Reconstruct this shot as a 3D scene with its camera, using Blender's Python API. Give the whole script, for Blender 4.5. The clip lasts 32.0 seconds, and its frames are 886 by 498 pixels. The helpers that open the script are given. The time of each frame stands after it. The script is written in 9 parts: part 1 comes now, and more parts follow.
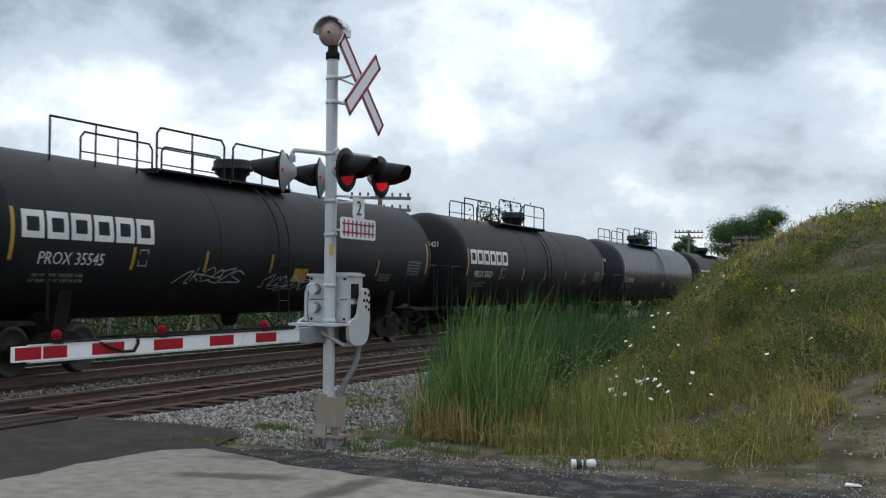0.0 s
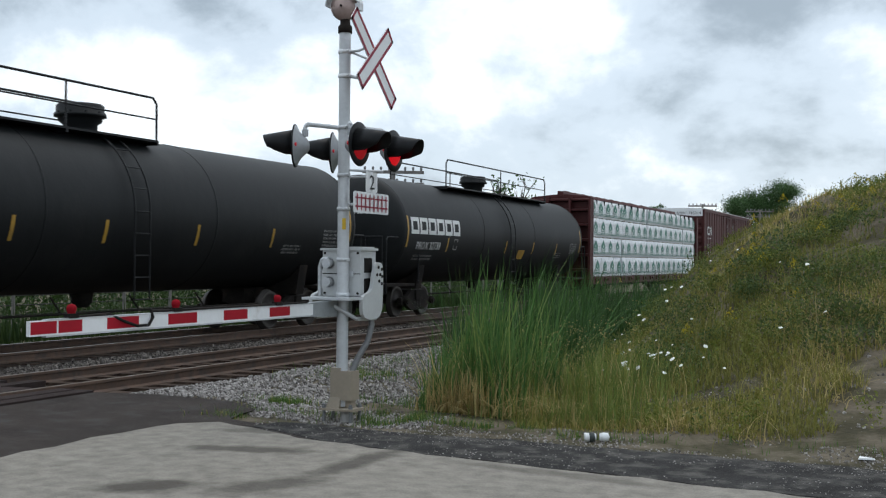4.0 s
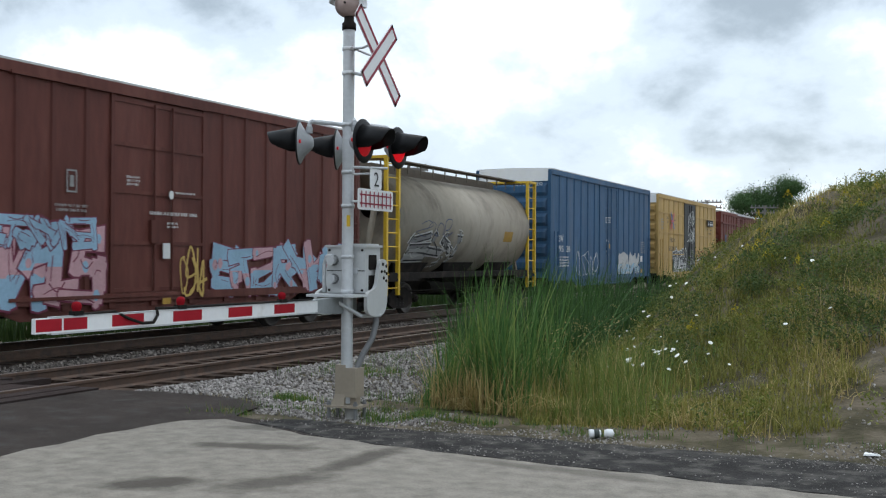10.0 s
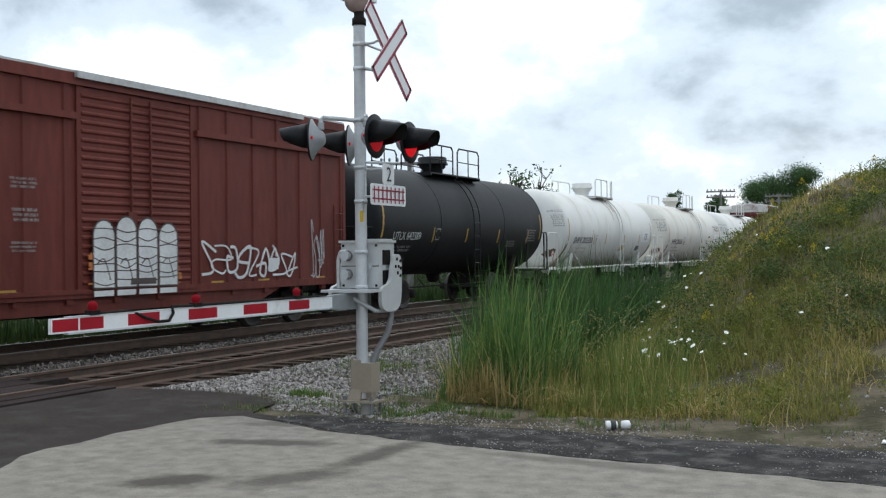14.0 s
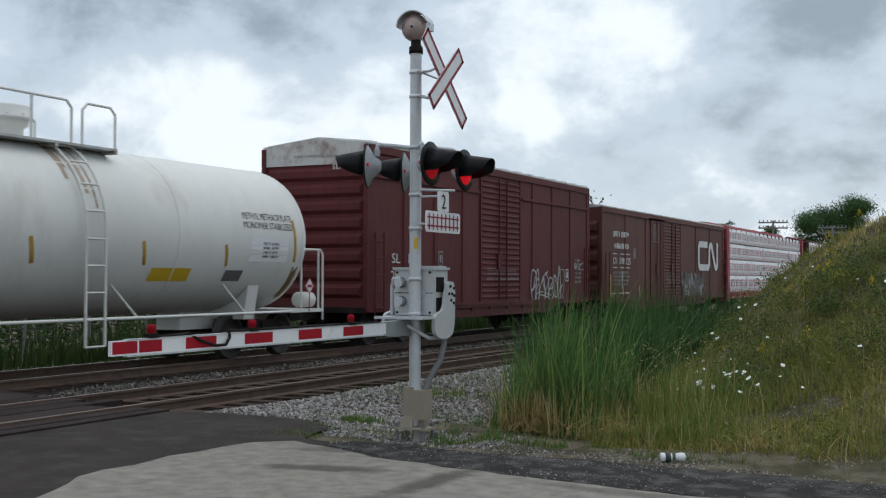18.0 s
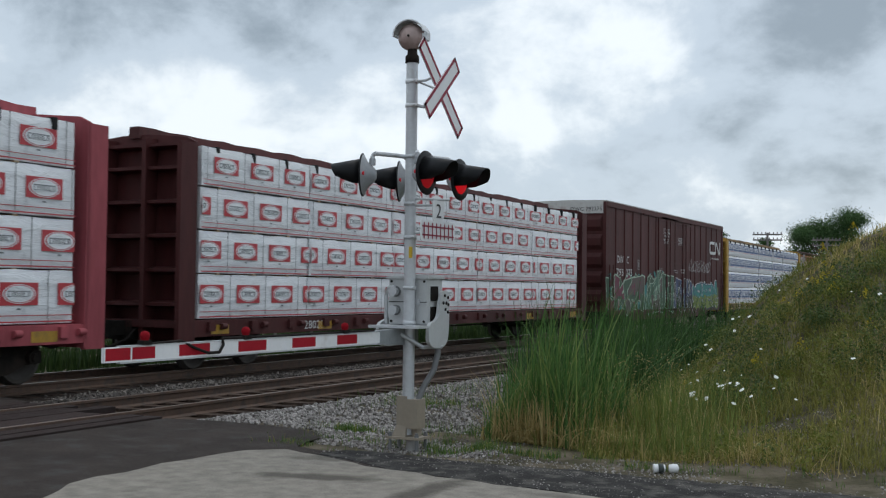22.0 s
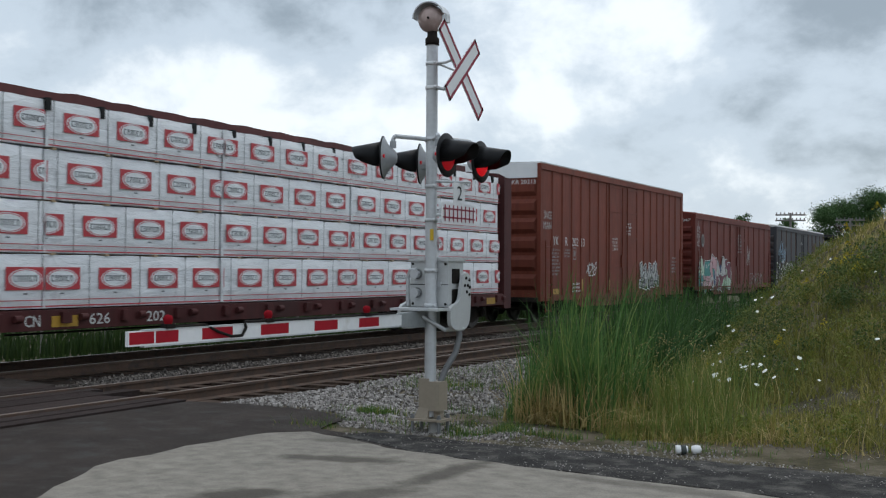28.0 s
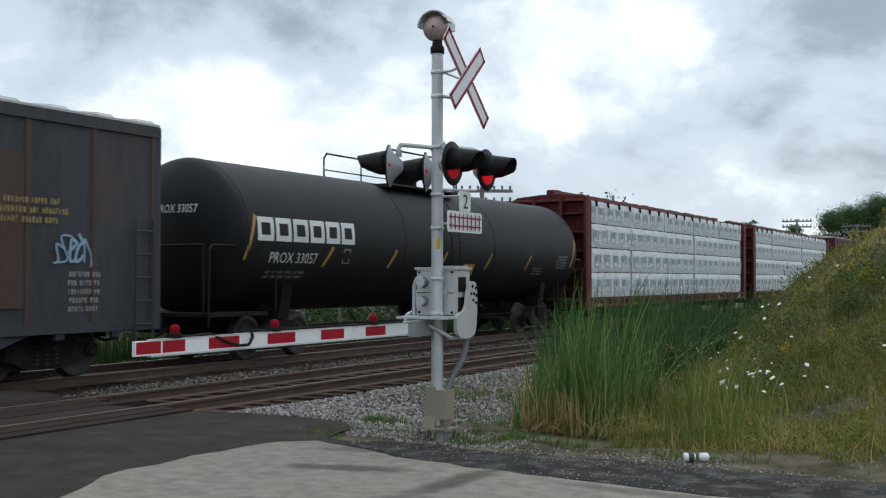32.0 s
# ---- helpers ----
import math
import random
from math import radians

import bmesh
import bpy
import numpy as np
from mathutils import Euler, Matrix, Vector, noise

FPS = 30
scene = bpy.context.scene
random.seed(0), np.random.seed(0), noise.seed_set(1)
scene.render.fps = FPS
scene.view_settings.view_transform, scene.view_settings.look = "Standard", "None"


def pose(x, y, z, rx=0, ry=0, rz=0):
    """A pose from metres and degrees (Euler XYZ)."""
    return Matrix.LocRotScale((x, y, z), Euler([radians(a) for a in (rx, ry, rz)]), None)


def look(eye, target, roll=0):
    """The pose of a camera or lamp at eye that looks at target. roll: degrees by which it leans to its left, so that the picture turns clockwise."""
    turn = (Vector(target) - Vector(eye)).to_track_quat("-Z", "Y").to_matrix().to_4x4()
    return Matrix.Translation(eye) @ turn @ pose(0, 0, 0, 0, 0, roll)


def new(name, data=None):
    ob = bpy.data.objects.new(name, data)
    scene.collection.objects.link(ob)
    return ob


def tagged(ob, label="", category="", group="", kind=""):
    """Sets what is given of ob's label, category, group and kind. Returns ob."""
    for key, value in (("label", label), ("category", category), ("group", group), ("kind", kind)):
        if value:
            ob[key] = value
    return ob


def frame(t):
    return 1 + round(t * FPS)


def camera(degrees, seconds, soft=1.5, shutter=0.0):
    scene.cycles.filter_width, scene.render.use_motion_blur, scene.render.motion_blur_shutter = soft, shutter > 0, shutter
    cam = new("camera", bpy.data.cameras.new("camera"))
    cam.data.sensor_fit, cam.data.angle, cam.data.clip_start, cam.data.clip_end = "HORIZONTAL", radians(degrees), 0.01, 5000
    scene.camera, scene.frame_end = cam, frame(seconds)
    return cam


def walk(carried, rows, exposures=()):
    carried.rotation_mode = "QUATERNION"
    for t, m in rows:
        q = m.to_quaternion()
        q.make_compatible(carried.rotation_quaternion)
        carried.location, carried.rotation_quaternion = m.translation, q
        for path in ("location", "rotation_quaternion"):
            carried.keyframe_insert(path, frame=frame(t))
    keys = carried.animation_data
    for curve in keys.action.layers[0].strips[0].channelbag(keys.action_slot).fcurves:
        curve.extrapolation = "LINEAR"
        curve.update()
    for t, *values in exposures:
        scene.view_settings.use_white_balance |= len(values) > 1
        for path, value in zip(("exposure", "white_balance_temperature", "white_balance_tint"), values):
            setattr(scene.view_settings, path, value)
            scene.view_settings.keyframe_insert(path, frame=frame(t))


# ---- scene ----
EYE = 1.66
cam = camera(42.0, 32.0, soft=1.2, shutter=0.08)
# seconds, tilt, lean and turn of the camera, held by hand at one spot
PATH = [
    (0.0, 91.86, -0.55, 23.06),
    (0.5, 92.05, -0.70, 23.07),
    (1.0, 92.17, -0.30, 22.81),
    (1.5, 91.47, -0.57, 22.78),
    (2.0, 90.72, -0.28, 23.68),
    (2.5, 90.13, -0.02, 24.08),
    (3.0, 90.17, -0.17, 23.78),
    (3.5, 90.31, -0.34, 23.79),
    (4.0, 90.57, -0.48, 23.71),
    (4.5, 91.11, -0.30, 23.55),
    (6.5, 91.69, -0.51, 23.50),
    (7.0, 91.63, -0.65, 23.67),
    (7.5, 91.09, -0.41, 23.83),
    (8.0, 90.78, -0.13, 23.90),
    (8.5, 90.66, 0.21, 23.82),
    (9.0, 90.50, 0.03, 23.89),
    (9.5, 90.53, -0.22, 23.88),
    (10.0, 90.41, -0.36, 23.93),
    (10.5, 90.35, 0.04, 23.97),
    (11.0, 90.26, 0.09, 23.99),
    (11.5, 90.18, 0.23, 24.00),
    (12.0, 90.10, 0.14, 24.08),
    (12.5, 90.08, 0.05, 24.06),
    (13.0, 90.24, 0.04, 24.08),
    (13.5, 90.06, 0.28, 24.38),
    (14.0, 90.11, 0.57, 24.61),
    (14.5, 90.15, 0.79, 25.91),
    (16.5, 90.86, -0.07, 27.67),
    (17.0, 90.95, 0.10, 27.71),
    (17.5, 91.13, 0.00, 27.45),
    (18.0, 91.49, -0.16, 26.99),
    (18.5, 91.73, -0.45, 26.65),
    (19.0, 91.80, -0.71, 26.66),
    (19.5, 91.86, -0.83, 26.61),
    (20.0, 92.03, -0.83, 26.66),
    (20.5, 91.65, -0.45, 26.65),
    (21.0, 91.51, -0.58, 26.79),
    (21.5, 91.70, -0.61, 26.64),
    (22.0, 91.95, -0.64, 26.71),
    (22.5, 91.75, -0.58, 26.71),
    (23.0, 91.82, -0.49, 26.88),
    (23.5, 91.85, -0.37, 26.93),
    (24.0, 92.04, -0.35, 27.02),
    (24.5, 92.25, -0.48, 27.20),
    (25.0, 92.24, -0.69, 27.28),
    (25.5, 92.19, -0.33, 27.32),
    (27.5, 91.24, -0.23, 27.81),
    (28.0, 91.07, -0.33, 27.77),
    (28.5, 90.80, -0.26, 27.72),
    (29.0, 90.97, -0.15, 27.87),
    (29.5, 91.21, 0.12, 28.08),
    (30.0, 91.47, -0.34, 28.20),
    (30.5, 91.50, -0.24, 28.24),
    (31.0, 91.54, -0.42, 28.28),
    (31.5, 91.50, -0.08, 28.17),
    (32.0, 91.48, -0.04, 28.08)
]
# the camera's own exposure drifts by fractions of a stop
EXPOSURES = [(0, 0.0), (2, 0.09), (4, 0.17), (7, -0.0), (8, 0.12), (9, 0.22), (11, 0.38), (13, 0.38), (14.5, 0.25), (17, -0.15), (18, -0.1), (19, 0.0), (21, -0.1), (22, -0.12), (23, -0.05), (24, 0.0), (25, -0.17), (28, -0.05), (30, 0.15), (32, 0.06)]
# the hand drifts a few centimetres to the left after the first half
DRIFT = (-0.056, -0.028)
walk(cam, [(t, pose(DRIFT[0] * (t > 16), DRIFT[1] * (t > 16), EYE, a, b, c)) for t, a, b, c in PATH], EXPOSURES)

# ---------------------------------------------------------------- world and sun
def nodes_of(tree):
    tree.nodes.clear()
    return tree.nodes, tree.links


def cloudy_world():
    world = bpy.data.worlds.new("overcast_sky")
    scene.world = world
    world.use_nodes = True
    ns, ln = nodes_of(world.node_tree)
    out, bg = ns.new("ShaderNodeOutputWorld"), ns.new("ShaderNodeBackground")
    sky = ns.new("ShaderNodeTexSky")
    sky.sky_type, sky.sun_disc = "NISHITA", False
    sky.sun_elevation, sky.sun_rotation = radians(52), radians(SUN_TURN)
    sky.air_density, sky.dust_density = 1.0, 2.0
    co = ns.new("ShaderNodeTexCoord")
    # flatten the dome so that the clouds crowd together towards the horizon
    sep, add, div1, div2 = (ns.new(n) for n in ("ShaderNodeSeparateXYZ", "ShaderNodeMath", "ShaderNodeMath", "ShaderNodeMath"))
    add.operation, add.inputs[1].default_value = "ADD", 0.32
    div1.operation = div2.operation = "DIVIDE"
    comb = ns.new("ShaderNodeCombineXYZ")
    ln.new(co.outputs["Generated"], sep.inputs[0])
    ln.new(sep.outputs["Z"], add.inputs[0])
    for d, axis in ((div1, "X"), (div2, "Y")):
        ln.new(sep.outputs[axis], d.inputs[0])
        ln.new(add.outputs[0], d.inputs[1])
    ln.new(div1.outputs[0], comb.inputs[0])
    ln.new(div2.outputs[0], comb.inputs[1])
    big, fine = ns.new("ShaderNodeTexNoise"), ns.new("ShaderNodeTexNoise")
    big.inputs["Scale"].default_value, big.inputs["Detail"].default_value = 2.1, 6.0
    big.inputs["Roughness"].default_value, big.inputs["Distortion"].default_value = 0.48, 0.3
    fine.inputs["Scale"].default_value, fine.inputs["Detail"].default_value, fine.inputs["Roughness"].default_value = 7.0, 9.0, 0.58
    fine.inputs["Distortion"].default_value = 0.15
    shift = ns.new("ShaderNodeMapping")
    shift.inputs["Location"].default_value = CLOUD_SHIFT
    ln.new(comb.outputs[0], shift.inputs[0])
    ln.new(shift.outputs[0], big.inputs["Vector"])
    mix = ns.new("ShaderNodeMath")
    mix.operation = "MULTIPLY_ADD"
    mix.inputs[1].default_value, mix.inputs[2].default_value = 1.25, -0.38
    ln.new(fine.outputs["Fac"], mix.inputs[0])
    total = ns.new("ShaderNodeMath")
    total.operation = "ADD"
    ln.new(big.outputs["Fac"], total.inputs[0])
    ln.new(mix.outputs[0], total.inputs[1])
    # large cloud masses and breaks, one of them added out of view: direction, width, weight
    last = total.outputs[0]
    flat = ns.new("ShaderNodeVectorMath")
    flat.operation, flat.inputs[1].default_value = "MULTIPLY", (1, 1, 2.2)
    ln.new(co.outputs["Generated"], flat.inputs[0])
    puff = ns.new("ShaderNodeVectorMath")
    puff.operation, puff.inputs[1].default_value = "MULTIPLY", (1, 1, 1.45)
    ln.new(co.outputs["Generated"], puff.inputs[0])
    ln.new(puff.outputs[0], fine.inputs["Vector"])
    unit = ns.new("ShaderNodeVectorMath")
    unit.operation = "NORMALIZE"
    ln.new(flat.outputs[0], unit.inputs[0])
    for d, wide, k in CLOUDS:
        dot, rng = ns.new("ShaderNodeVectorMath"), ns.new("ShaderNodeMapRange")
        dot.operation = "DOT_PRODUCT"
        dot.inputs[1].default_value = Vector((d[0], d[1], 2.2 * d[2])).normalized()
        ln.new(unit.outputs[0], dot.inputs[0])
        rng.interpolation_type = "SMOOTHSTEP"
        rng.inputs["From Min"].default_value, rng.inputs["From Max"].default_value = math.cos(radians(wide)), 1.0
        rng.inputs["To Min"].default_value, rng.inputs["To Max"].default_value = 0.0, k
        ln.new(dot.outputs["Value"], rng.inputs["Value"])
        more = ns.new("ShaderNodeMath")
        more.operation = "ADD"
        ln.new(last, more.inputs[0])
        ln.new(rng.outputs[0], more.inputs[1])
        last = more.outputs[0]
    ramp = ns.new("ShaderNodeValToRGB")
    ramp.color_ramp.interpolation = "EASE"
    el = ramp.color_ramp.elements
    el[0].position, el[0].color = 0.36, (0.285, 0.35, 0.41, 1)
    el[1].position, el[1].color = 0.96, (0.93, 1.0, 1.05, 1)
    mid = el.new(0.68)
    mid.color = (0.57, 0.665, 0.76, 1)
    ln.new(last, ramp.inputs[0])
    # a little clear sky between the clouds
    blend = ns.new("ShaderNodeMixRGB")
    blend.inputs[0].default_value = 0.9
    dim = ns.new("ShaderNodeVectorMath")
    dim.operation = "SCALE"
    dim.inputs[3].default_value = 0.12
    ln.new(sky.outputs[0], dim.inputs[0])
    ln.new(dim.outputs[0], blend.inputs[1])
    ln.new(ramp.outputs[0], blend.inputs[2])
    high = ns.new("ShaderNodeMapRange")
    high.interpolation_type = "SMOOTHSTEP"
    for key, value in (("From Min", 0.3), ("From Max", 0.95), ("To Min", 1.0), ("To Max", 1.4)):
        high.inputs[key].default_value = value
    ln.new(sep.outputs["Z"], high.inputs["Value"])
    gain = ns.new("ShaderNodeVectorMath")
    gain.operation = "SCALE"
    ln.new(blend.outputs[0], gain.inputs[0])
    ln.new(high.outputs[0], gain.inputs[3])
    ln.new(gain.outputs[0], bg.inputs["Color"])
    bg.inputs["Strength"].default_value = SKY_STRENGTH
    ln.new(bg.outputs[0], out.inputs[0])


# last entry: unseen dark bank added behind the camera to dim the train's sides
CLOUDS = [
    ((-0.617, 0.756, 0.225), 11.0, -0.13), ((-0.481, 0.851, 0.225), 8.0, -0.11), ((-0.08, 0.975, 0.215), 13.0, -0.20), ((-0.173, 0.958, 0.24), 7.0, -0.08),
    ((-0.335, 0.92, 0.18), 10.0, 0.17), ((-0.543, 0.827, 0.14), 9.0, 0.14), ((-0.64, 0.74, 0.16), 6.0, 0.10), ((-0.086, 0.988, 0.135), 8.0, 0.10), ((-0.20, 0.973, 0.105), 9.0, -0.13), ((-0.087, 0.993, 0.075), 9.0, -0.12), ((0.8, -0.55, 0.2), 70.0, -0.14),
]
SUN_TURN, CLOUD_SHIFT, SKY_STRENGTH = 20.0, (3.1, 1.7, 0.0), 1.12
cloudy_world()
sun = new("sun", bpy.data.lights.new("sun", "SUN"))
sun.data.energy, sun.data.angle, sun.data.color = 0.5, radians(30), (1.0, 0.96, 0.9)
sun.matrix_world = look((4, 10, 30), (0, 0, 0))

# ---------------------------------------------------------------- materials
def paint(name, colour, rough=0.6, metal=0.0, vary=0.12, scale=6.0, grime=None, grime_at=0.6, bump=0.0, bump_scale=60.0, streak=0.0, emit=0.0, rand=0.0):
    """A surface with broad and fine variation; grime: a second colour in patches; streak: how much the patches run down."""
    m = bpy.data.materials.new(name)
    m.use_nodes = True
    ns, ln = m.node_tree.nodes, m.node_tree.links
    b = ns["Principled BSDF"]
    b.inputs["Roughness"].default_value, b.inputs["Metallic"].default_value = rough, metal
    b.inputs["Specular IOR Level"].default_value = 0.12 if rough >= 0.85 else 0.5
    co = ns.new("ShaderNodeTexCoord")
    mp = ns.new("ShaderNodeMapping")
    mp.inputs["Scale"].default_value = (1, 1, 1 - 0.88 * streak)
    ln.new(co.outputs["Object"], mp.inputs[0])
    n1, n2 = ns.new("ShaderNodeTexNoise"), ns.new("ShaderNodeTexNoise")
    n1.inputs["Scale"].default_value, n1.inputs["Detail"].default_value = scale * 0.25, 4
    n2.inputs["Scale"].default_value, n2.inputs["Detail"].default_value = scale * 3.0, 5
    ln.new(mp.outputs[0], n1.inputs["Vector"])
    ln.new(mp.outputs[0], n2.inputs["Vector"])
    c = Vector(colour)
    r1, r2 = ns.new("ShaderNodeValToRGB"), ns.new("ShaderNodeValToRGB")
    for r, k in ((r1, vary), (r2, vary * 0.6)):
        r.color_ramp.elements[0].position, r.color_ramp.elements[1].position = 0.3, 0.7
        r.color_ramp.elements[0].color = (1 - k, 1 - k, 1 - k, 1)
        r.color_ramp.elements[1].color = (1 + k * 0.5, 1 + k * 0.5, 1 + k * 0.5, 1)
    ln.new(n1.outputs["Fac"], r1.inputs[0])
    ln.new(n2.outputs["Fac"], r2.inputs[0])
    mul1, mul2 = ns.new("ShaderNodeMixRGB"), ns.new("ShaderNodeMixRGB")
    mul1.blend_type = mul2.blend_type = "MULTIPLY"
    mul1.inputs[0].default_value = mul2.inputs[0].default_value = 1.0
    mul1.inputs[1].default_value = (*c, 1)
    ln.new(r1.outputs[0], mul1.inputs[2])
    ln.new(mul1.outputs[0], mul2.inputs[1])
    ln.new(r2.outputs[0], mul2.inputs[2])
    last = mul2.outputs[0]
    if rand:
        info, rr, mr = ns.new("ShaderNodeObjectInfo"), ns.new("ShaderNodeValToRGB"), ns.new("ShaderNodeMixRGB")
        rr.color_ramp.elements[0].color, rr.color_ramp.elements[1].color = (1 - rand,) * 3 + (1,), (1 + rand * 0.5,) * 3 + (1,)
        mr.blend_type, mr.inputs[0].default_value = "MULTIPLY", 1.0
        ln.new(info.outputs["Random"], rr.inputs[0])
        ln.new(last, mr.inputs[1])
        ln.new(rr.outputs[0], mr.inputs[2])
        last = mr.outputs[0]
    if grime:
        n3, r3, mg = ns.new("ShaderNodeTexNoise"), ns.new("ShaderNodeValToRGB"), ns.new("ShaderNodeMixRGB")
        n3.inputs["Scale"].default_value, n3.inputs["Detail"].default_value, n3.inputs["Roughness"].default_value = scale * 0.5, 8, 0.62
        ln.new(mp.outputs[0], n3.inputs["Vector"])
        r3.color_ramp.elements[0].position, r3.color_ramp.elements[1].position = grime_at - 0.1, grime_at + 0.08
        r3.color_ramp.elements[0].color, r3.color_ramp.elements[1].color = (0, 0, 0, 1), (0.85, 0.85, 0.85, 1)
        ln.new(n3.outputs["Fac"], r3.inputs[0])
        ln.new(r3.outputs[0], mg.inputs[0])
        ln.new(last, mg.inputs[1])
        mg.inputs[2].default_value = (*grime, 1)
        last = mg.outputs[0]
    ln.new(last, b.inputs["Base Color"])
    if bump:
        n4, bp = ns.new("ShaderNodeTexNoise"), ns.new("ShaderNodeBump")
        n4.inputs["Scale"].default_value, n4.inputs["Detail"].default_value = bump_scale, 4
        ln.new(co.outputs["Object"], n4.inputs["Vector"])
        ln.new(n4.outputs["Fac"], bp.inputs["Height"])
        bp.inputs["Strength"].default_value, bp.inputs["Distance"].default_value = bump, 0.02
        ln.new(bp.outputs[0], b.inputs["Normal"])
    if emit:
        ln.new(last, b.inputs["Emission Color"])
        b.inputs["Emission Strength"].default_value = emit
    return m


def leafy(name, low, high, back=0.35):
    """Thin foliage: colour varies from piece to piece and some light comes through."""
    m = bpy.data.materials.new(name)
    m.use_nodes = True
    ns, ln = m.node_tree.nodes, m.node_tree.links
    b, out = ns["Principled BSDF"], ns["Material Output"]
    b.inputs["Roughness"].default_value, b.inputs["Specular IOR Level"].default_value = 0.6, 0.2
    geo, ramp = ns.new("ShaderNodeNewGeometry"), ns.new("ShaderNodeValToRGB")
    ramp.color_ramp.elements[0].color, ramp.color_ramp.elements[1].color = (*low, 1), (*high, 1)
    ln.new(geo.outputs["Random Per Island"], ramp.inputs[0])
    tr, mx = ns.new("ShaderNodeBsdfTranslucent"), ns.new("ShaderNodeMixShader")
    mx.inputs[0].default_value = back
    ln.new(ramp.outputs[0], b.inputs["Base Color"])
    ln.new(ramp.outputs[0], tr.inputs["Color"])
    ln.new(b.outputs[0], mx.inputs[1])
    ln.new(tr.outputs[0], mx.inputs[2])
    ln.new(mx.outputs[0], out.inputs["Surface"])
    return m


M = {}
M["galv"] = paint("galvanised_steel", (0.58, 0.59, 0.60), 0.42, 0.3, 0.12, 8, grime=(0.38, 0.37, 0.35), grime_at=0.68)
M["dull_galv"] = paint("dull_zinc", (0.30, 0.315, 0.32), 0.6, 0.2, 0.15, 8)
M["white"] = paint("white_paint", (0.78, 0.78, 0.78), 0.5, 0, 0.06, 8, grime=(0.55, 0.52, 0.48), grime_at=0.72)
M["box_white"] = paint("pale_grey_enamel", (0.50, 0.505, 0.50), 0.45, 0, 0.08, 9, grime=(0.4, 0.38, 0.34), grime_at=0.7)
M["red"] = paint("red_reflective_sheeting", (0.36, 0.012, 0.024), 0.45, 0, 0.1, 8)
M["maroon"] = paint("faded_red_border", (0.30, 0.035, 0.06), 0.5, 0, 0.1, 8)
M["black"] = paint("black_enamel", (0.012, 0.012, 0.013), 0.45, 0, 0.15, 8)
M["black_matt"] = paint("matt_black", (0.02, 0.02, 0.02), 0.75, 0, 0.15, 8)
M["tan"] = paint("tan_enamel", (0.32, 0.27, 0.21), 0.55, 0, 0.1, 9, grime=(0.2, 0.16, 0.12), grime_at=0.68)
M["lens_dark"] = paint("dark_red_lens", (0.22, 0.006, 0.008), 0.15, 0, 0.05, 20)
M["lens_lit"] = paint("lit_red_lens", (0.62, 0.004, 0.012), 0.5, 0, 0.05, 20, emit=0.55)
M["lens_half"] = paint("glowing_red_lens", (0.42, 0.004, 0.012), 0.5, 0, 0.05, 20, emit=0.3)
M["rail"] = paint("rusty_rail_steel", (0.125, 0.075, 0.052), 0.7, 0.2, 0.25, 10, grime=(0.06, 0.045, 0.038), grime_at=0.55)
M["rail_top"] = paint("worn_rail_head", (0.30, 0.24, 0.20), 0.35, 0.8, 0.15, 10)
M["tie"] = paint("creosoted_timber", (0.062, 0.042, 0.032), 0.9, 0, 0.35, 8, grime=(0.115, 0.082, 0.06), grime_at=0.6, bump=0.4, rand=0.35)
M["ballast"] = paint("fouled_ballast", (0.036, 0.027, 0.022), 0.95, 0, 0.4, 30, grime=(0.022, 0.016, 0.013), grime_at=0.56, bump=0.9, bump_scale=35)
M["asphalt_light"] = paint("worn_pale_asphalt", (0.272, 0.246, 0.21), 0.9, 0, 0.26, 24.0, grime=(0.215, 0.198, 0.172), grime_at=0.66, bump=0.9, bump_scale=38)
M["asphalt_dark"] = paint("dark_asphalt", (0.046, 0.037, 0.032), 0.88, 0, 0.3, 6, grime=(0.055, 0.052, 0.05), grime_at=0.62, bump=0.4, bump_scale=80)
M["shoulder"] = paint("broken_asphalt_shoulder", (0.045, 0.042, 0.04), 0.9, 0, 0.45, 9, grime=(0.12, 0.112, 0.10), grime_at=0.6, bump=1.0, bump_scale=45)
M["plank"] = paint("oiled_crossing_plank", (0.046, 0.033, 0.030), 0.95, 0, 0.25, 6, grime=(0.04, 0.032, 0.03), grime_at=0.58, bump=0.4, rand=0.2)
M["conduit"] = paint("grey_conduit", (0.19, 0.19, 0.19), 0.6, 0.2, 0.15, 9)
for matt in ("red", "maroon", "tan", "black", "black_matt"):
    M[matt].node_tree.nodes["Principled BSDF"].inputs["Specular IOR Level"].default_value = 0.18


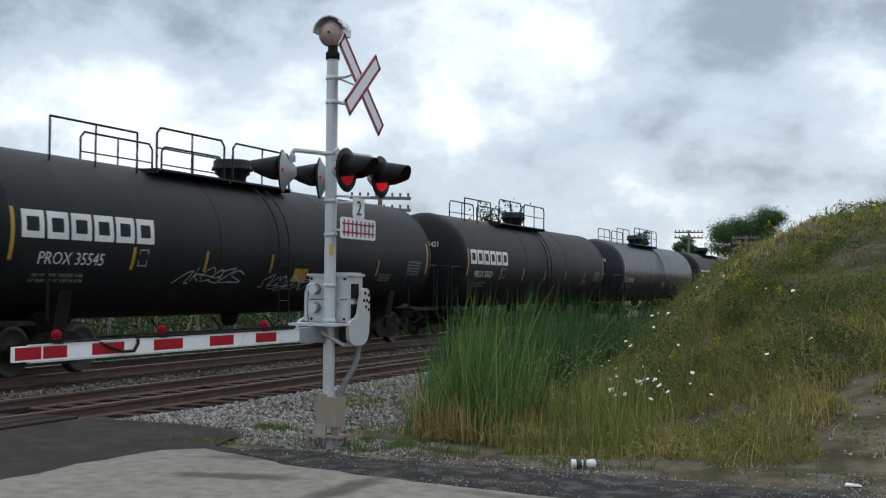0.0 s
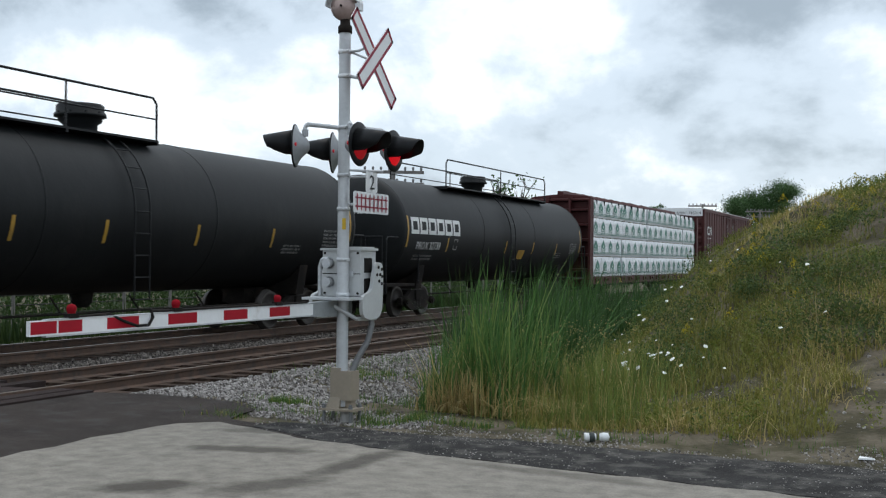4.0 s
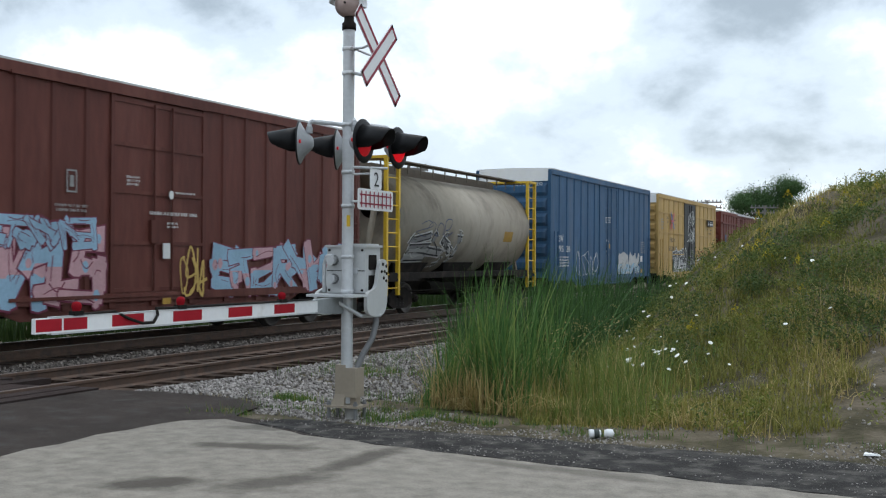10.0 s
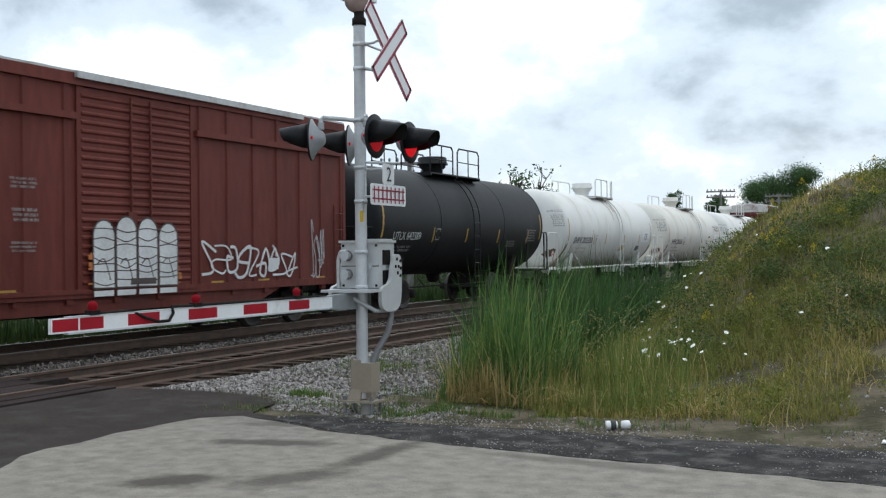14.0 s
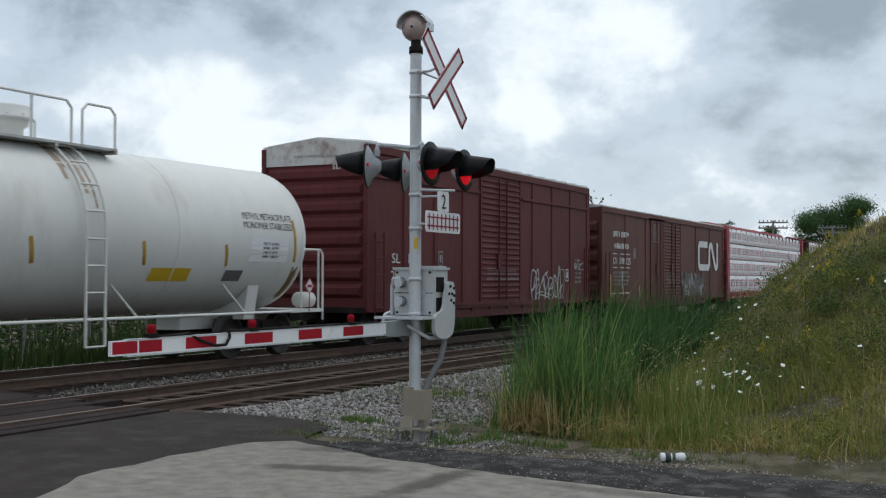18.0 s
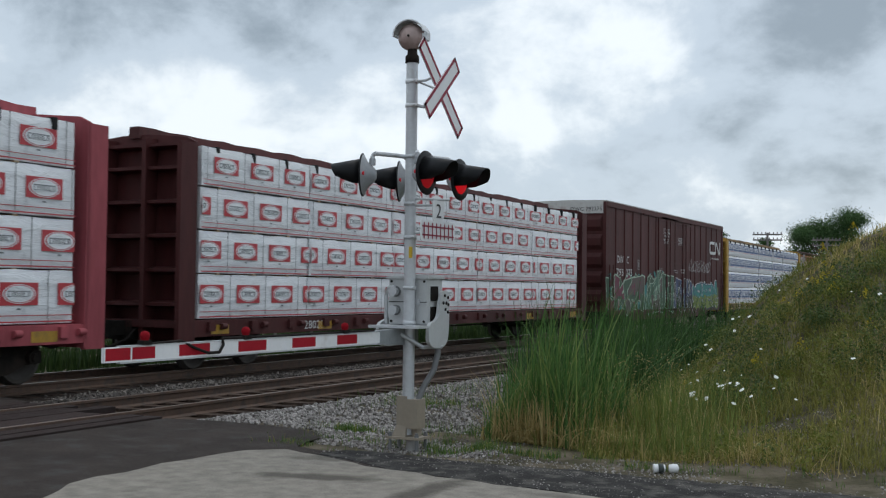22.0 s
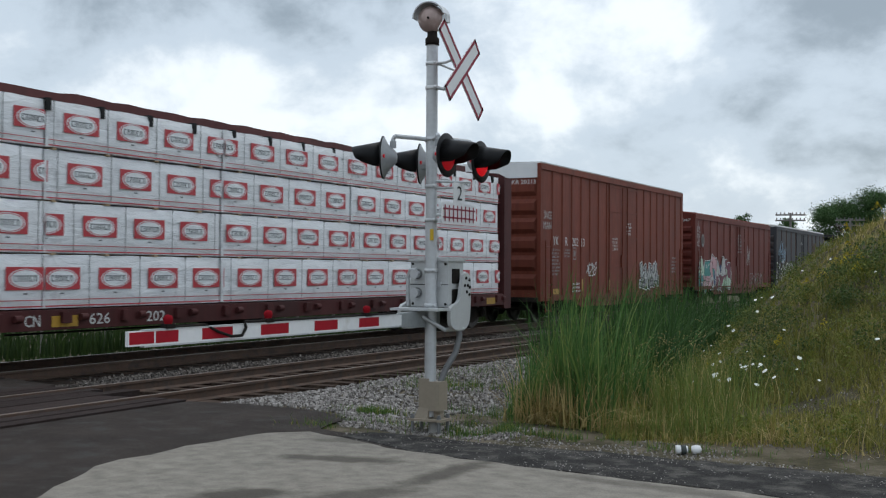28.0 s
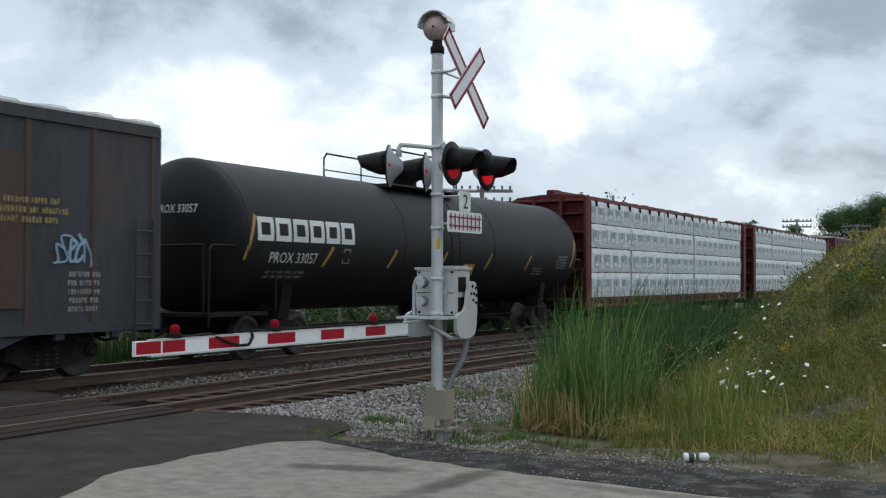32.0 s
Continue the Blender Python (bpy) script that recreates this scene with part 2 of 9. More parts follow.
# ---------------------------------------------------------------- mesh building
class Geo:
    """Collects points and faces for one mesh."""

    def __init__(self):
        self.v, self.f, self.s, self.k = [], [], [], []
        self.slot = 0

    def add(self, pts, faces, smooth=False):
        n = len(self.v)
        self.v.extend(tuple(p) for p in pts)
        for face in faces:
            self.f.append(tuple(n + i for i in face))
            self.s.append(smooth)
            self.k.append(self.slot)
        return self

    def box(self, x0, x1, y0, y1, z0, z1):
        return self.hexa([(x, y, z) for z in (z0, z1) for x, y in ((x0, y0), (x1, y0), (x1, y1), (x0, y1))])

    def hexa(self, p):
        return self.add(p, [(3, 2, 1, 0), (4, 5, 6, 7), (0, 1, 5, 4), (1, 2, 6, 5), (2, 3, 7, 6), (3, 0, 4, 7)])

    def tube(self, a, b, r, r2=None, n=12, caps=True):
        a, b = Vector(a), Vector(b)
        z = (b - a).normalized()
        x = z.orthogonal().normalized()
        y = z.cross(x)
        r2 = r if r2 is None else r2
        ring = [(math.cos(2 * math.pi * i / n), math.sin(2 * math.pi * i / n)) for i in range(n)]
        pts = [a + r * (c * x + s * y) for c, s in ring] + [b + r2 * (c * x + s * y) for c, s in ring]
        self.add(pts, [(i, (i + 1) % n, n + (i + 1) % n, n + i) for i in range(n)], True)
        if caps:
            self.add(pts[:n], [tuple(reversed(range(n)))])
            self.add(pts[n:], [tuple(range(n))])
        return self

    def pipe(self, pts, r, n=8):
        """A bent round bar through the points."""
        for a, b in zip(pts, pts[1:]):
            self.tube(a, b, r, n=n)
        return self

    def lathe(self, origin, axis, profile, n=24, smooth=True):
        """profile: rows of (along, radius)."""
        o, z = Vector(origin), Vector(axis).normalized()
        x = z.orthogonal().normalized()
        y = z.cross(x)
        pts, faces = [], []
        for h, r in profile:
            pts += [o + h * z + r * (math.cos(2 * math.pi * i / n) * x + math.sin(2 * math.pi * i / n) * y) for i in range(n)]
        for j in range(len(profile) - 1):
            faces += [(j * n + i, j * n + (i + 1) % n, (j + 1) * n + (i + 1) % n, (j + 1) * n + i) for i in range(n)]
        return self.add(pts, faces, smooth)

    def prism(self, outline, depth, at):
        """A flat outline of (u, v) pairs, thickened by depth; at(u, v, w) gives the place."""
        n = len(outline)
        pts = [at(u, v, 0.0) for u, v in outline] + [at(u, v, depth) for u, v in outline]
        faces = [tuple(range(n)), tuple(reversed(range(n, 2 * n)))]
        faces += [(i, n + i, n + (i + 1) % n, (i + 1) % n) for i in range(n)]
        return self.add(pts, faces)

    def mesh(self, name, mats):
        me = bpy.data.meshes.new(name)
        me.from_pydata(self.v, [], self.f)
        for m in mats if isinstance(mats, (list, tuple)) else [mats]:
            me.materials.append(m)
        me.polygons.foreach_set("use_smooth", self.s)
        me.polygons.foreach_set("material_index", self.k)
        me.update()
        bm = bmesh.new()
        bm.from_mesh(me)
        bmesh.ops.recalc_face_normals(bm, faces=bm.faces)
        bm.to_mesh(me)
        bm.free()
        return me


def part(name, g, mats, parent=None, label=""):
    ob = new(name, g.mesh(name, mats) if isinstance(g, Geo) else g)
    if parent:
        ob.parent = parent
    return tagged(ob, label)


def thing(name, label, category, group="", m=None):
    ob = tagged(new(name), label, category, group)
    ob.empty_display_size = 0.2
    if m is not None:
        ob.matrix_basis = m
    return ob


# ---------------------------------------------------------------- ground
NEAR_TRACK, FAR_TRACK = -11.3, -15.58
MAST = (-5.93, 10.85)


def step(a, b, v):
    v = min(max((v - a) / (b - a), 0.0), 1.0)
    return v * v * (3 - 2 * v)


def ground_z(x, y):
    """The lie of the land: a level crossing, a ditch beside the track and a weedy mound beyond the road's edge."""
    wild = step(9.6, 11.2, y) * step(-9.6, -8.0, x)
    z = -0.06
    # ditch between track and mound
    u = (x + 6.6) / 1.9
    z -= 0.55 * math.exp(-u * u) * step(12.0, 15.0, y)
    # mound
    x0 = -3.4 - 0.27 * (y - 10.5) if y < 24 else -7.05
    side = max((x - x0) / 3.05, 0.0)
    rise = 3.58 * (1 - math.exp(-(side**1.25)))
    ramp = min(max((y - 10.3) / 11.5, 0.0), 1.0)
    ramp = 0.35 * ramp + 0.65 * ramp * ramp * (3 - 2 * ramp)
    back = 1 - step(30, 48, y)
    z += rise * ramp * back * (1 - 0.5 * step(12, 30, x))
    if y > 9.8 and x > -9.0:
        amp = 0.05 + 0.16 * ramp * min(side, 1)
        z += wild * amp * (noise.noise((x * 0.9, y * 0.9, 3.0)) + 0.5 * noise.noise((x * 2.3, y * 2.3, 7.0)))
    # track bed
    z -= 0.12 * (1 - step(-10.2, -9.2, x)) + 0.2 * (1 - step(-10.0, -9.6, x))
    # fields behind the railway
    z -= 0.3 * (1 - step(-22.0, -18.5, x))
    return z


def axis(spans):
    out = []
    for a, b, d in spans:
        n = max(1, round((b - a) / d))
        out += [a + (b - a) * i / n for i in range(n)]
    return out + [spans[-1][1]]


def make_ground():
    xs = axis([(-4200, -400, 950), (-400, -60, 40), (-60, -20, 4), (-20, -10, 1.0), (-10, 8, 0.22), (8, 40, 2), (40, 400, 40), (400, 4200, 950)])
    ys = axis([(-4200, -400, 950), (-400, -20, 38), (-20, 8, 2), (8, 30, 0.22), (30, 60, 1.0), (60, 200, 10), (200, 4200, 500)])
    g = Geo()
    nx = len(xs)
    pts = [(x, y, ground_z(x, y)) for y in ys for x in xs]
    g.add(pts, [(j * nx + i, j * nx + i + 1, (j + 1) * nx + i + 1, (j + 1) * nx + i) for j in range(len(ys) - 1) for i in range(nx - 1)], True)
    tagged(part("ground", g, M["soil"]), "uneven grassy ground with bare soil and gravel", "ground", kind="structure")


M["soil"] = paint("weedy_soil", (0.085, 0.074, 0.044), 0.95, 0, 0.4, 4, grime=(0.16, 0.13, 0.098), grime_at=0.55, bump=1.0, bump_scale=18)
make_ground()


def slab(name, outline, top, thick, mat, label, category):
    """A flat sheet of paving over an outline of (x, y) with a bevelled rim."""
    n = len(outline)
    cx, cy = sum(p[0] for p in outline) / n, sum(p[1] for p in outline) / n
    g = Geo()
    rim = [(x + 0.02 * (x - cx) / 5, y + 0.02 * (y - cy) / 5, top - thick) for x, y in outline]
    pts = [(x, y, top) for x, y in outline] + rim
    g.add(pts, [tuple(range(n))] + [(i, (i + 1) % n, n + (i + 1) % n, n + i) for i in range(n)])
    return tagged(part(name, g, mat), label, category, kind="structure")


def ragged(pts, amp, seed, step_len=0.25):
    rnd = random.Random(seed)
    out = []
    for (ax, ay), (bx, by) in zip(pts, pts[1:]):
        n = max(1, int(math.hypot(bx - ax, by - ay) / step_len))
        for i in range(n):
            k = i / n
            out.append((ax + (bx - ax) * k + rnd.uniform(-amp, amp), ay + (by - ay) * k + rnd.uniform(-amp, amp)))
    return out + [pts[-1]]


def damp_stains(m, spots):
    """Damp oil-dark stains: (x, y, half length, half width, turn, strength), frayed by noise."""
    ns, ln = m.node_tree.nodes, m.node_tree.links
    b = ns["Principled BSDF"]
    source = b.inputs["Base Color"].links[0].from_socket
    co, fray = ns.new("ShaderNodeTexCoord"), ns.new("ShaderNodeTexNoise")
    fray.inputs["Scale"].default_value, fray.inputs["Detail"].default_value, fray.inputs["Roughness"].default_value = 3.4, 9, 0.72
    ln.new(co.outputs["Object"], fray.inputs["Vector"])
    total = None
    for x, y, a, w, turn, k in spots:
        mp, ball, rng = ns.new("ShaderNodeMapping"), ns.new("ShaderNodeVectorMath"), ns.new("ShaderNodeMapRange")
        mp.vector_type = "TEXTURE"
        mp.inputs["Location"].default_value, mp.inputs["Rotation"].default_value, mp.inputs["Scale"].default_value = (x, y, 0), (0, 0, radians(turn)), (a, w, 1)
        ln.new(co.outputs["Object"], mp.inputs[0])
        ball.operation = "LENGTH"
        ln.new(mp.outputs[0], ball.inputs[0])
        add = ns.new("ShaderNodeMath")
        add.operation = "MULTIPLY_ADD"
        add.inputs[1].default_value = 1.6
        ln.new(fray.outputs["Fac"], add.inputs[0])
        ln.new(ball.outputs["Value"], add.inputs[2])
        for key, value in (("From Min", 1.3), ("From Max", 1.9), ("To Min", k), ("To Max", 0.0)):
            rng.inputs[key].default_value = value
        ln.new(add.outputs[0], rng.inputs["Value"])
        if total is None:
            total = rng.outputs[0]
        else:
            mx = ns.new("ShaderNodeMath")
            mx.operation = "MAXIMUM"
            ln.new(total, mx.inputs[0])
            ln.new(rng.outputs[0], mx.inputs[1])
            total = mx.outputs[0]
    mix = ns.new("ShaderNodeMixRGB")
    mix.inputs[2].default_value = (0.066, 0.057, 0.048, 1)
    ln.new(total, mix.inputs[0])
    ln.new(source, mix.inputs[1])
    ln.new(mix.outputs[0], b.inputs["Base Color"])


damp_stains(M["asphalt_light"], [(-5.65, 8.65, 0.75, 0.2, 14, 0.75), (-4.5, 8.5, 0.95, 0.17, 88, 0.75), (-4.62, 7.35, 0.6, 0.26, 62, 0.7), (-5.4, 6.92, 0.5, 0.26, 38, 0.85), (-6.1, 9.7, 0.6, 0.2, 20, 0.5), (-2.9, 8.75, 1.1, 0.14, -8, 0.45)])
slab("road", ragged([(-9.85, -8), (30, -8), (30, 9.6), (1.0, 10.0), (-3.0, 10.2), (-6.6, 10.2), (-6.95, 10.3), (-7.15, 11.0), (-7.3, 11.3), (-7.75, 11.55), (-8.1, 11.65), (-8.65, 11.78), (-9.0, 11.7), (-9.85, 11.6)], 0.04, 3), -0.035, 0.06, M["asphalt_dark"], "dark patched asphalt road up to the rails", "road")
slab("pavement", ragged([(30, 7.2), (1.5, 8.45), (-1.0, 8.7), (-3.0, 8.95), (-4.7, 9.2), (-5.6, 9.45), (-6.9, 10.0), (-7.2, 9.7), (-7.3, 8.9), (-7.3, 8.0), (-7.25, 7.3), (-6.7, 6.2), (-5.5, 4.2), (-3, 1.5), (-1, -8), (30, -8)], 0.05, 5), -0.02, 0.03, M["asphalt_light"], "pale worn asphalt with damp stains", "road")
slab("shoulder", ragged([(30, 7.25), (1.5, 8.5), (-1.0, 8.75), (-3.0, 9.0), (-4.7, 9.25), (-5.6, 9.5), (-6.4, 9.9), (-6.3, 10.3), (-3, 10.2), (1, 10.1), (30, 9.4)], 0.06, 6), -0.028, 0.03, M["shoulder"], "crumbling dark asphalt and grit along the road", "road")


def make_track(cx, name, y0, y1):
    bed = Geo()
    low, edge = (-0.285, -0.4) if cx > -13 else (-0.175, -0.2)
    prof = [(-2.6, -0.5), (-1.75, low), (1.75, low), (2.6, edge)]
    ys = axis([(y0, y1, 6.0)])
    pts = [(cx + dx, y, z) for y in ys for dx, z in prof]
    bed.add(pts, [(j * 4 + i, j * 4 + i + 1, j * 4 + i + 5, j * 4 + i + 4) for j in range(len(ys) - 1) for i in range(3)], True)
    tagged(part("ballast_bed", bed, M["ballast"]), "grey crushed stone ballast under the track", "ballast", kind="structure")
    track = thing(name, "rusty steel rails on dark timber sleepers", "railway track", "railway tracks")
    track["kind"] = "structure"
    for side in (-0.75, 0.75):
        g = Geo()
        outline = [(-0.07, -0.17), (0.07, -0.17), (0.07, -0.155), (0.012, -0.13), (0.012, -0.045), (0.036, -0.035), (0.036, -0.004), (0.03, 0), (-0.03, 0), (-0.036, -0.004), (-0.036, -0.035), (-0.012, -0.045), (-0.012, -0.13), (-0.07, -0.155)]
        g.prism(outline, y1 - y0, lambda u, v, w: (cx + side + u, y0 + w, v))
        g.slot = 1
        g.box(cx + side - 0.027, cx + side + 0.027, y0, y1, 0.0, 0.003)
        part("rail", g, [M["rail"], M["rail_top"]], track)
    tie = Geo().box(-1.3, 1.3, -0.115, 0.115, -0.17, 0.0).mesh("tie", M["tie"])
    rnd = random.Random(int(-cx * 10))
    n, y = 0, y0
    rest = Geo()
    while y < y1:
        if 9.5 < y < 45:
            t = part("tie", tie, None, track)
            t.location, t.rotation_euler = (cx + rnd.uniform(-0.05, 0.05), y, -0.162 + rnd.uniform(-0.012, 0.008)), (0, 0, rnd.uniform(-0.02, 0.02))
        else:
            rest.box(cx - 1.3, cx + 1.3, y - 0.115, y + 0.115, -0.335, -0.162)
        y += 0.53
        n += 1
    tagged(part("far_ties", rest, M["tie"], track), kind="stuff")
    return track


make_track(NEAR_TRACK, "railway_track", -60, 220)
make_track(FAR_TRACK, "railway_track", -60, 320)


def crossing():
    """Worn planks beside and between the rails where the road crosses."""
    for cx, y1 in ((NEAR_TRACK, 11.9), (FAR_TRACK, 12.6)):
        deck = thing("crossing_deck", "worn dark brown planks between the rails", "level crossing", "crossing decks")
        deck["kind"] = "structure"
        rnd = random.Random(int(-cx))
        for i, x in enumerate((-1.32, -1.04, -0.51, -0.255, 0.0, 0.255, 0.51, 1.04, 1.32)):
            e = y1 + rnd.uniform(-0.25, 0.25) - 0.35 * (x > 0)
            for a, b in ((-8.0, -2.5), (-2.48, 3.2), (3.22, e)):
                g = Geo().box(cx + x - 0.122, cx + x + 0.122, a, b, -0.16, -0.008 + rnd.uniform(-0.006, 0.004))
                part("plank", g, M["plank"], deck)
    slab("road", ragged([(-14.1, -8), (-12.75, -8), (-12.75, 12.1), (-14.1, 12.5)], 0.03, 8), -0.02, 0.15, M["asphalt_dark"], "dark asphalt between the two tracks", "road")
    slab("road", ragged([(-40, -8), (-17.05, -8), (-17.05, 10.8), (-40, 9.5)], 0.03, 9), -0.02, 0.15, M["asphalt_dark"], "dark asphalt road beyond the tracks", "road")


crossing()


# ---------------------------------------------------------------- plants, stones, distance
def raw(name, verts, faces, mats, slots=None, smooth=False):
    me = bpy.data.meshes.new(name)
    me.from_pydata(verts, [], faces)
    for m in mats if isinstance(mats, (list, tuple)) else [mats]:
        me.materials.append(m)
    if slots:
        me.polygons.foreach_set("material_index", slots)
    if smooth:
        me.polygons.foreach_set("use_smooth", [True] * len(faces))
    return new(name, me)


class Blades:
    """Many thin bent leaves in one mesh."""

    def __init__(self, seed):
        self.v, self.f, self.k, self.rnd = [], [], [], random.Random(seed)

    def blade(self, x, y, z, h, w, lean, heading, slot=0, parts=3):
        n = len(self.v)
        cx, sx = math.cos(heading), math.sin(heading)
        px, py = -sx, cx
        tw = self.rnd.uniform(-0.8, 0.8)
        for i in range(parts + 1):
            t = i / parts
            off = lean * t * t
            k = w * (1 - t) ** 0.7 * 0.5 if i < parts else 0.0
            a = px * math.cos(tw) - cx * math.sin(tw), py * math.cos(tw) - sx * math.sin(tw)
            bx, by, bz = x + cx * off, y + sx * off, z + h * t - 0.35 * abs(lean) * t * t
            if i < parts:
                self.v += [(bx - a[0] * k, by - a[1] * k, bz), (bx + a[0] * k, by + a[1] * k, bz)]
            else:
                self.v.append((bx, by, bz))
        for i in range(parts - 1):
            b = n + 2 * i
            self.f.append((b, b + 1, b + 3, b + 2))
            self.k.append(slot)
        b = n + 2 * (parts - 1)
        self.f.append((b, b + 1, b + 2))
        self.k.append(slot)

    def leaf(self, p, size, slot=0):
        """A small free leaf of four corners."""
        r = self.rnd
        d = Vector((r.uniform(-1, 1), r.uniform(-1, 1), r.uniform(-0.6, 1))).normalized()
        e = d.orthogonal().normalized()
        e.rotate(Matrix.Rotation(r.uniform(0, 6.28), 3, d))
        n = len(self.v)
        p = Vector(p)
        self.v += [tuple(p - d * size), tuple(p + e * size * 0.45), tuple(p + d * size), tuple(p - e * size * 0.45)]
        self.f.append((n, n + 1, n + 2, n + 3))
        self.k.append(slot)

    def done(self, name, mats, label, category):
        ob = raw(name, self.v, self.f, mats, self.k)
        return tagged(ob, label, category, kind="stuff")


M["cattail"] = leafy("cattail_leaf", (0.045, 0.115, 0.028), (0.125, 0.225, 0.062), 0.28)
M["dry"] = leafy("dry_leaf", (0.32, 0.24, 0.09), (0.58, 0.46, 0.22))
M["grass"] = leafy("meadow_grass", (0.125, 0.132, 0.032), (0.205, 0.198, 0.052), 0.3)
M["grass_gold"] = leafy("seeding_grass", (0.191, 0.183, 0.039), (0.331, 0.296, 0.087))
M["weed"] = leafy("weed_leaf", (0.058, 0.092, 0.024), (0.135, 0.17, 0.046), 0.3)
M["petal"] = leafy("white_flower_heads", (0.74, 0.74, 0.68), (0.86, 0.86, 0.82), 0.1)
M["goldenrod"] = leafy("yellow_flower_plumes", (0.30, 0.24, 0.01), (0.50, 0.40, 0.03), 0.2)
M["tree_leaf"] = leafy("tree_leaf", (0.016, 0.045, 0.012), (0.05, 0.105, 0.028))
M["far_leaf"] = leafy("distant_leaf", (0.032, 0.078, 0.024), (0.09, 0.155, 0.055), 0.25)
M["bark"] = paint("grey_bark", (0.09, 0.075, 0.06), 0.9, 0, 0.3, 8)
# weathered wood, lightened to grey: distance haze put into the colour
M["pole_wood"] = paint("hazy_weathered_pole_wood", (0.22, 0.205, 0.19), 0.9, 0, 0.25, 8)


def mound_edge(y):
    return -3.4 - 0.27 * (y - 10.5)


def cattails():
    b = Blades(11)
    r = b.rnd
    clumps = []
    # near clump, its left end lower and thinner
    for _ in range(185):
        y = 11.95 + 3.6 * r.random() ** 1.25
        lo, hi = -5.40 - 0.46 * (y - 12.0), -3.95 - 0.34 * (y - 12.0)
        x = lo + (hi - lo) * r.random()
        if noise.noise((x * 1.3, y * 0.9, 1.0)) < -0.22:
            continue
        edge = (x - lo) / (hi - lo)
        clumps.append((x, y, (0.8 + 0.95 * step(0.05, 0.5, edge)) * r.uniform(0.5, 1.25), 15, 1.4))
    # the ditch behind
    for _ in range(620):
        y = 15.0 + 24 * r.random() ** 1.5
        lo, hi = max(-8.3, -6.0 - 0.46 * (y - 14)), mound_edge(min(y, 24)) + 0.1
        x = r.uniform(lo, hi)
        if noise.noise((x * 0.7, y * 0.5, 1.0)) < -0.3:
            continue
        clumps.append((x, y, r.uniform(1.35, 2.15), 15, 1.3))
    for x, y, tall, n, wide in clumps:
        for _ in range(n):
            a, d = r.uniform(0, 6.28), r.random() ** 0.5 * 0.2
            px, py = x + d * math.cos(a), y + d * math.sin(a)
            h = tall * r.uniform(0.4, 1.14)
            flop = r.random()
            lean = h * (0.08 + 0.26 * flop if flop < 0.75 else r.uniform(0.4, 0.85))
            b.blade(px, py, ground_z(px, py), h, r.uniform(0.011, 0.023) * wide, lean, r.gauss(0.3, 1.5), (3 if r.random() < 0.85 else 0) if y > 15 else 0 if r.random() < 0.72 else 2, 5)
        for _ in range(1 if y > 13.6 else 4):
            a, d = r.uniform(0, 6.28), r.random() * 0.3
            b.blade(x + d * math.cos(a), y + d * math.sin(a), ground_z(x, y), r.uniform(0.3, 1.1), r.uniform(0.009, 0.018), r.uniform(0.1, 0.7), r.uniform(0, 6.28), 1, 3)
    # straw at the foot of the near clump and some broken stems
    for _ in range(620):
        x = r.gauss(-4.95, 0.22) if r.random() < 0.75 else r.uniform(-5.6, -3.7)
        y = 11.68 + abs(r.gauss(0, 0.22)) + 0.1 * (-4.0 - x)
        b.blade(x, y, ground_z(x, y), r.uniform(0.12, 0.62), r.uniform(0.009, 0.02), r.uniform(0.02, 0.3), r.gauss(-1.4, 1.4), 1, 3)
    for _ in range(60):
        x, y = r.uniform(-5.2, -3.7), r.uniform(11.55, 12.0)
        b.blade(x, y, ground_z(x, y) + 0.04, r.uniform(0.12, 0.5), 0.022, r.uniform(0.5, 1.0), r.choice((0.5, 0.3, 3.0)) + r.uniform(-0.3, 0.3), 1, 4)
    b.done("cattails", [M["cattail"], M["dry"], M["cattail_pale"], M["cattail_deep"]], "tall green cattails with dry straw at their feet", "cattails")


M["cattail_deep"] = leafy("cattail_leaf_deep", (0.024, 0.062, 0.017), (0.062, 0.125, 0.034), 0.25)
M["cattail_pale"] = leafy("cattail_leaf_pale", (0.12, 0.18, 0.045), (0.25, 0.31, 0.09), 0.28)


def thin_grass():
    """Yellow-green grass with small pale seed heads between the cattails and the mound."""
    b = Blades(19)
    r = b.rnd
    for _ in range(5600):
        y = 11.55 + 4.2 * r.random() ** 1.4
        mid = -3.55 - 0.30 * (y - 11.7)
        x = mid + r.gauss(0, 0.52)
        if x > -2.5 or x < -5.7:
            continue
        if noise.noise((x * 1.6, y * 1.2, 4.0)) < -0.25:
            continue
        h = (0.2 + 0.7 * r.random() ** 1.5) * (0.5 + 0.5 * step(11.5, 12.8, y))
        b.blade(x, y, ground_z(x, y), h, r.uniform(0.006, 0.013), h * r.uniform(0.05, 0.5), r.uniform(0, 6.28), r.choice((0, 0, 0, 0, 0, 0, 0, 1, 2)), 3)
    for _ in range(230):
        y = 12.2 + 3.4 * r.random()
        x = -3.6 - 0.34 * (y - 11.7) + r.gauss(0, 0.4)
        z = ground_z(x, y) + r.uniform(0.45, 1.05)
        for _ in range(3):
            b.leaf((x + r.gauss(0, 0.02), y, z + r.gauss(0, 0.04)), r.uniform(0.007, 0.015), 3)
    b.done("seeding_grass", [M["thin"], M["grass_gold"], M["dry"], M["dry"]], "thin yellow-green grass with pale seed heads", "grass")


M["thin"] = leafy("thin_grass_leaf", (0.10, 0.145, 0.032), (0.22, 0.27, 0.07), 0.3)


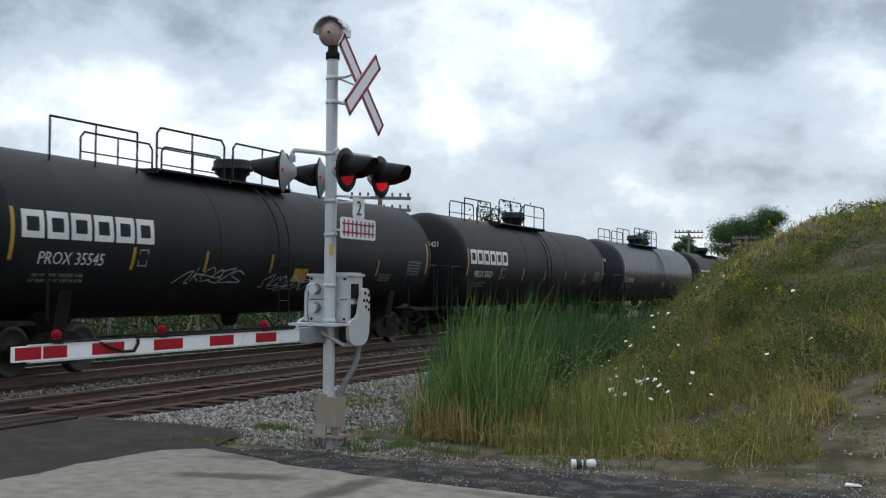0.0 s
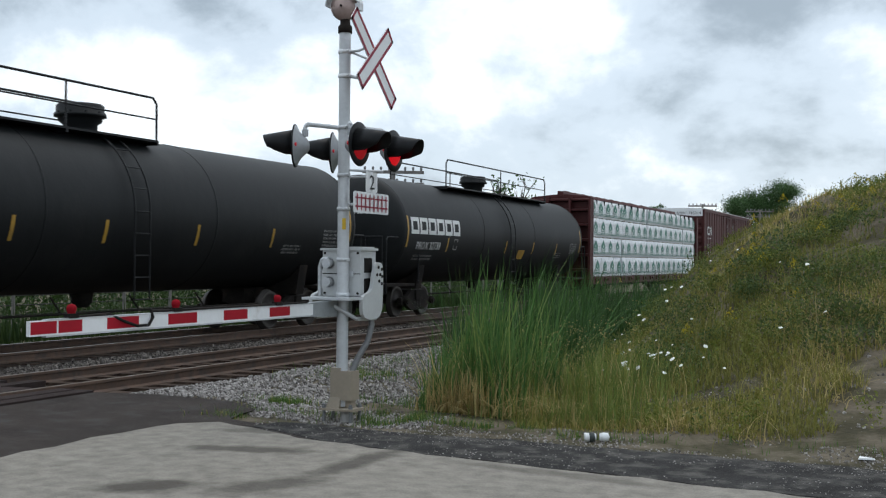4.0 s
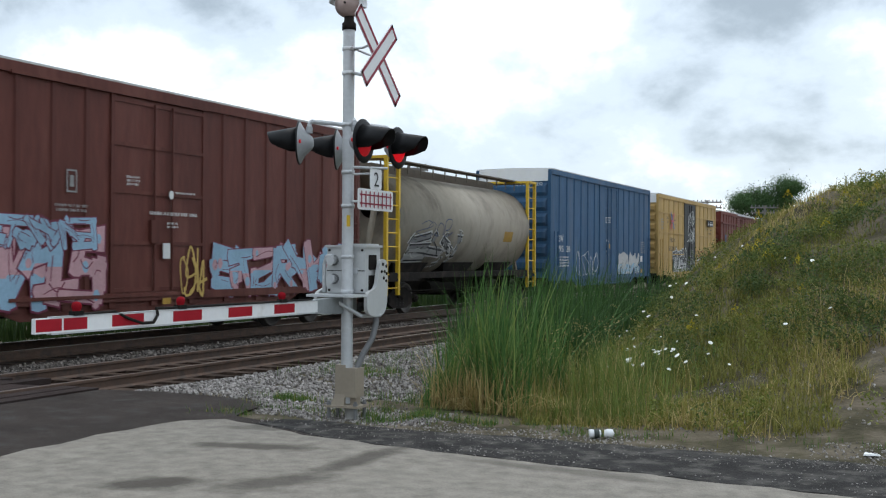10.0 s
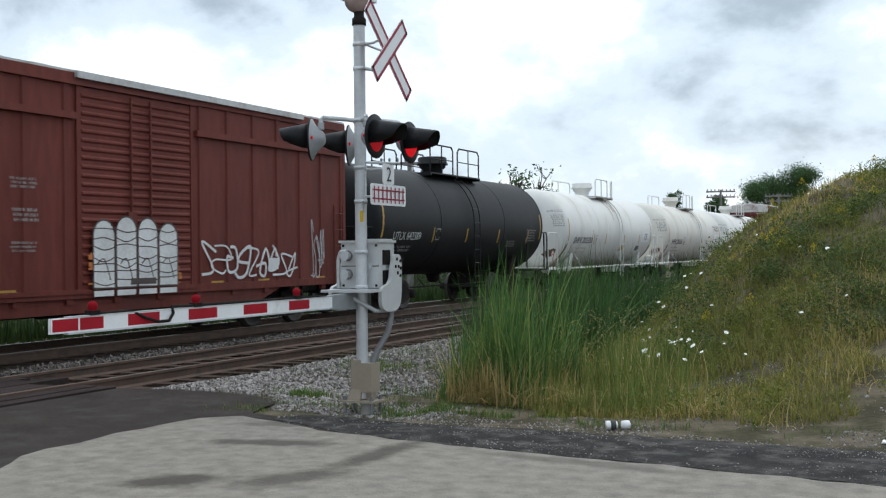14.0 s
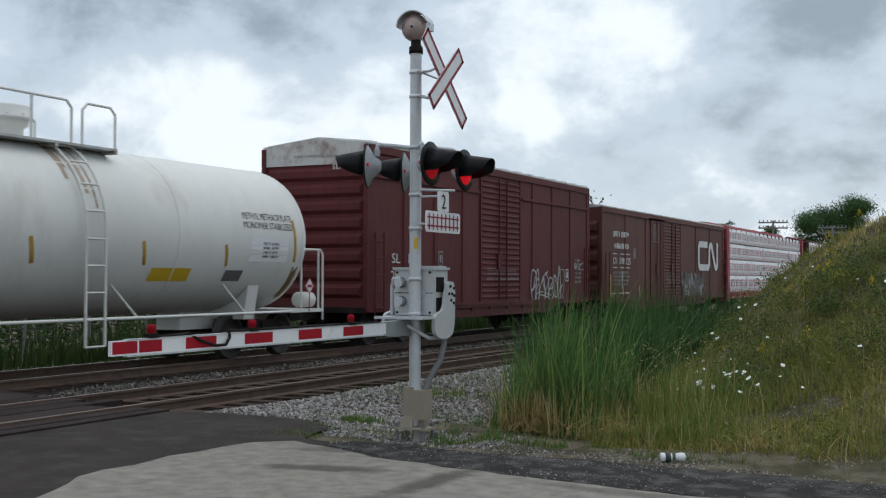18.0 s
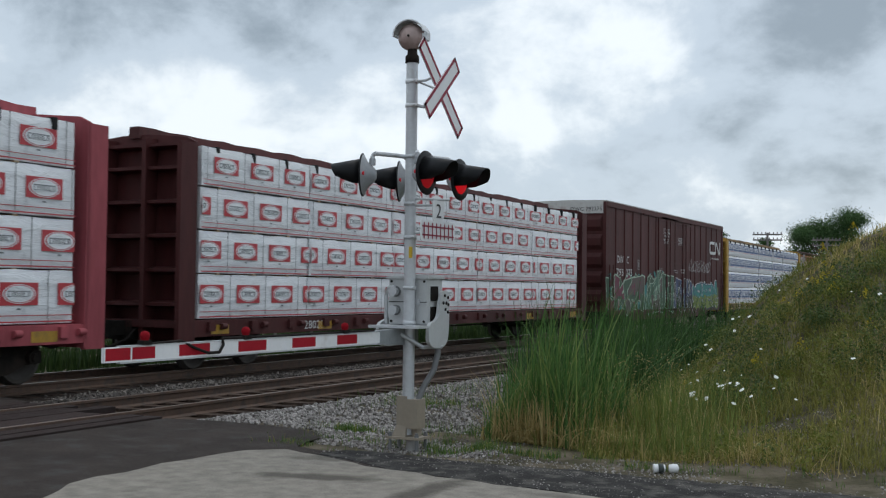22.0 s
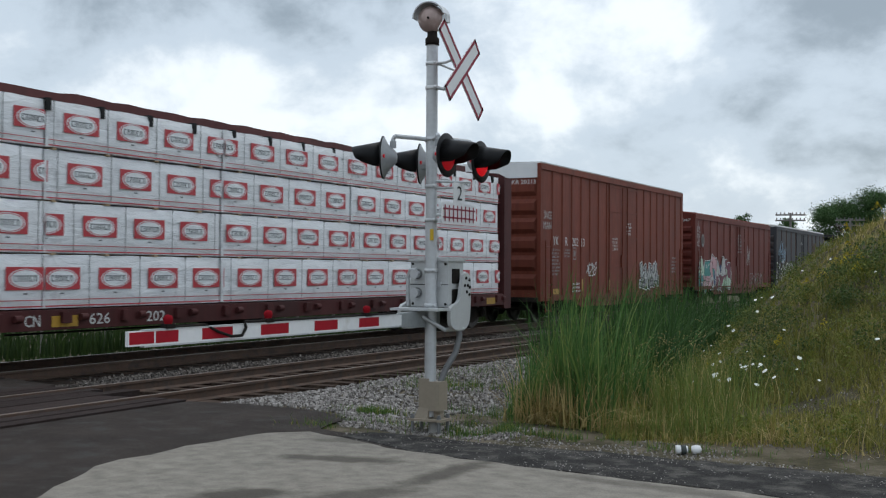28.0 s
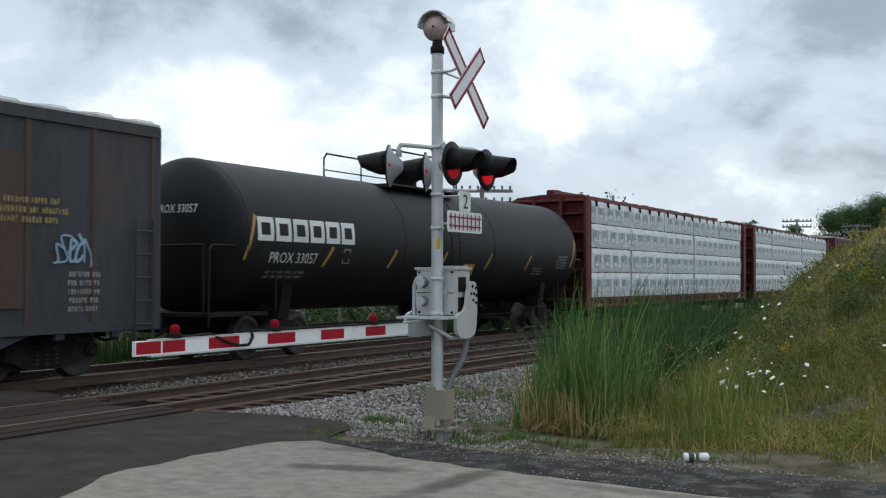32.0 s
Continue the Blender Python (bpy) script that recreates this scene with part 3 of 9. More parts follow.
def mound_weeds():
    b = Blades(23)
    r = b.rnd
    for _ in range(112000):
        y = 10.5 + 15 * r.random() ** 1.5
        x = r.uniform(mound_edge(y) - 0.5, 5.0 + 0.2 * (y - 10))
        patch = noise.noise((x * 0.55, y * 0.55, 9.0)) + 0.6 * noise.noise((x * 1.7, y * 1.7, 5.0))
        bare = 0.85 * (1 - step(10.6, 11.9, y)) + 0.62 * step(-1.7, -0.4, x) * (1 - step(11.8, 15.5, y)) + 0.17 * math.exp(-((x + 2.4) ** 2 / 1.6 + (y - 13.4) ** 2 / 2.4))
        if patch < bare * 1.35 - 0.45:
            continue
        z = ground_z(x, y) - 0.02
        h = r.uniform(0.06, 0.30) * (0.55 + 0.65 * step(10.5, 15, y)) * (1 + 0.9 * max(0, patch))
        h *= 1 - 0.5 * step(15, 18, y) * (1 - step(0.0, 3.0, x))
        tall = r.random() < 0.05
        gold = noise.noise((x * 0.4, y * 0.4, 21.0)) + r.uniform(-0.35, 0.35) + 0.25 * step(16, 21, y)
        gold += 0.35 * math.exp(-((x + 2.6) ** 2 + (y - 12.6) ** 2) / 2.5)
        slot = 5 if gold > 0.62 else 1 if gold > 0.18 else 3 if gold < -0.38 else 0
        b.blade(x, y, z, h * (1.8 if tall else 1.0), r.uniform(0.007, 0.015) * (1 + 0.05 * (y - 10)), r.uniform(0.1, 1.1) * h, r.uniform(0, 6.28), slot, 2)
    # leafy weeds in clumps
    for _ in range(1500):
        y = 10.9 + 13.5 * r.random() ** 0.95
        x = r.uniform(mound_edge(y) - 0.3, 5.5)
        if x > -1.6 and y < 14.2 and r.random() < 0.8:
            continue
        lush = noise.noise((x * 0.5, y * 0.5, 33.0)) + r.uniform(-0.2, 0.2)
        if lush < -0.22:
            continue
        big = lush > 0.2 and y > 13.6 and r.random() < 0.5
        z, h, w = ground_z(x, y), r.uniform(0.10, 0.34) * (1.75 if big else 1.0), 0.34 if big else 0.18
        slot = 2 if lush > r.uniform(0.0, 0.5) else 4
        h *= 1 - 0.35 * step(15, 18, y) * (1 - step(0.0, 3.0, x))
        for _ in range(210 if big else 60):
            a, d = r.uniform(0, 6.28), r.random() * w
            b.leaf((x + d * math.cos(a), y + d * math.sin(a), z + h * r.random()), r.uniform(0.012, 0.028), slot)
    # low dark bushes
    for _ in range(70):
        y = 14.2 + 5.2 * r.random()
        x = mound_edge(y) + 0.9 + (4.2 - mound_edge(y)) * r.random()
        h, w, z = r.uniform(0.25, 0.5), r.uniform(0.2, 0.42), ground_z(x, y)
        for _ in range(320):
            a, d = r.uniform(0, 6.28), w * r.random() ** 0.6
            b.leaf((x + d * math.cos(a), y + d * math.sin(a), z + h * r.random() * (1.1 - 0.5 * d / w)), r.uniform(0.012, 0.03), 6)
    # a few dry stalks on the bare slope
    for cx, cy, n in ((-1.1, 12.5, 26), (-0.4, 11.6, 14), (-2.4, 11.4, 22), (-1.7, 11.2, 16)):
        for _ in range(n):
            x, y = cx + r.gauss(0, 0.1), cy + r.gauss(0, 0.08)
            b.blade(x, y, ground_z(x, y), r.uniform(0.1, 0.4), 0.012, r.uniform(0.1, 0.5), r.uniform(0, 6.28), 5, 3)
    b.done("meadow_grass", [M["grass"], M["grass_gold"], M["weed"], M["cattail"], M["weed_light"], M["dry"], M["bush"]], "olive and straw-coloured weeds covering the mound", "grass")


M["bush"] = leafy("bush_leaf", (0.045, 0.078, 0.022), (0.09, 0.135, 0.042), 0.3)
M["weed_light"] = leafy("pale_weed_leaf", (0.106, 0.132, 0.024), (0.212, 0.230, 0.047), 0.3)


def flowers():
    b = Blades(31)
    r = b.rnd
    spots = []
    for cx, cy, s, n in ((-3.35, 13.7, 0.22, 14), (-3.3, 13.6, 0.4, 6), (-3.9, 15.4, 0.3, 6), (-4.7, 19.2, 0.35, 8), (-2.5, 13.1, 0.3, 3), (-3.3, 18.6, 0.4, 3), (-2.0, 16.8, 0.3, 2), (-1.3, 14.1, 0.3, 2)):
        spots += [(cx + r.gauss(0, s), cy + r.gauss(0, s)) for _ in range(n)]
    for x, y in spots:
        z = ground_z(x, y)
        h = r.uniform(0.25, 0.5)
        b.blade(x, y, z, h, 0.008, 0.05, r.uniform(0, 6), 1, 2)
        rad = r.uniform(0.016, 0.033)
        n = len(b.v)
        tx, ty = r.uniform(-0.5, 0.4), r.uniform(-0.9, -0.2)
        ring = [(rad * math.cos(k * 0.6283) * r.uniform(0.8, 1.1), rad * math.sin(k * 0.6283) * r.uniform(0.8, 1.1)) for k in range(10)]
        b.v += [(x, y, z + h + 0.012)] + [(x + p, y + q, z + h - tx * p + 0.8 * abs(ty) * q) for p, q in ring]
        for k in range(10):
            b.f.append((n, n + 1 + k, n + 1 + (k + 1) % 10))
            b.k.append(0)
    b.done("white_wildflowers", [M["petal"], M["grass"]], "white umbel wildflowers on thin stems", "flowers")
    b = Blades(37)
    r = b.rnd
    for cx, cy, s, n in ((-2.7, 18.5, 0.7, 9), (-1.2, 20.5, 1.6, 16), (1.2, 21.5, 2.0, 22), (-2.8, 15.6, 0.7, 5), (3, 21, 1.5, 16)):
        for _ in range(n):
            x, y = cx + r.gauss(0, s), cy + r.gauss(0, s * 0.7)
            z, h = ground_z(x, y), r.uniform(0.25, 0.45)
            b.blade(x, y, z, h, 0.016, 0.08, r.uniform(0, 6), 1, 2)
            for _ in range(34):
                t = r.random()
                d = 0.09 * (1 - t)
                a = r.uniform(0, 6.28)
                b.leaf((x + d * math.cos(a), y + d * math.sin(a), z + h * (0.72 + 0.36 * t)), r.uniform(0.012, 0.024), 0)
            for _ in range(14):
                a, d = r.uniform(0, 6.28), r.random() * 0.1
                b.leaf((x + d * math.cos(a), y + d * math.sin(a), z + h * r.uniform(0.1, 0.7)), 0.032, 1)
    b.done("goldenrod", [M["goldenrod"], M["weed"]], "yellow goldenrod plumes among the weeds", "flowers")


def verge_grass():
    b = Blades(41)
    r = b.rnd
    for cx, cy, sx, sy, n in ((-7.3, 11.9, 0.22, 0.12, 330), (-7.9, 15.3, 0.4, 0.3, 330), (-5.4, 11.1, 0.32, 0.2, 700), (-4.7, 11.05, 0.45, 0.1, 220), (-6.6, 11.1, 0.4, 0.12, 130), (-3.3, 10.85, 0.4, 0.1, 90), (-7.0, 10.5, 0.35, 0.1, 120), (-5.9, 12.5, 0.4, 0.4, 260), (-1.6, 10.9, 1.0, 0.15, 140), (-8.6, 17.5, 0.4, 1.4, 240)):
        for _ in range(n * 3):
            x, y = cx + r.gauss(0, sx), cy + r.gauss(0, sy)
            if noise.noise((x * 3.0, y * 3.0, 2.0)) < -0.08:
                continue
            h = r.uniform(0.03, 0.15)
            b.blade(x, y, max(ground_z(x, y), -0.06) - 0.01, h, r.uniform(0.005, 0.010), r.uniform(0, 0.8) * h, r.uniform(0, 6.28), 0 if r.random() < 0.85 else 1, 2)
    # rough growth beyond the tracks
    for _ in range(15000):
        y = -14 + 80 * r.random()
        x = -18.4 - 7.0 * r.random() ** 1.6
        h = r.uniform(0.25, 0.85) * (1.15 if noise.noise((x * 0.3, y * 0.3, 2)) > 0 else 0.7)
        b.blade(x, y, -0.45 + 0.3 * step(-20, -18.4, x), h, r.uniform(0.03, 0.06), r.uniform(0, 0.5) * h, r.uniform(0, 6.28), 2, 2)
    for _ in range(7000):
        y, x = -40 + 170 * r.random(), -25 - 40 * r.random()
        b.blade(x, y, -0.5, r.uniform(0.35, 1.0), r.uniform(0.08, 0.16), r.uniform(0, 0.4), r.uniform(0, 6.28), 2, 2)
    for _ in range(46000):
        y = -16 + 92 * r.random()
        x = -23.6 - 5.5 * r.random()
        top = 1.35 + 0.55 * noise.noise((x * 0.3, y * 0.22, 8.0))
        b.leaf((x, y, -0.5 + (top + 0.5) * r.random() ** 0.8), r.uniform(0.05, 0.12), 2)
    b.done("verge_grass", [M["verge"], M["grass_gold"], M["far_grass"]], "short green grass tufts in the gravel verge", "grass")


# much darker than the near verge: shade beyond the train put into the green
M["far_grass"] = leafy("shaded_rank_grass_leaf", (0.02, 0.042, 0.012), (0.055, 0.09, 0.025))
M["verge"] = leafy("verge_grass_leaf", (0.05, 0.105, 0.022), (0.125, 0.205, 0.052))


def stones():
    r = random.Random(51)
    v, f = [], []
    base = [(-1, -1, -1), (1, -1, -1), (1, 1, -1), (-1, 1, -1), (-1, -1, 1), (1, -1, 1), (1, 1, 1), (-1, 1, 1)]
    quads = [(3, 2, 1, 0), (4, 5, 6, 7), (0, 1, 5, 4), (1, 2, 6, 5), (2, 3, 7, 6), (3, 0, 4, 7)]

    def stone(x, y, z, s):
        n = len(v)
        rot = Euler((r.uniform(0, 3), r.uniform(0, 3), r.uniform(0, 3))).to_matrix()
        k = Vector((s * r.uniform(0.7, 1.3), s * r.uniform(0.6, 1.1), s * r.uniform(0.5, 0.9)))
        for p in base:
            q = rot @ Vector((p[0] * k.x * r.uniform(0.45, 1), p[1] * k.y * r.uniform(0.45, 1), p[2] * k.z * r.uniform(0.45, 1)))
            v.append((x + q.x, y + q.y, z + q.z))
        f.extend(tuple(n + i for i in q) for q in quads)

    for _ in range(21000):
        y = 11.2 + 16 * r.random() ** 1.5
        x = r.uniform(-9.85, -6.2 - 0.1 * (y - 11))
        if y < 12.6 - 0.4 * (x + 9.6) * 0.9 - 0.9 and x > -8.4 and r.random() < 0.5:
            continue
        if y < 11.1 + 0.62 * step(-6.9, -7.9, x) + r.uniform(-0.1, 0.16):
            continue
        z = max(ground_z(x, y), -0.17 - 0.25 * step(-9.55, -8.7, x))
        stone(x, y, z + 0.012, r.uniform(0.012, 0.030) * (1 + 0.02 * (y - 11)))
    ob = raw("ballast_stones", list(v), list(f), M["stone"])
    tagged(ob, "loose pale grey ballast stones beside the track", "stones", kind="stuff")
    v.clear(), f.clear()
    # between the tracks, in a strip along the near one, and between its sleepers
    for _ in range(3600):
        y = 12.0 + 22 * r.random() ** 1.4
        x = r.gauss(-13.62, 0.2)
        if noise.noise((x * 1.4, y * 0.8, 14.0)) < -0.3:
            continue
        stone(x, y, -0.175 + r.uniform(-0.02, 0.02), r.uniform(0.018, 0.036))
    for _ in range(3800):
        y = 12.4 + 18 * r.random() ** 1.4
        x = r.uniform(-12.0, -10.6)
        if noise.noise((x * 0.8, y * 0.9, 6.0)) < -0.08:
            continue
        stone(x, y, -0.265 + r.uniform(-0.01, 0.02), r.uniform(0.016, 0.034))
    for _ in range(1500):
        y = 12.4 + 14 * r.random() ** 1.4
        stone(r.uniform(-10.4, -9.7), y, -0.25 + r.uniform(-0.01, 0.02), r.uniform(0.016, 0.034))
    ob = raw("track_stones", list(v), list(f), M["dirty_stone"])
    tagged(ob, "oil-stained ballast stones between the rails", "stones", kind="stuff")
    v.clear(), f.clear()
    # grit on the crumbling shoulder, thicker in long drifts
    for _ in range(8000):
        x = r.uniform(-6.6, 3.2)
        y = r.gauss(10.2, 0.16) if r.random() < 0.4 else r.uniform(8.7, 10.4)
        if y < 9.05 - 0.09 * (x + 3) or noise.noise((x * 0.7, y * 3.6, 3.0)) < r.uniform(-0.3, 0.35):
            continue
        stone(x, y, -0.03 if y < 10.15 else ground_z(x, y), r.uniform(0.003, 0.009))
    # gravelly soil between the shoulder and the weeds
    for _ in range(3000):
        x, y = r.uniform(-6.0, 2.6), r.gauss(10.7, 0.3)
        if y < 10.2 or noise.noise((x * 1.1, y * 2.0, 12.0)) < -0.15:
            continue
        stone(x, y, ground_z(x, y) + 0.002, r.uniform(0.005, 0.014))
    for _ in range(4200):
        x, y = r.uniform(-8.6, -4.9), r.gauss(10.95, 0.3)
        if y < 10.45 or y < 10.6 + 1.3 * step(-6.8, -7.9, x):
            continue
        stone(x, y, ground_z(x, y) + 0.004, r.uniform(0.006, 0.02))
    for _ in range(900):
        x, y = r.uniform(-2.2, 2.5), r.uniform(11.5, 17.5)
        stone(x, y, ground_z(x, y), r.uniform(0.006, 0.026))
    for _ in range(420):
        x, y = r.gauss(-2.3, 0.7), r.gauss(13.0, 0.9)
        if y > 11.2:
            stone(x, y, ground_z(x, y), r.uniform(0.004, 0.015))
    ob = raw("grit", v, f, M["stone"])
    tagged(ob, "small grey grit and gravel along the road's edge", "gravel", kind="stuff")


def stone_material(name, low, high):
    m = bpy.data.materials.new(name)
    m.use_nodes = True
    ns, ln = m.node_tree.nodes, m.node_tree.links
    b = ns["Principled BSDF"]
    b.inputs["Roughness"].default_value = 0.9
    geo, ramp = ns.new("ShaderNodeNewGeometry"), ns.new("ShaderNodeValToRGB")
    el = ramp.color_ramp.elements
    el[0].color, el[1].color = (*low, 1), (*high, 1)
    ln.new(geo.outputs["Random Per Island"], ramp.inputs[0])
    ln.new(ramp.outputs[0], b.inputs["Base Color"])
    return m


M["stone"] = stone_material("loose_stone_mix", (0.085, 0.072, 0.065), (0.40, 0.37, 0.345))
M["dirty_stone"] = stone_material("stained_stone_mix", (0.03, 0.024, 0.02), (0.2, 0.175, 0.155))


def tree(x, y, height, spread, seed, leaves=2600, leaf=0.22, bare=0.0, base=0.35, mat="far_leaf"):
    r = random.Random(seed)
    t = thing("tree", "leafy green deciduous tree beyond the railway" if bare < 0.5 else "half-bare tree with thin branches beyond the railway", "tree", m=pose(x, y, -0.5))
    g = Geo()
    tips = []

    def limb(p, d, ln, rad, depth):
        q = p + d * ln
        g.tube(p, q, rad, rad * 0.65, n=7, caps=False)
        if depth == 0:
            tips.append(q)
            return
        for _ in range(r.randint(2, 4)):
            e = (d + Vector((r.uniform(-0.9, 0.9), r.uniform(-0.9, 0.9), r.uniform(-0.15, 0.6)))).normalized()
            limb(q - d * ln * r.uniform(0, 0.3), e, ln * r.uniform(0.55, 0.8), rad * 0.6, depth - 1)
        tips.append(q)

    limb(Vector((0, 0, 0)), Vector((r.uniform(-0.05, 0.05), 0, 1)).normalized(), height * base, height * 0.022, 4)
    zs = [p.z for p in tips]
    k = (height * 0.94) / max(zs)
    wide = max(math.hypot(p.x, p.y) for p in tips)
    for i, p in enumerate(g.v):
        g.v[i] = (p[0] * spread / wide, p[1] * spread / wide, p[2] * k)
    part("trunk", g, M["bark"], t)
    b = Blades(seed)
    tips = [Vector((p.x * spread / wide, p.y * spread / wide, p.z * k)) for p in tips]
    for p in tips:
        if r.random() < bare:
            continue
        for _ in range(leaves // len(tips)):
            o = Vector((r.gauss(0, 1), r.gauss(0, 1), r.gauss(0, 0.6))) * spread * 0.13
            b.leaf(p + o, leaf * r.uniform(0.6, 1.3))
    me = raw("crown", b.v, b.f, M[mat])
    me.parent = t
    return t


def telegraph_pole(x, y, height, arms, turn=0.0):
    t = thing("utility_pole", "weathered wooden utility pole with cross-arms and insulators", "utility pole", "utility poles along the railway", m=pose(x, y, -0.5, 0, 0, turn))
    part("pole", Geo().tube((0, 0, 0), (0, 0, height), 0.14, 0.09, n=10), M["pole_wood"], t)
    for k in range(arms):
        z = height - 0.22 - 0.46 * k
        arm = part("cross_arm", Geo().box(-1.2, 1.2, -0.06, 0.06, z, z + 0.12), M["pole_wood"], t)
        for i in range(8):
            u = -1.1 + 2.2 * i / 7
            part("insulator", Geo().lathe((u, 0, z + 0.12), (0, 0, 1), [(0, 0.03), (0.08, 0.05), (0.14, 0.045), (0.16, 0.0)], 8), M["conduit"], arm)


M["under_wire"] = paint("dark_fence_wire", (0.035, 0.033, 0.03), 0.8, 0.2, 0.2, 8)


def wire_fence():
    fence = thing("wire_fence", "post and wire fence in the grass behind the railway", "fence")
    post = Geo().tube((0, 0, -0.6), (0, 0, 0.75), 0.05, n=8).mesh("fence_post", M["pole_wood"])
    for i in range(36):
        ob = part("fence_post", post, None, fence)
        ob.location = (-22.3, -10 + 2.2 * i, 0)
    for z in (0.15, 0.4, 0.65):
        part("wire", Geo().tube((-22.3, -10, z), (-22.3, 67, z), 0.014, n=5), M["under_wire"], fence)


def distance():
    # a low belt of far woods along the horizon
    b = Blades(77)
    r = b.rnd
    for _ in range(9000):
        y = 60 + 420 * r.random()
        x = -60 - 0.32 * y - 60 * r.random()
        top = 3.2 + 2.4 * noise.noise((x * 0.02, y * 0.02, 0.0))
        b.leaf((x, y, -0.5 + top * r.random() ** 0.8), r.uniform(0.7, 1.5))
    for _ in range(5000):
        y = 130 + 200 * r.random()
        x = -0.20 * y + 0.16 * y * r.random()
        b.leaf((x, y, -0.5 + (2.8 + 2.0 * noise.noise((x * 0.05, y * 0.03, 4.0))) * r.random() ** 0.8), r.uniform(0.5, 1.1))
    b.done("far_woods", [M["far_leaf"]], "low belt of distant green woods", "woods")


cattails()
thin_grass()
mound_weeds()
flowers()
verge_grass()
stones()
distance()
wire_fence()
# trees by bearing: the large one over the mound's shoulder, smaller ones over the train
tree(-17.35, 120, 10.9, 4.1, 3, 46000, 0.085, 0.0, 0.3)
tree(-22.36, 112, 7.6, 1.35, 4, 9000, 0.08, 0.0, 0.3)
tree(-25.05, 108, 8.0, 1.0, 5, 7000, 0.08, 0.0, 0.3)
tree(-29.5, 77, 8.8, 3.0, 6, 700, 0.16, 0.25, 0.3)
tree(-26.5, 74, 7.6, 2.4, 7, 180, 0.14, 0.8, 0.3)
tree(-31.5, 76, 7.4, 2.2, 9, 500, 0.16, 0.3, 0.3)
tree(-41.5, 33.4, 8.4, 2.2, 9, 9000, 0.09)
telegraph_pole(-19.14, 98, 7.1, 2, 14)
telegraph_pole(-15.44, 105, 6.9, 2, 14)
telegraph_pole(-19.9, 40.4, 5.75, 2, 30)


def cup():
    t = thing("paper_cup", "crushed white paper cup lying on the verge", "litter", m=pose(-3.09, 10.68, 0.0, 0, 0, 20) @ Matrix.Scale(0.78, 4))
    z0 = ground_z(-3.09, 10.68)
    t.location.z = z0 + 0.045
    part("cup", Geo().lathe((-0.13, 0, 0), (1, 0.1, 0.05), [(0, 0.0), (0, 0.055), (0.02, 0.057), (0.13, 0.045), (0.14, 0.038), (0.14, 0.0)], 16), M["white"], t)
    part("lid", Geo().lathe((0.06, 0.03, 0), (1, -0.2, 0.1), [(0, 0.0), (0, 0.05), (0.05, 0.056), (0.1, 0.05), (0.12, 0.0)], 16), M["white"], t)
    part("sleeve", Geo().lathe((-0.04, 0.01, 0.003), (1, 0.1, 0.05), [(-0.035, 0.057), (-0.035, 0.06), (0.03, 0.054), (0.03, 0.05)], 16), M["grey_sleeve"], t)


M["grey_sleeve"] = paint("dark_cup_sleeve", (0.05, 0.06, 0.055), 0.7, 0, 0.2, 30)
cup()
t = thing("paper_scrap", "pale crumpled paper scrap on the verge", "litter", m=pose(-0.65, 10.6, 0.0) @ Matrix.Scale(0.6, 4))
t.location.z = ground_z(-0.65, 10.6) + 0.01
part("sheet", Geo().hexa([(-0.12, -0.05, 0), (0.1, -0.06, 0.01), (0.12, 0.05, 0), (-0.1, 0.06, 0.015), (-0.11, -0.05, 0.02), (0.1, -0.05, 0.035), (0.1, 0.05, 0.02), (-0.1, 0.05, 0.04)]), M["white"], t)


# ---------------------------------------------------------------- freight cars: shared pieces
def car_paint(name, colour, grime, at=0.6, rough=0.6, vary=0.3, scale=2.2, streak=0.85):
    M[name] = paint(name, colour, rough, 0, vary, scale, grime=grime, grime_at=at, bump=0.12, bump_scale=14, streak=streak)
    # weathered paint reflects little
    M[name].node_tree.nodes["Principled BSDF"].inputs["Specular IOR Level"].default_value = 0.2


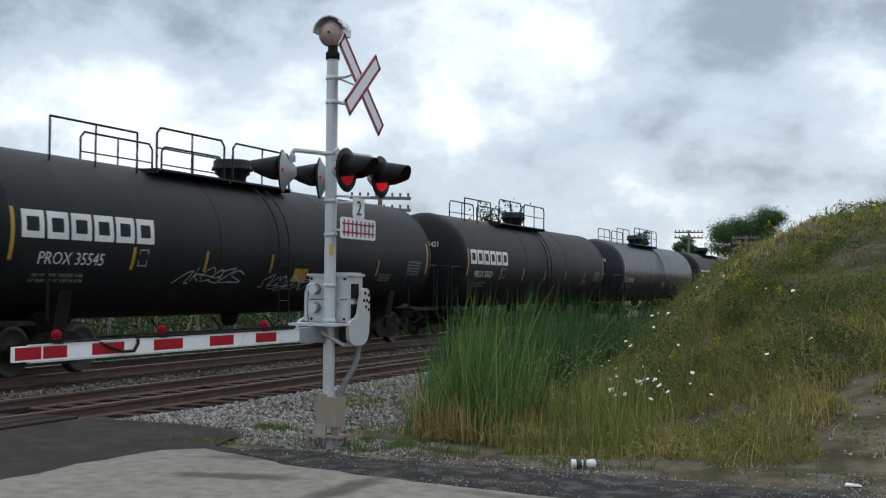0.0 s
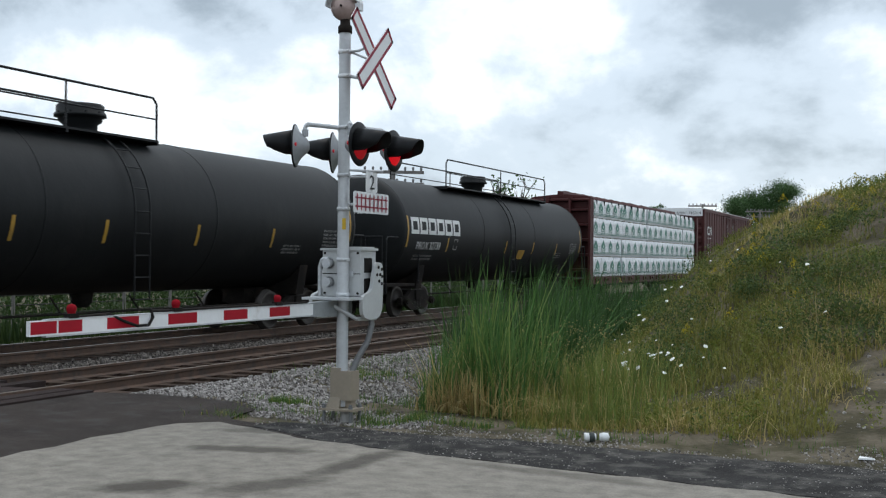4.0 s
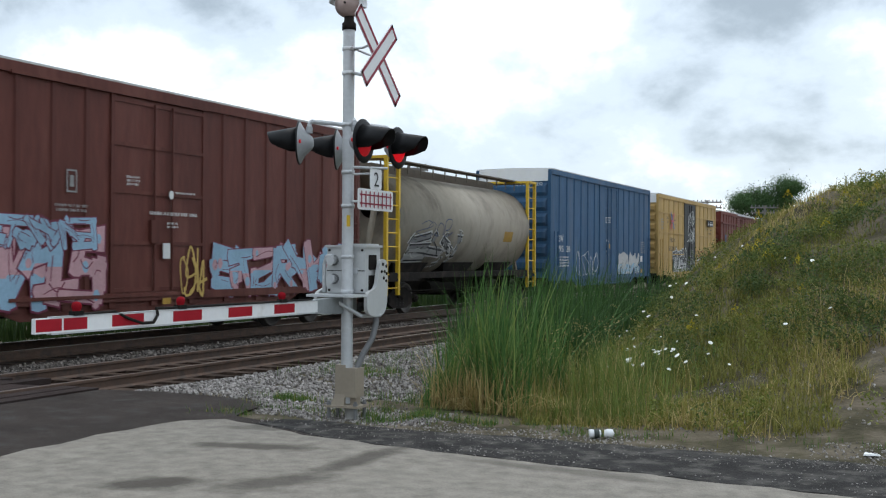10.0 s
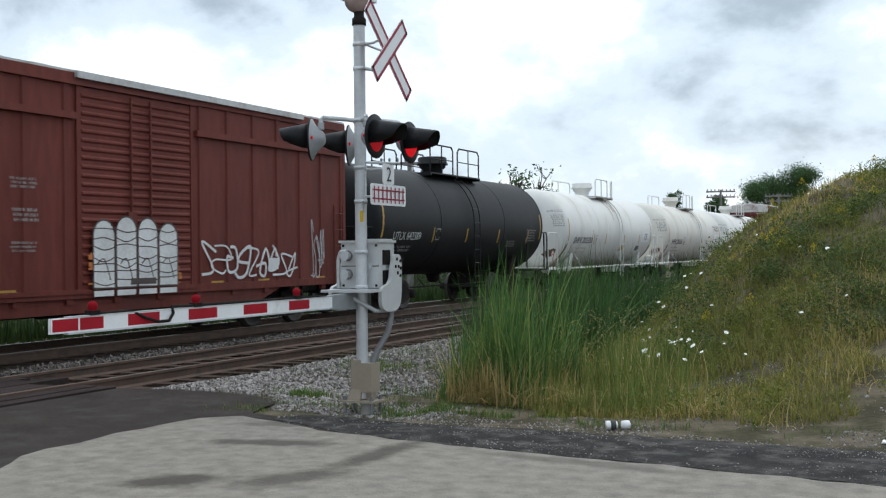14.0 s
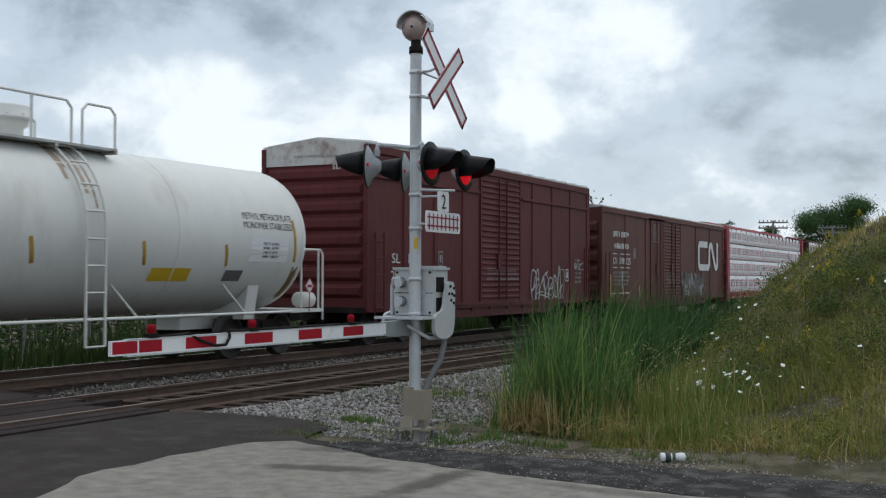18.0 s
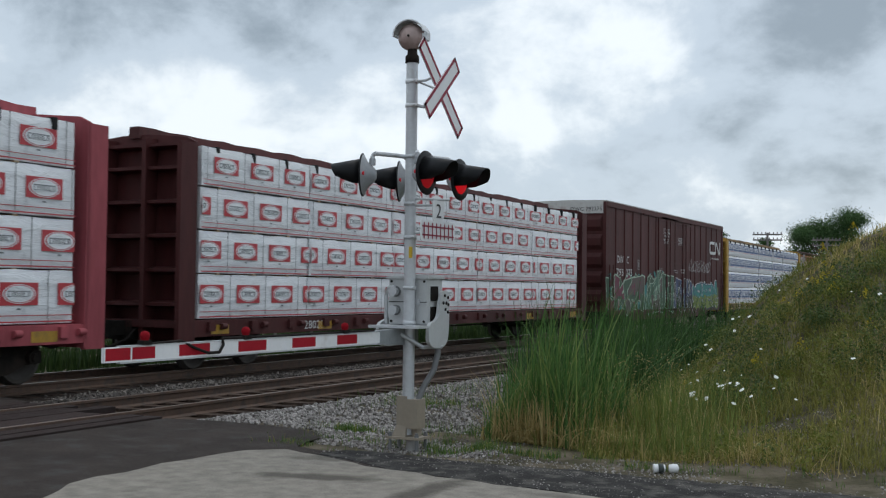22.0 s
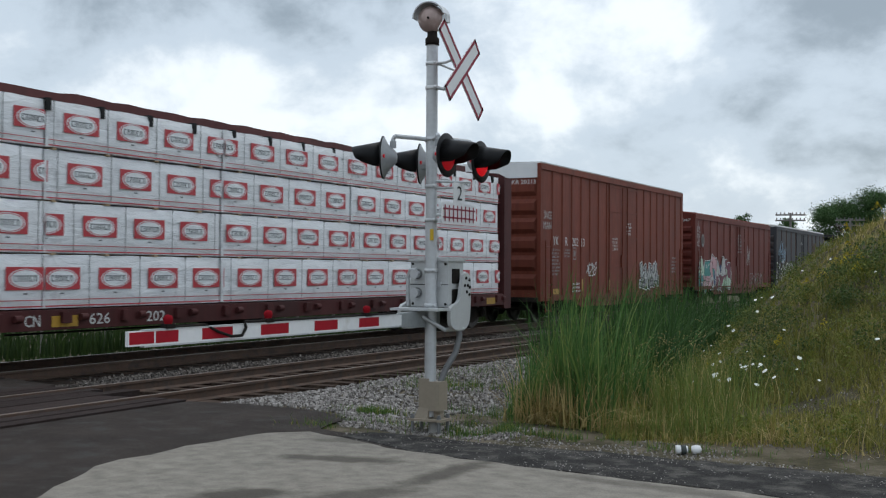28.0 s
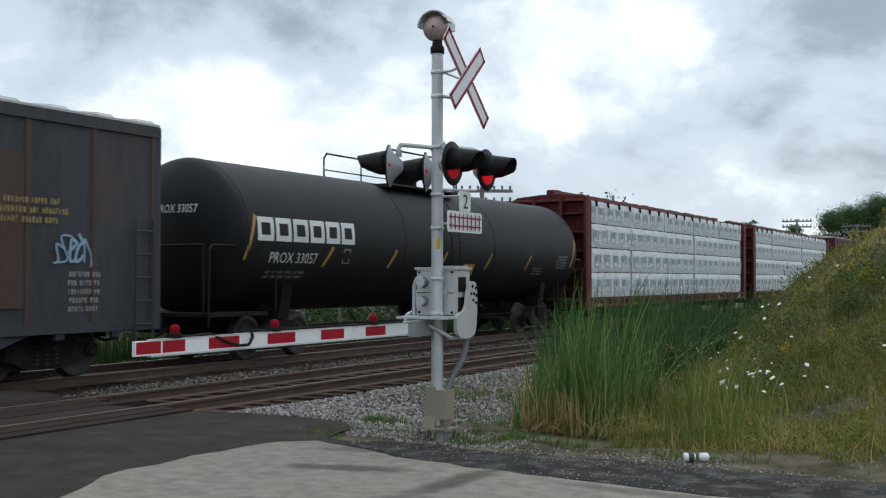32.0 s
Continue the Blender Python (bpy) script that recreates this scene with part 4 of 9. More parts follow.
def rust_runs(name, colour, top, low, lean=0.5, wide=0.9, seed=0.0):
    """Rust that starts along the roof seam and runs down in uneven tongues."""
    ns, ln = M[name].node_tree.nodes, M[name].node_tree.links
    base = ns["Principled BSDF"].inputs["Base Color"]
    before = base.links[0].from_socket
    co, mp, sep = ns.new("ShaderNodeTexCoord"), ns.new("ShaderNodeMapping"), ns.new("ShaderNodeSeparateXYZ")
    mp.inputs["Scale"].default_value, mp.inputs["Location"].default_value = (0.2, wide, 0.13), (seed, seed * 3.1, 0)
    ln.new(co.outputs["Object"], mp.inputs[0])
    ln.new(co.outputs["Object"], sep.inputs[0])
    broad, fine = ns.new("ShaderNodeTexNoise"), ns.new("ShaderNodeTexNoise")
    broad.inputs["Scale"].default_value, broad.inputs["Detail"].default_value, broad.inputs["Roughness"].default_value = 1.0, 7, 0.66
    fine.inputs["Scale"].default_value, fine.inputs["Detail"].default_value = 14.0, 6
    ln.new(mp.outputs[0], broad.inputs["Vector"])
    ln.new(co.outputs["Object"], fine.inputs["Vector"])
    up, add, add2, ramp, mix = ns.new("ShaderNodeMapRange"), ns.new("ShaderNodeMath"), ns.new("ShaderNodeMath"), ns.new("ShaderNodeValToRGB"), ns.new("ShaderNodeMixRGB")
    for k, v in (("From Min", low), ("From Max", top), ("To Min", -0.10), ("To Max", lean)):
        up.inputs[k].default_value = v
    ln.new(sep.outputs["Z"], up.inputs["Value"])
    ln.new(broad.outputs["Fac"], add.inputs[0])
    ln.new(up.outputs["Result"], add.inputs[1])
    add2.operation = "MULTIPLY_ADD"
    add2.inputs[1].default_value = 0.22
    ln.new(fine.outputs["Fac"], add2.inputs[0])
    ln.new(add.outputs[0], add2.inputs[2])
    ramp.color_ramp.elements[0].position, ramp.color_ramp.elements[1].position = 0.64, 0.76
    ramp.color_ramp.elements[0].color, ramp.color_ramp.elements[1].color = (0, 0, 0, 1), (0.92, 0.92, 0.92, 1)
    ln.new(add2.outputs[0], ramp.inputs[0])
    ln.new(ramp.outputs[0], mix.inputs[0])
    ln.new(before, mix.inputs[1])
    mix.inputs[2].default_value = (*colour, 1)
    ln.new(mix.outputs[0], base)


car_paint("oxide_brown", (0.085, 0.026, 0.024), (0.055, 0.022, 0.02), 0.62)
car_paint("oxide_red", (0.115, 0.024, 0.024), (0.075, 0.02, 0.02), 0.63)
car_paint("rust_red", (0.20, 0.052, 0.032), (0.13, 0.04, 0.028), 0.62)
car_paint("brick_red", (0.155, 0.036, 0.026), (0.10, 0.03, 0.024), 0.62)
car_paint("cocoa_brown", (0.125, 0.046, 0.034), (0.08, 0.034, 0.028), 0.6)
car_paint("wine_red", (0.118, 0.037, 0.028), (0.16, 0.062, 0.048), 0.64)
car_paint("sky_blue_paint", (0.040, 0.105, 0.20), (0.085, 0.115, 0.165), 0.64)
car_paint("mustard_paint", (0.50, 0.325, 0.115), (0.36, 0.215, 0.075), 0.64)
car_paint("slate_grey", (0.062, 0.063, 0.070), (0.095, 0.06, 0.045), 0.66)
car_paint("slate_rust", (0.062, 0.058, 0.06), (0.12, 0.06, 0.036), 0.5)
car_paint("rib_rust", (0.37, 0.36, 0.34), (0.13, 0.08, 0.05), 0.55, 0.8, 0.3, 2.6)
car_paint("rust_edge", (0.075, 0.05, 0.038), (0.13, 0.085, 0.06), 0.55, 0.85, 0.35, 3.0)
car_paint("sill_rust", (0.27, 0.18, 0.085), (0.09, 0.06, 0.04), 0.52, 0.8, 0.3, 2.6)
car_paint("hopper_grey", (0.38, 0.385, 0.375), (0.095, 0.062, 0.043), 0.475, 0.75, 0.25, 3.0, 0.85)
car_paint("hopper_beige", (0.34, 0.30, 0.24), (0.17, 0.145, 0.115), 0.56, 0.6, 0.14, 1.6, 0.4)
car_paint("rusted_cream", (0.70, 0.62, 0.48), (0.36, 0.17, 0.07), 0.62, 0.75, 0.2, 2.2)
rust_runs("rusted_cream", (0.24, 0.085, 0.026), 4.25, 1.4, 0.23, 0.8, 2.3)
car_paint("rusted_ochre", (0.56, 0.45, 0.29), (0.36, 0.19, 0.09), 0.64, 0.75, 0.2, 2.2)
rust_runs("rusted_ochre", (0.34, 0.15, 0.05), 4.2, 2.4, 0.14, 1.0, 5.1)
car_paint("tank_black", (0.0105, 0.0115, 0.012), (0.022, 0.022, 0.021), 0.63, 0.56, 0.25, 1.6, 0.5)
car_paint("tank_slate", (0.017, 0.020, 0.024), (0.028, 0.03, 0.032), 0.66, 0.36, 0.2, 1.6, 0.5)
car_paint("tank_white", (0.70, 0.69, 0.65), (0.50, 0.45, 0.38), 0.68, 0.45, 0.06, 1.2, 0.7)
car_paint("pink_red", (0.38, 0.085, 0.10), (0.28, 0.08, 0.08), 0.64)
car_paint("bulkhead_brown", (0.085, 0.025, 0.024), (0.05, 0.022, 0.02), 0.62)
car_paint("bulkhead_yellow", (0.50, 0.30, 0.06), (0.28, 0.17, 0.06), 0.62)
for dull, level in (("tank_black", 0.2), ("tank_slate", 0.25)):
    M[dull].node_tree.nodes["Principled BSDF"].inputs["Specular IOR Level"].default_value = level
M["under"] = paint("grimy_underframe", (0.02, 0.017, 0.015), 0.88, 0, 0.3, 4, grime=(0.042, 0.032, 0.026), grime_at=0.6)
M["wheel"] = paint("wheel_steel", (0.055, 0.047, 0.042), 0.6, 0.5, 0.25, 6)
M["tread"] = paint("worn_wheel_rim", (0.09, 0.08, 0.072), 0.55, 0.6, 0.1, 6)
M["letter"] = paint("white_lettering", (0.66, 0.66, 0.64), 0.6, 0, 0.12, 6)
M["letter_dim"] = paint("faded_lettering", (0.30, 0.29, 0.28), 0.7, 0, 0.25, 6)
M["letter_black"] = paint("black_lettering", (0.02, 0.02, 0.022), 0.6, 0, 0.15, 6)
M["amber"] = paint("amber_reflector", (0.46, 0.26, 0.03), 0.5, 0, 0.2, 6, grime=(0.22, 0.13, 0.04), grime_at=0.6)
M["roof_pale"] = paint("bare_metal_roof", (0.50, 0.50, 0.49), 0.5, 0.3, 0.15, 4, grime=(0.22, 0.16, 0.12), grime_at=0.62)
M["safety_yellow"] = paint("safety_yellow", (0.66, 0.42, 0.02), 0.5, 0, 0.1, 5)
M["wrap"] = paint("white_lumber_wrap", (0.80, 0.81, 0.82), 0.32, 0, 0.07, 5, grime=(0.5, 0.5, 0.51), grime_at=0.66, bump=0.35, bump_scale=5)
M["wrap_grey"] = paint("silver_lumber_wrap", (0.66, 0.68, 0.69), 0.42, 0, 0.07, 5, grime=(0.42, 0.43, 0.45), grime_at=0.62, bump=0.35, bump_scale=5)


car_paint("tank_cream", (0.68, 0.65, 0.585), (0.50, 0.44, 0.36), 0.66, 0.48, 0.08, 1.2, 0.7)


def creases(m, turn):
    """Long slanting creases in stretched plastic film."""
    ns, ln = m.node_tree.nodes, m.node_tree.links
    co, mp, n = ns.new("ShaderNodeTexCoord"), ns.new("ShaderNodeMapping"), ns.new("ShaderNodeTexNoise")
    mp.inputs["Rotation"].default_value, mp.inputs["Scale"].default_value = (radians(turn), 0, 0), (1, 0.9, 4.5)
    n.inputs["Scale"].default_value, n.inputs["Detail"].default_value, n.inputs["Roughness"].default_value, n.inputs["Distortion"].default_value = 1.6, 5, 0.6, 0.7
    ln.new(co.outputs["Object"], mp.inputs[0])
    ln.new(mp.outputs[0], n.inputs["Vector"])
    for bp in [b for b in ns if b.type == "BUMP"]:
        bp.inputs["Strength"].default_value, bp.inputs["Distance"].default_value = 0.5, 0.06
        ln.new(n.outputs["Fac"], bp.inputs["Height"])


creases(M["wrap"], 28)
creases(M["wrap_grey"], -24)
M["board"] = paint("weathered_running_board", (0.17, 0.145, 0.12), 0.85, 0, 0.2, 6)
M["strap_line"] = paint("dark_strap", (0.10, 0.11, 0.115), 0.6, 0, 0.15, 8)
M["print_red"] = paint("red_print", (0.50, 0.045, 0.055), 0.5, 0, 0.1, 5)
M["print_green"] = paint("green_print", (0.02, 0.17, 0.115), 0.5, 0, 0.1, 5)
M["print_blue"] = paint("blue_print", (0.04, 0.095, 0.26), 0.5, 0, 0.1, 5)
M["print_grey"] = paint("grey_green_print", (0.28, 0.35, 0.33), 0.5, 0, 0.1, 5)
M["timber"] = paint("sawn_timber", (0.45, 0.32, 0.19), 0.8, 0, 0.2, 6)
SPRAY = {}
for nm, c in dict(white=(0.68, 0.68, 0.66), black=(0.012, 0.012, 0.014), pink=(0.50, 0.29, 0.31), sky=(0.25, 0.40, 0.52), green=(0.034, 0.082, 0.042), mint=(0.42, 0.56, 0.42), teal=(0.03, 0.22, 0.20), jade=(0.06, 0.15, 0.095), moss=(0.10, 0.15, 0.05), navy=(0.03, 0.05, 0.13), red=(0.42, 0.05, 0.05), maroon=(0.16, 0.02, 0.05), orange=(0.55, 0.17, 0.04), lime=(0.17, 0.22, 0.035), grey=(0.26, 0.26, 0.26), silver=(0.46, 0.46, 0.45), soot=(0.085, 0.06, 0.052), gold=(0.5, 0.33, 0.08)).items():
    SPRAY[nm] = paint("spray_" + nm, c, 0.6, 0, 0.18, 5)

MESHES = {}


def shared(key, make):
    if key not in MESHES:
        MESHES[key] = make()
    return MESHES[key]


def put(name, mesh, parent, loc=(0, 0, 0), turn=0.0, label=""):
    ob = part(name, mesh, None, parent, label)
    ob.location = loc
    if turn:
        ob.rotation_euler = (0, 0, turn)
    return ob


def wheel_mesh():
    g = Geo()
    g.lathe((-0.065, 0, 0), (1, 0, 0), [(0, 0.0), (0, 0.09), (0.02, 0.12), (0.035, 0.33), (0.0, 0.375), (0.0, 0.44), (0.10, 0.456), (0.105, 0.485), (0.135, 0.485), (0.135, 0.40), (0.09, 0.36), (0.09, 0.12), (0.15, 0.1), (0.15, 0.0)], 28)
    g.slot = 1
    g.lathe((-0.069, 0, 0), (1, 0, 0), [(0, 0.385), (0, 0.438)], 28)
    return g.mesh("wheel", [M["wheel"], M["tread"]])


def frame_mesh():
    g = Geo()
    out = [(-1.12, 0.36), (-1.12, 0.56), (-0.72, 0.60), (-0.38, 0.78), (0.38, 0.78), (0.72, 0.60), (1.12, 0.56), (1.12, 0.36), (0.75, 0.34), (0.42, 0.20), (-0.42, 0.20), (-0.75, 0.34)]
    g.prism(out, 0.13, lambda u, v, w: (w - 0.065, u, v))
    for s in (-0.89, 0.89):
        g.tube((0.02, s, 0.46), (0.15, s, 0.46), 0.115, n=14)
        g.tube((0.15, s, 0.46), (0.19, s, 0.46), 0.075, n=10)
    return g.mesh("side_frame", M["under"])


def spring_mesh():
    g = Geo()
    for y in (-0.2, 0.0, 0.2):
        for k in range(5):
            g.tube((0.0, y, 0.27 + 0.07 * k), (0.0, y, 0.305 + 0.07 * k), 0.075, n=8)
    return g.mesh("spring_nest", M["wheel"])


def add_truck(car, y):
    t = put("truck", shared("bolster", lambda: Geo().box(-1.15, 1.15, -0.22, 0.22, 0.5, 0.78).mesh("truck", M["under"])), car, (0, y, 0))
    for ay in (-0.89, 0.89):
        put("axle", shared("axle", lambda: Geo().tube((-0.9, 0, 0.46), (0.9, 0, 0.46), 0.08).mesh("axle", M["wheel"])), t, (0, ay, 0))
        for sx in (1, -1):
            w = put("wheel", shared("wheel", wheel_mesh), t, (sx * 0.77, ay, 0.46), math.pi if sx > 0 else 0.0)
    for sx in (1, -1):
        put("side_frame", shared("side_frame", frame_mesh), t, (sx * 1.02, 0, 0), 0 if sx > 0 else math.pi)
        put("spring_nest", shared("spring_nest", spring_mesh), t, (sx * 1.02, 0, 0))


def coupler_mesh():
    g = Geo().box(-0.13, 0.13, -0.55, 0.35, 0.70, 0.98)
    g.hexa([(-0.2, -0.82, 0.68), (0.14, -0.86, 0.68), (0.2, -0.5, 0.68), (-0.2, -0.5, 0.68), (-0.2, -0.82, 1.0), (0.14, -0.86, 1.0), (0.2, -0.5, 1.0), (-0.2, -0.5, 1.0)])
    g.pipe([(0.35, 0.1, 0.85), (0.38, -0.25, 0.62), (0.32, -0.62, 0.5), (0.25, -0.85, 0.55)], 0.03)
    return g.mesh("coupler", M["under"])


def running_gear(car, L, inset=2.2, sill=True):
    half = L / 2
    for s in (-1, 1):
        add_truck(car, s * (half - inset))
        put("coupler", shared("coupler", coupler_mesh), car, (0, s * half, 0), 0 if s < 0 else math.pi)
    if sill:
        g = Geo().box(-0.3, 0.3, -half, half, 0.62, 0.98)
        part("centre_sill", g, M["under"], car)
        g = Geo().tube((0.55, -1.6, 0.72), (0.55, 0.2, 0.72), 0.2, n=12)
        part("air_reservoir", g, M["under"], car)
        g = Geo().pipe([(0.9, -half * 0.6, 0.66), (0.9, half * 0.62, 0.66)], 0.025)
        g.pipe([(0.7, -half * 0.6, 0.58), (0.7, half * 0.62, 0.58)], 0.018)
        part("brake_rod", g, M["under"], car)


def ladder_geo(g, x, y0, y1, z0, z1, rung=0.4, r=0.016, rails=True):
    if rails:
        for y in (y0, y1):
            g.tube((x, y, z0), (x, y, z1), r * 1.3, n=6)
    n = int((z1 - z0) / rung)
    for i in range(n + 1):
        z = z0 + 0.05 + i * rung
        if z < z1:
            g.tube((x, y0, z), (x, y1, z), r, n=6)


# ---- lettering and spray paint
def flat_side(x):
    """A map from (along, up, out) on the near side of a car to its space."""
    return lambda u, v, w: (x + w, u, v)


def flat_end(y):
    return lambda u, v, w: (u, y - w, v)


def round_side(r, zc):
    def at(u, v, w):
        a = max(-1.4, min(1.4, (v - zc) / r))
        return ((r + w) * math.cos(a), u, zc + (r + w) * math.sin(a))
    return at


def lettering(name, text, at, u0, u1, v0, v1, mat, parent, bold=0.0, shear=0.0):
    """Built-in font, fitted between u0 and u1 and between v0 and v1."""
    cu = bpy.data.curves.new("lettering", "FONT")
    cu.body, cu.size, cu.resolution_u, cu.offset, cu.shear = text, 1.0, 2, bold, shear
    ob = bpy.data.objects.new("lettering", cu)
    me = bpy.data.meshes.new_from_object(ob)
    co = np.array([v.co[:] for v in me.vertices])
    lo, hi = co.min(0), co.max(0)
    for v, c in zip(me.vertices, co):
        k = (c - lo) / np.maximum(hi - lo, 1e-6)
        v.co = at(u0 + (u1 - u0) * k[0], v0 + (v1 - v0) * k[1], 0.006)
    me.materials.clear()
    me.materials.append(mat)
    bpy.data.objects.remove(ob)
    bpy.data.curves.remove(cu)
    return part(name, me, None, parent)


def quad_on(g, at, u0, u1, v0, v1, w=0.006, cuts=1):
    n = max(1, cuts)
    pts = [at(u0 + (u1 - u0) * i / 1.0, v0 + (v1 - v0) * j / n, w) for j in range(n + 1) for i in (0, 1)]
    g.add(pts, [(2 * j, 2 * j + 1, 2 * j + 3, 2 * j + 2) for j in range(n)])


def bars(name, at, u0, u1, v0, v1, rows, mat, parent, seed=1):
    """Small print: rows of short upright bars in groups."""
    rnd = random.Random(seed)
    g = Geo()
    h = (v1 - v0) / rows
    tall = h * 0.62
    for j in range(rows):
        u = u0 + rnd.uniform(0.0, 0.08) * (u1 - u0)
        end = u1 - rnd.uniform(0.0, 0.12) * (u1 - u0)
        left = rnd.randint(3, 8)
        while u < end:
            w = tall * rnd.uniform(0.3, 0.5)
            lo = v0 + j * h + h * 0.19
            if rnd.random() < 0.5:
                quad_on(g, at, u, u + w, lo, lo + tall)
            else:
                quad_on(g, at, u, u + w * 0.4, lo, lo + tall)
                quad_on(g, at, u + w * 0.4, u + w, lo + tall * rnd.choice((0.0, 0.4, 0.7)), lo + tall * rnd.choice((0.75, 1.0)))
            u += w + tall * 0.34
            left -= 1
            if left == 0:
                u += tall * 0.6
                left = rnd.randint(3, 8)
    return tagged(part(name, g, mat, parent), kind="stuff")


def ribbon(g, at, pts, width, w):
    """A brushed line of even width through (u, v) points."""
    n = len(pts)
    left, right = [], []
    for i in range(n):
        a, b = pts[max(i - 1, 0)], pts[min(i + 1, n - 1)]
        dx, dy = b[0] - a[0], b[1] - a[1]
        d = math.hypot(dx, dy) or 1.0
        ox, oy = -dy / d * width / 2, dx / d * width / 2
        left.append(at(pts[i][0] + ox, pts[i][1] + oy, w))
        right.append(at(pts[i][0] - ox, pts[i][1] - oy, w))
    g.add(left + right, [(i, i + 1, n + i + 1, n + i) for i in range(n - 1)])


def curvy(pts, per=5):
    """A smooth line through the points."""
    out = []
    n = len(pts)
    for i in range(n - 1):
        p0, p1, p2, p3 = pts[max(i - 1, 0)], pts[i], pts[i + 1], pts[min(i + 2, n - 1)]
        for k in range(per):
            t = k / per
            out.append(tuple(0.5 * (2 * b + (c - a) * t + (2 * a - 5 * b + 4 * c - d) * t * t + (3 * b - a - 3 * c + d) * t**3) for a, b, c, d in zip(p0, p1, p2, p3)))
    return out + [pts[-1]]


LETTERS = [
    [[(.42, .38), (-.3, .42), (-.4, .05), (.35, -.05), (.4, -.4), (-.42, -.42)]],
    [[(-.45, .4), (.45, .42)], [(0, .4), (-.05, -.5)]],
    [[(.4, .42), (-.35, .4), (-.4, -.45), (.42, -.4)], [(-.35, 0), (.3, .02)]],
    [[(-.42, -.5), (-.05, .48), (.42, -.48)], [(-.25, -.12), (.3, -.1)]],
    [[(-.35, -.5), (-.38, .42), (.35, .35), (.3, .02), (-.3, -.02)], [(-.05, 0), (.42, -.5)]],
    [[(-.35, .48), (-.38, -.5)], [(.42, .45), (-.25, 0), (.45, -.48)]],
    [[(-.4, .45), (-.38, -.3), (-.1, -.45), (.3, -.4), (.38, .45)]],
    [[(-.4, -.5), (-.36, .45), (.3, -.4), (.4, .48)]],
]


def cut_at(poly, v, above):
    """The part of a flat polygon that lies above or below a height."""
    out = []
    for p, q in zip(poly, poly[1:] + poly[:1]):
        inside, after = (p[1] >= v) == above, (q[1] >= v) == above
        if inside:
            out.append(p)
        if inside != after:
            k = (v - p[1]) / (q[1] - p[1])
            out.append((p[0] + (q[0] - p[0]) * k, v))
    return out


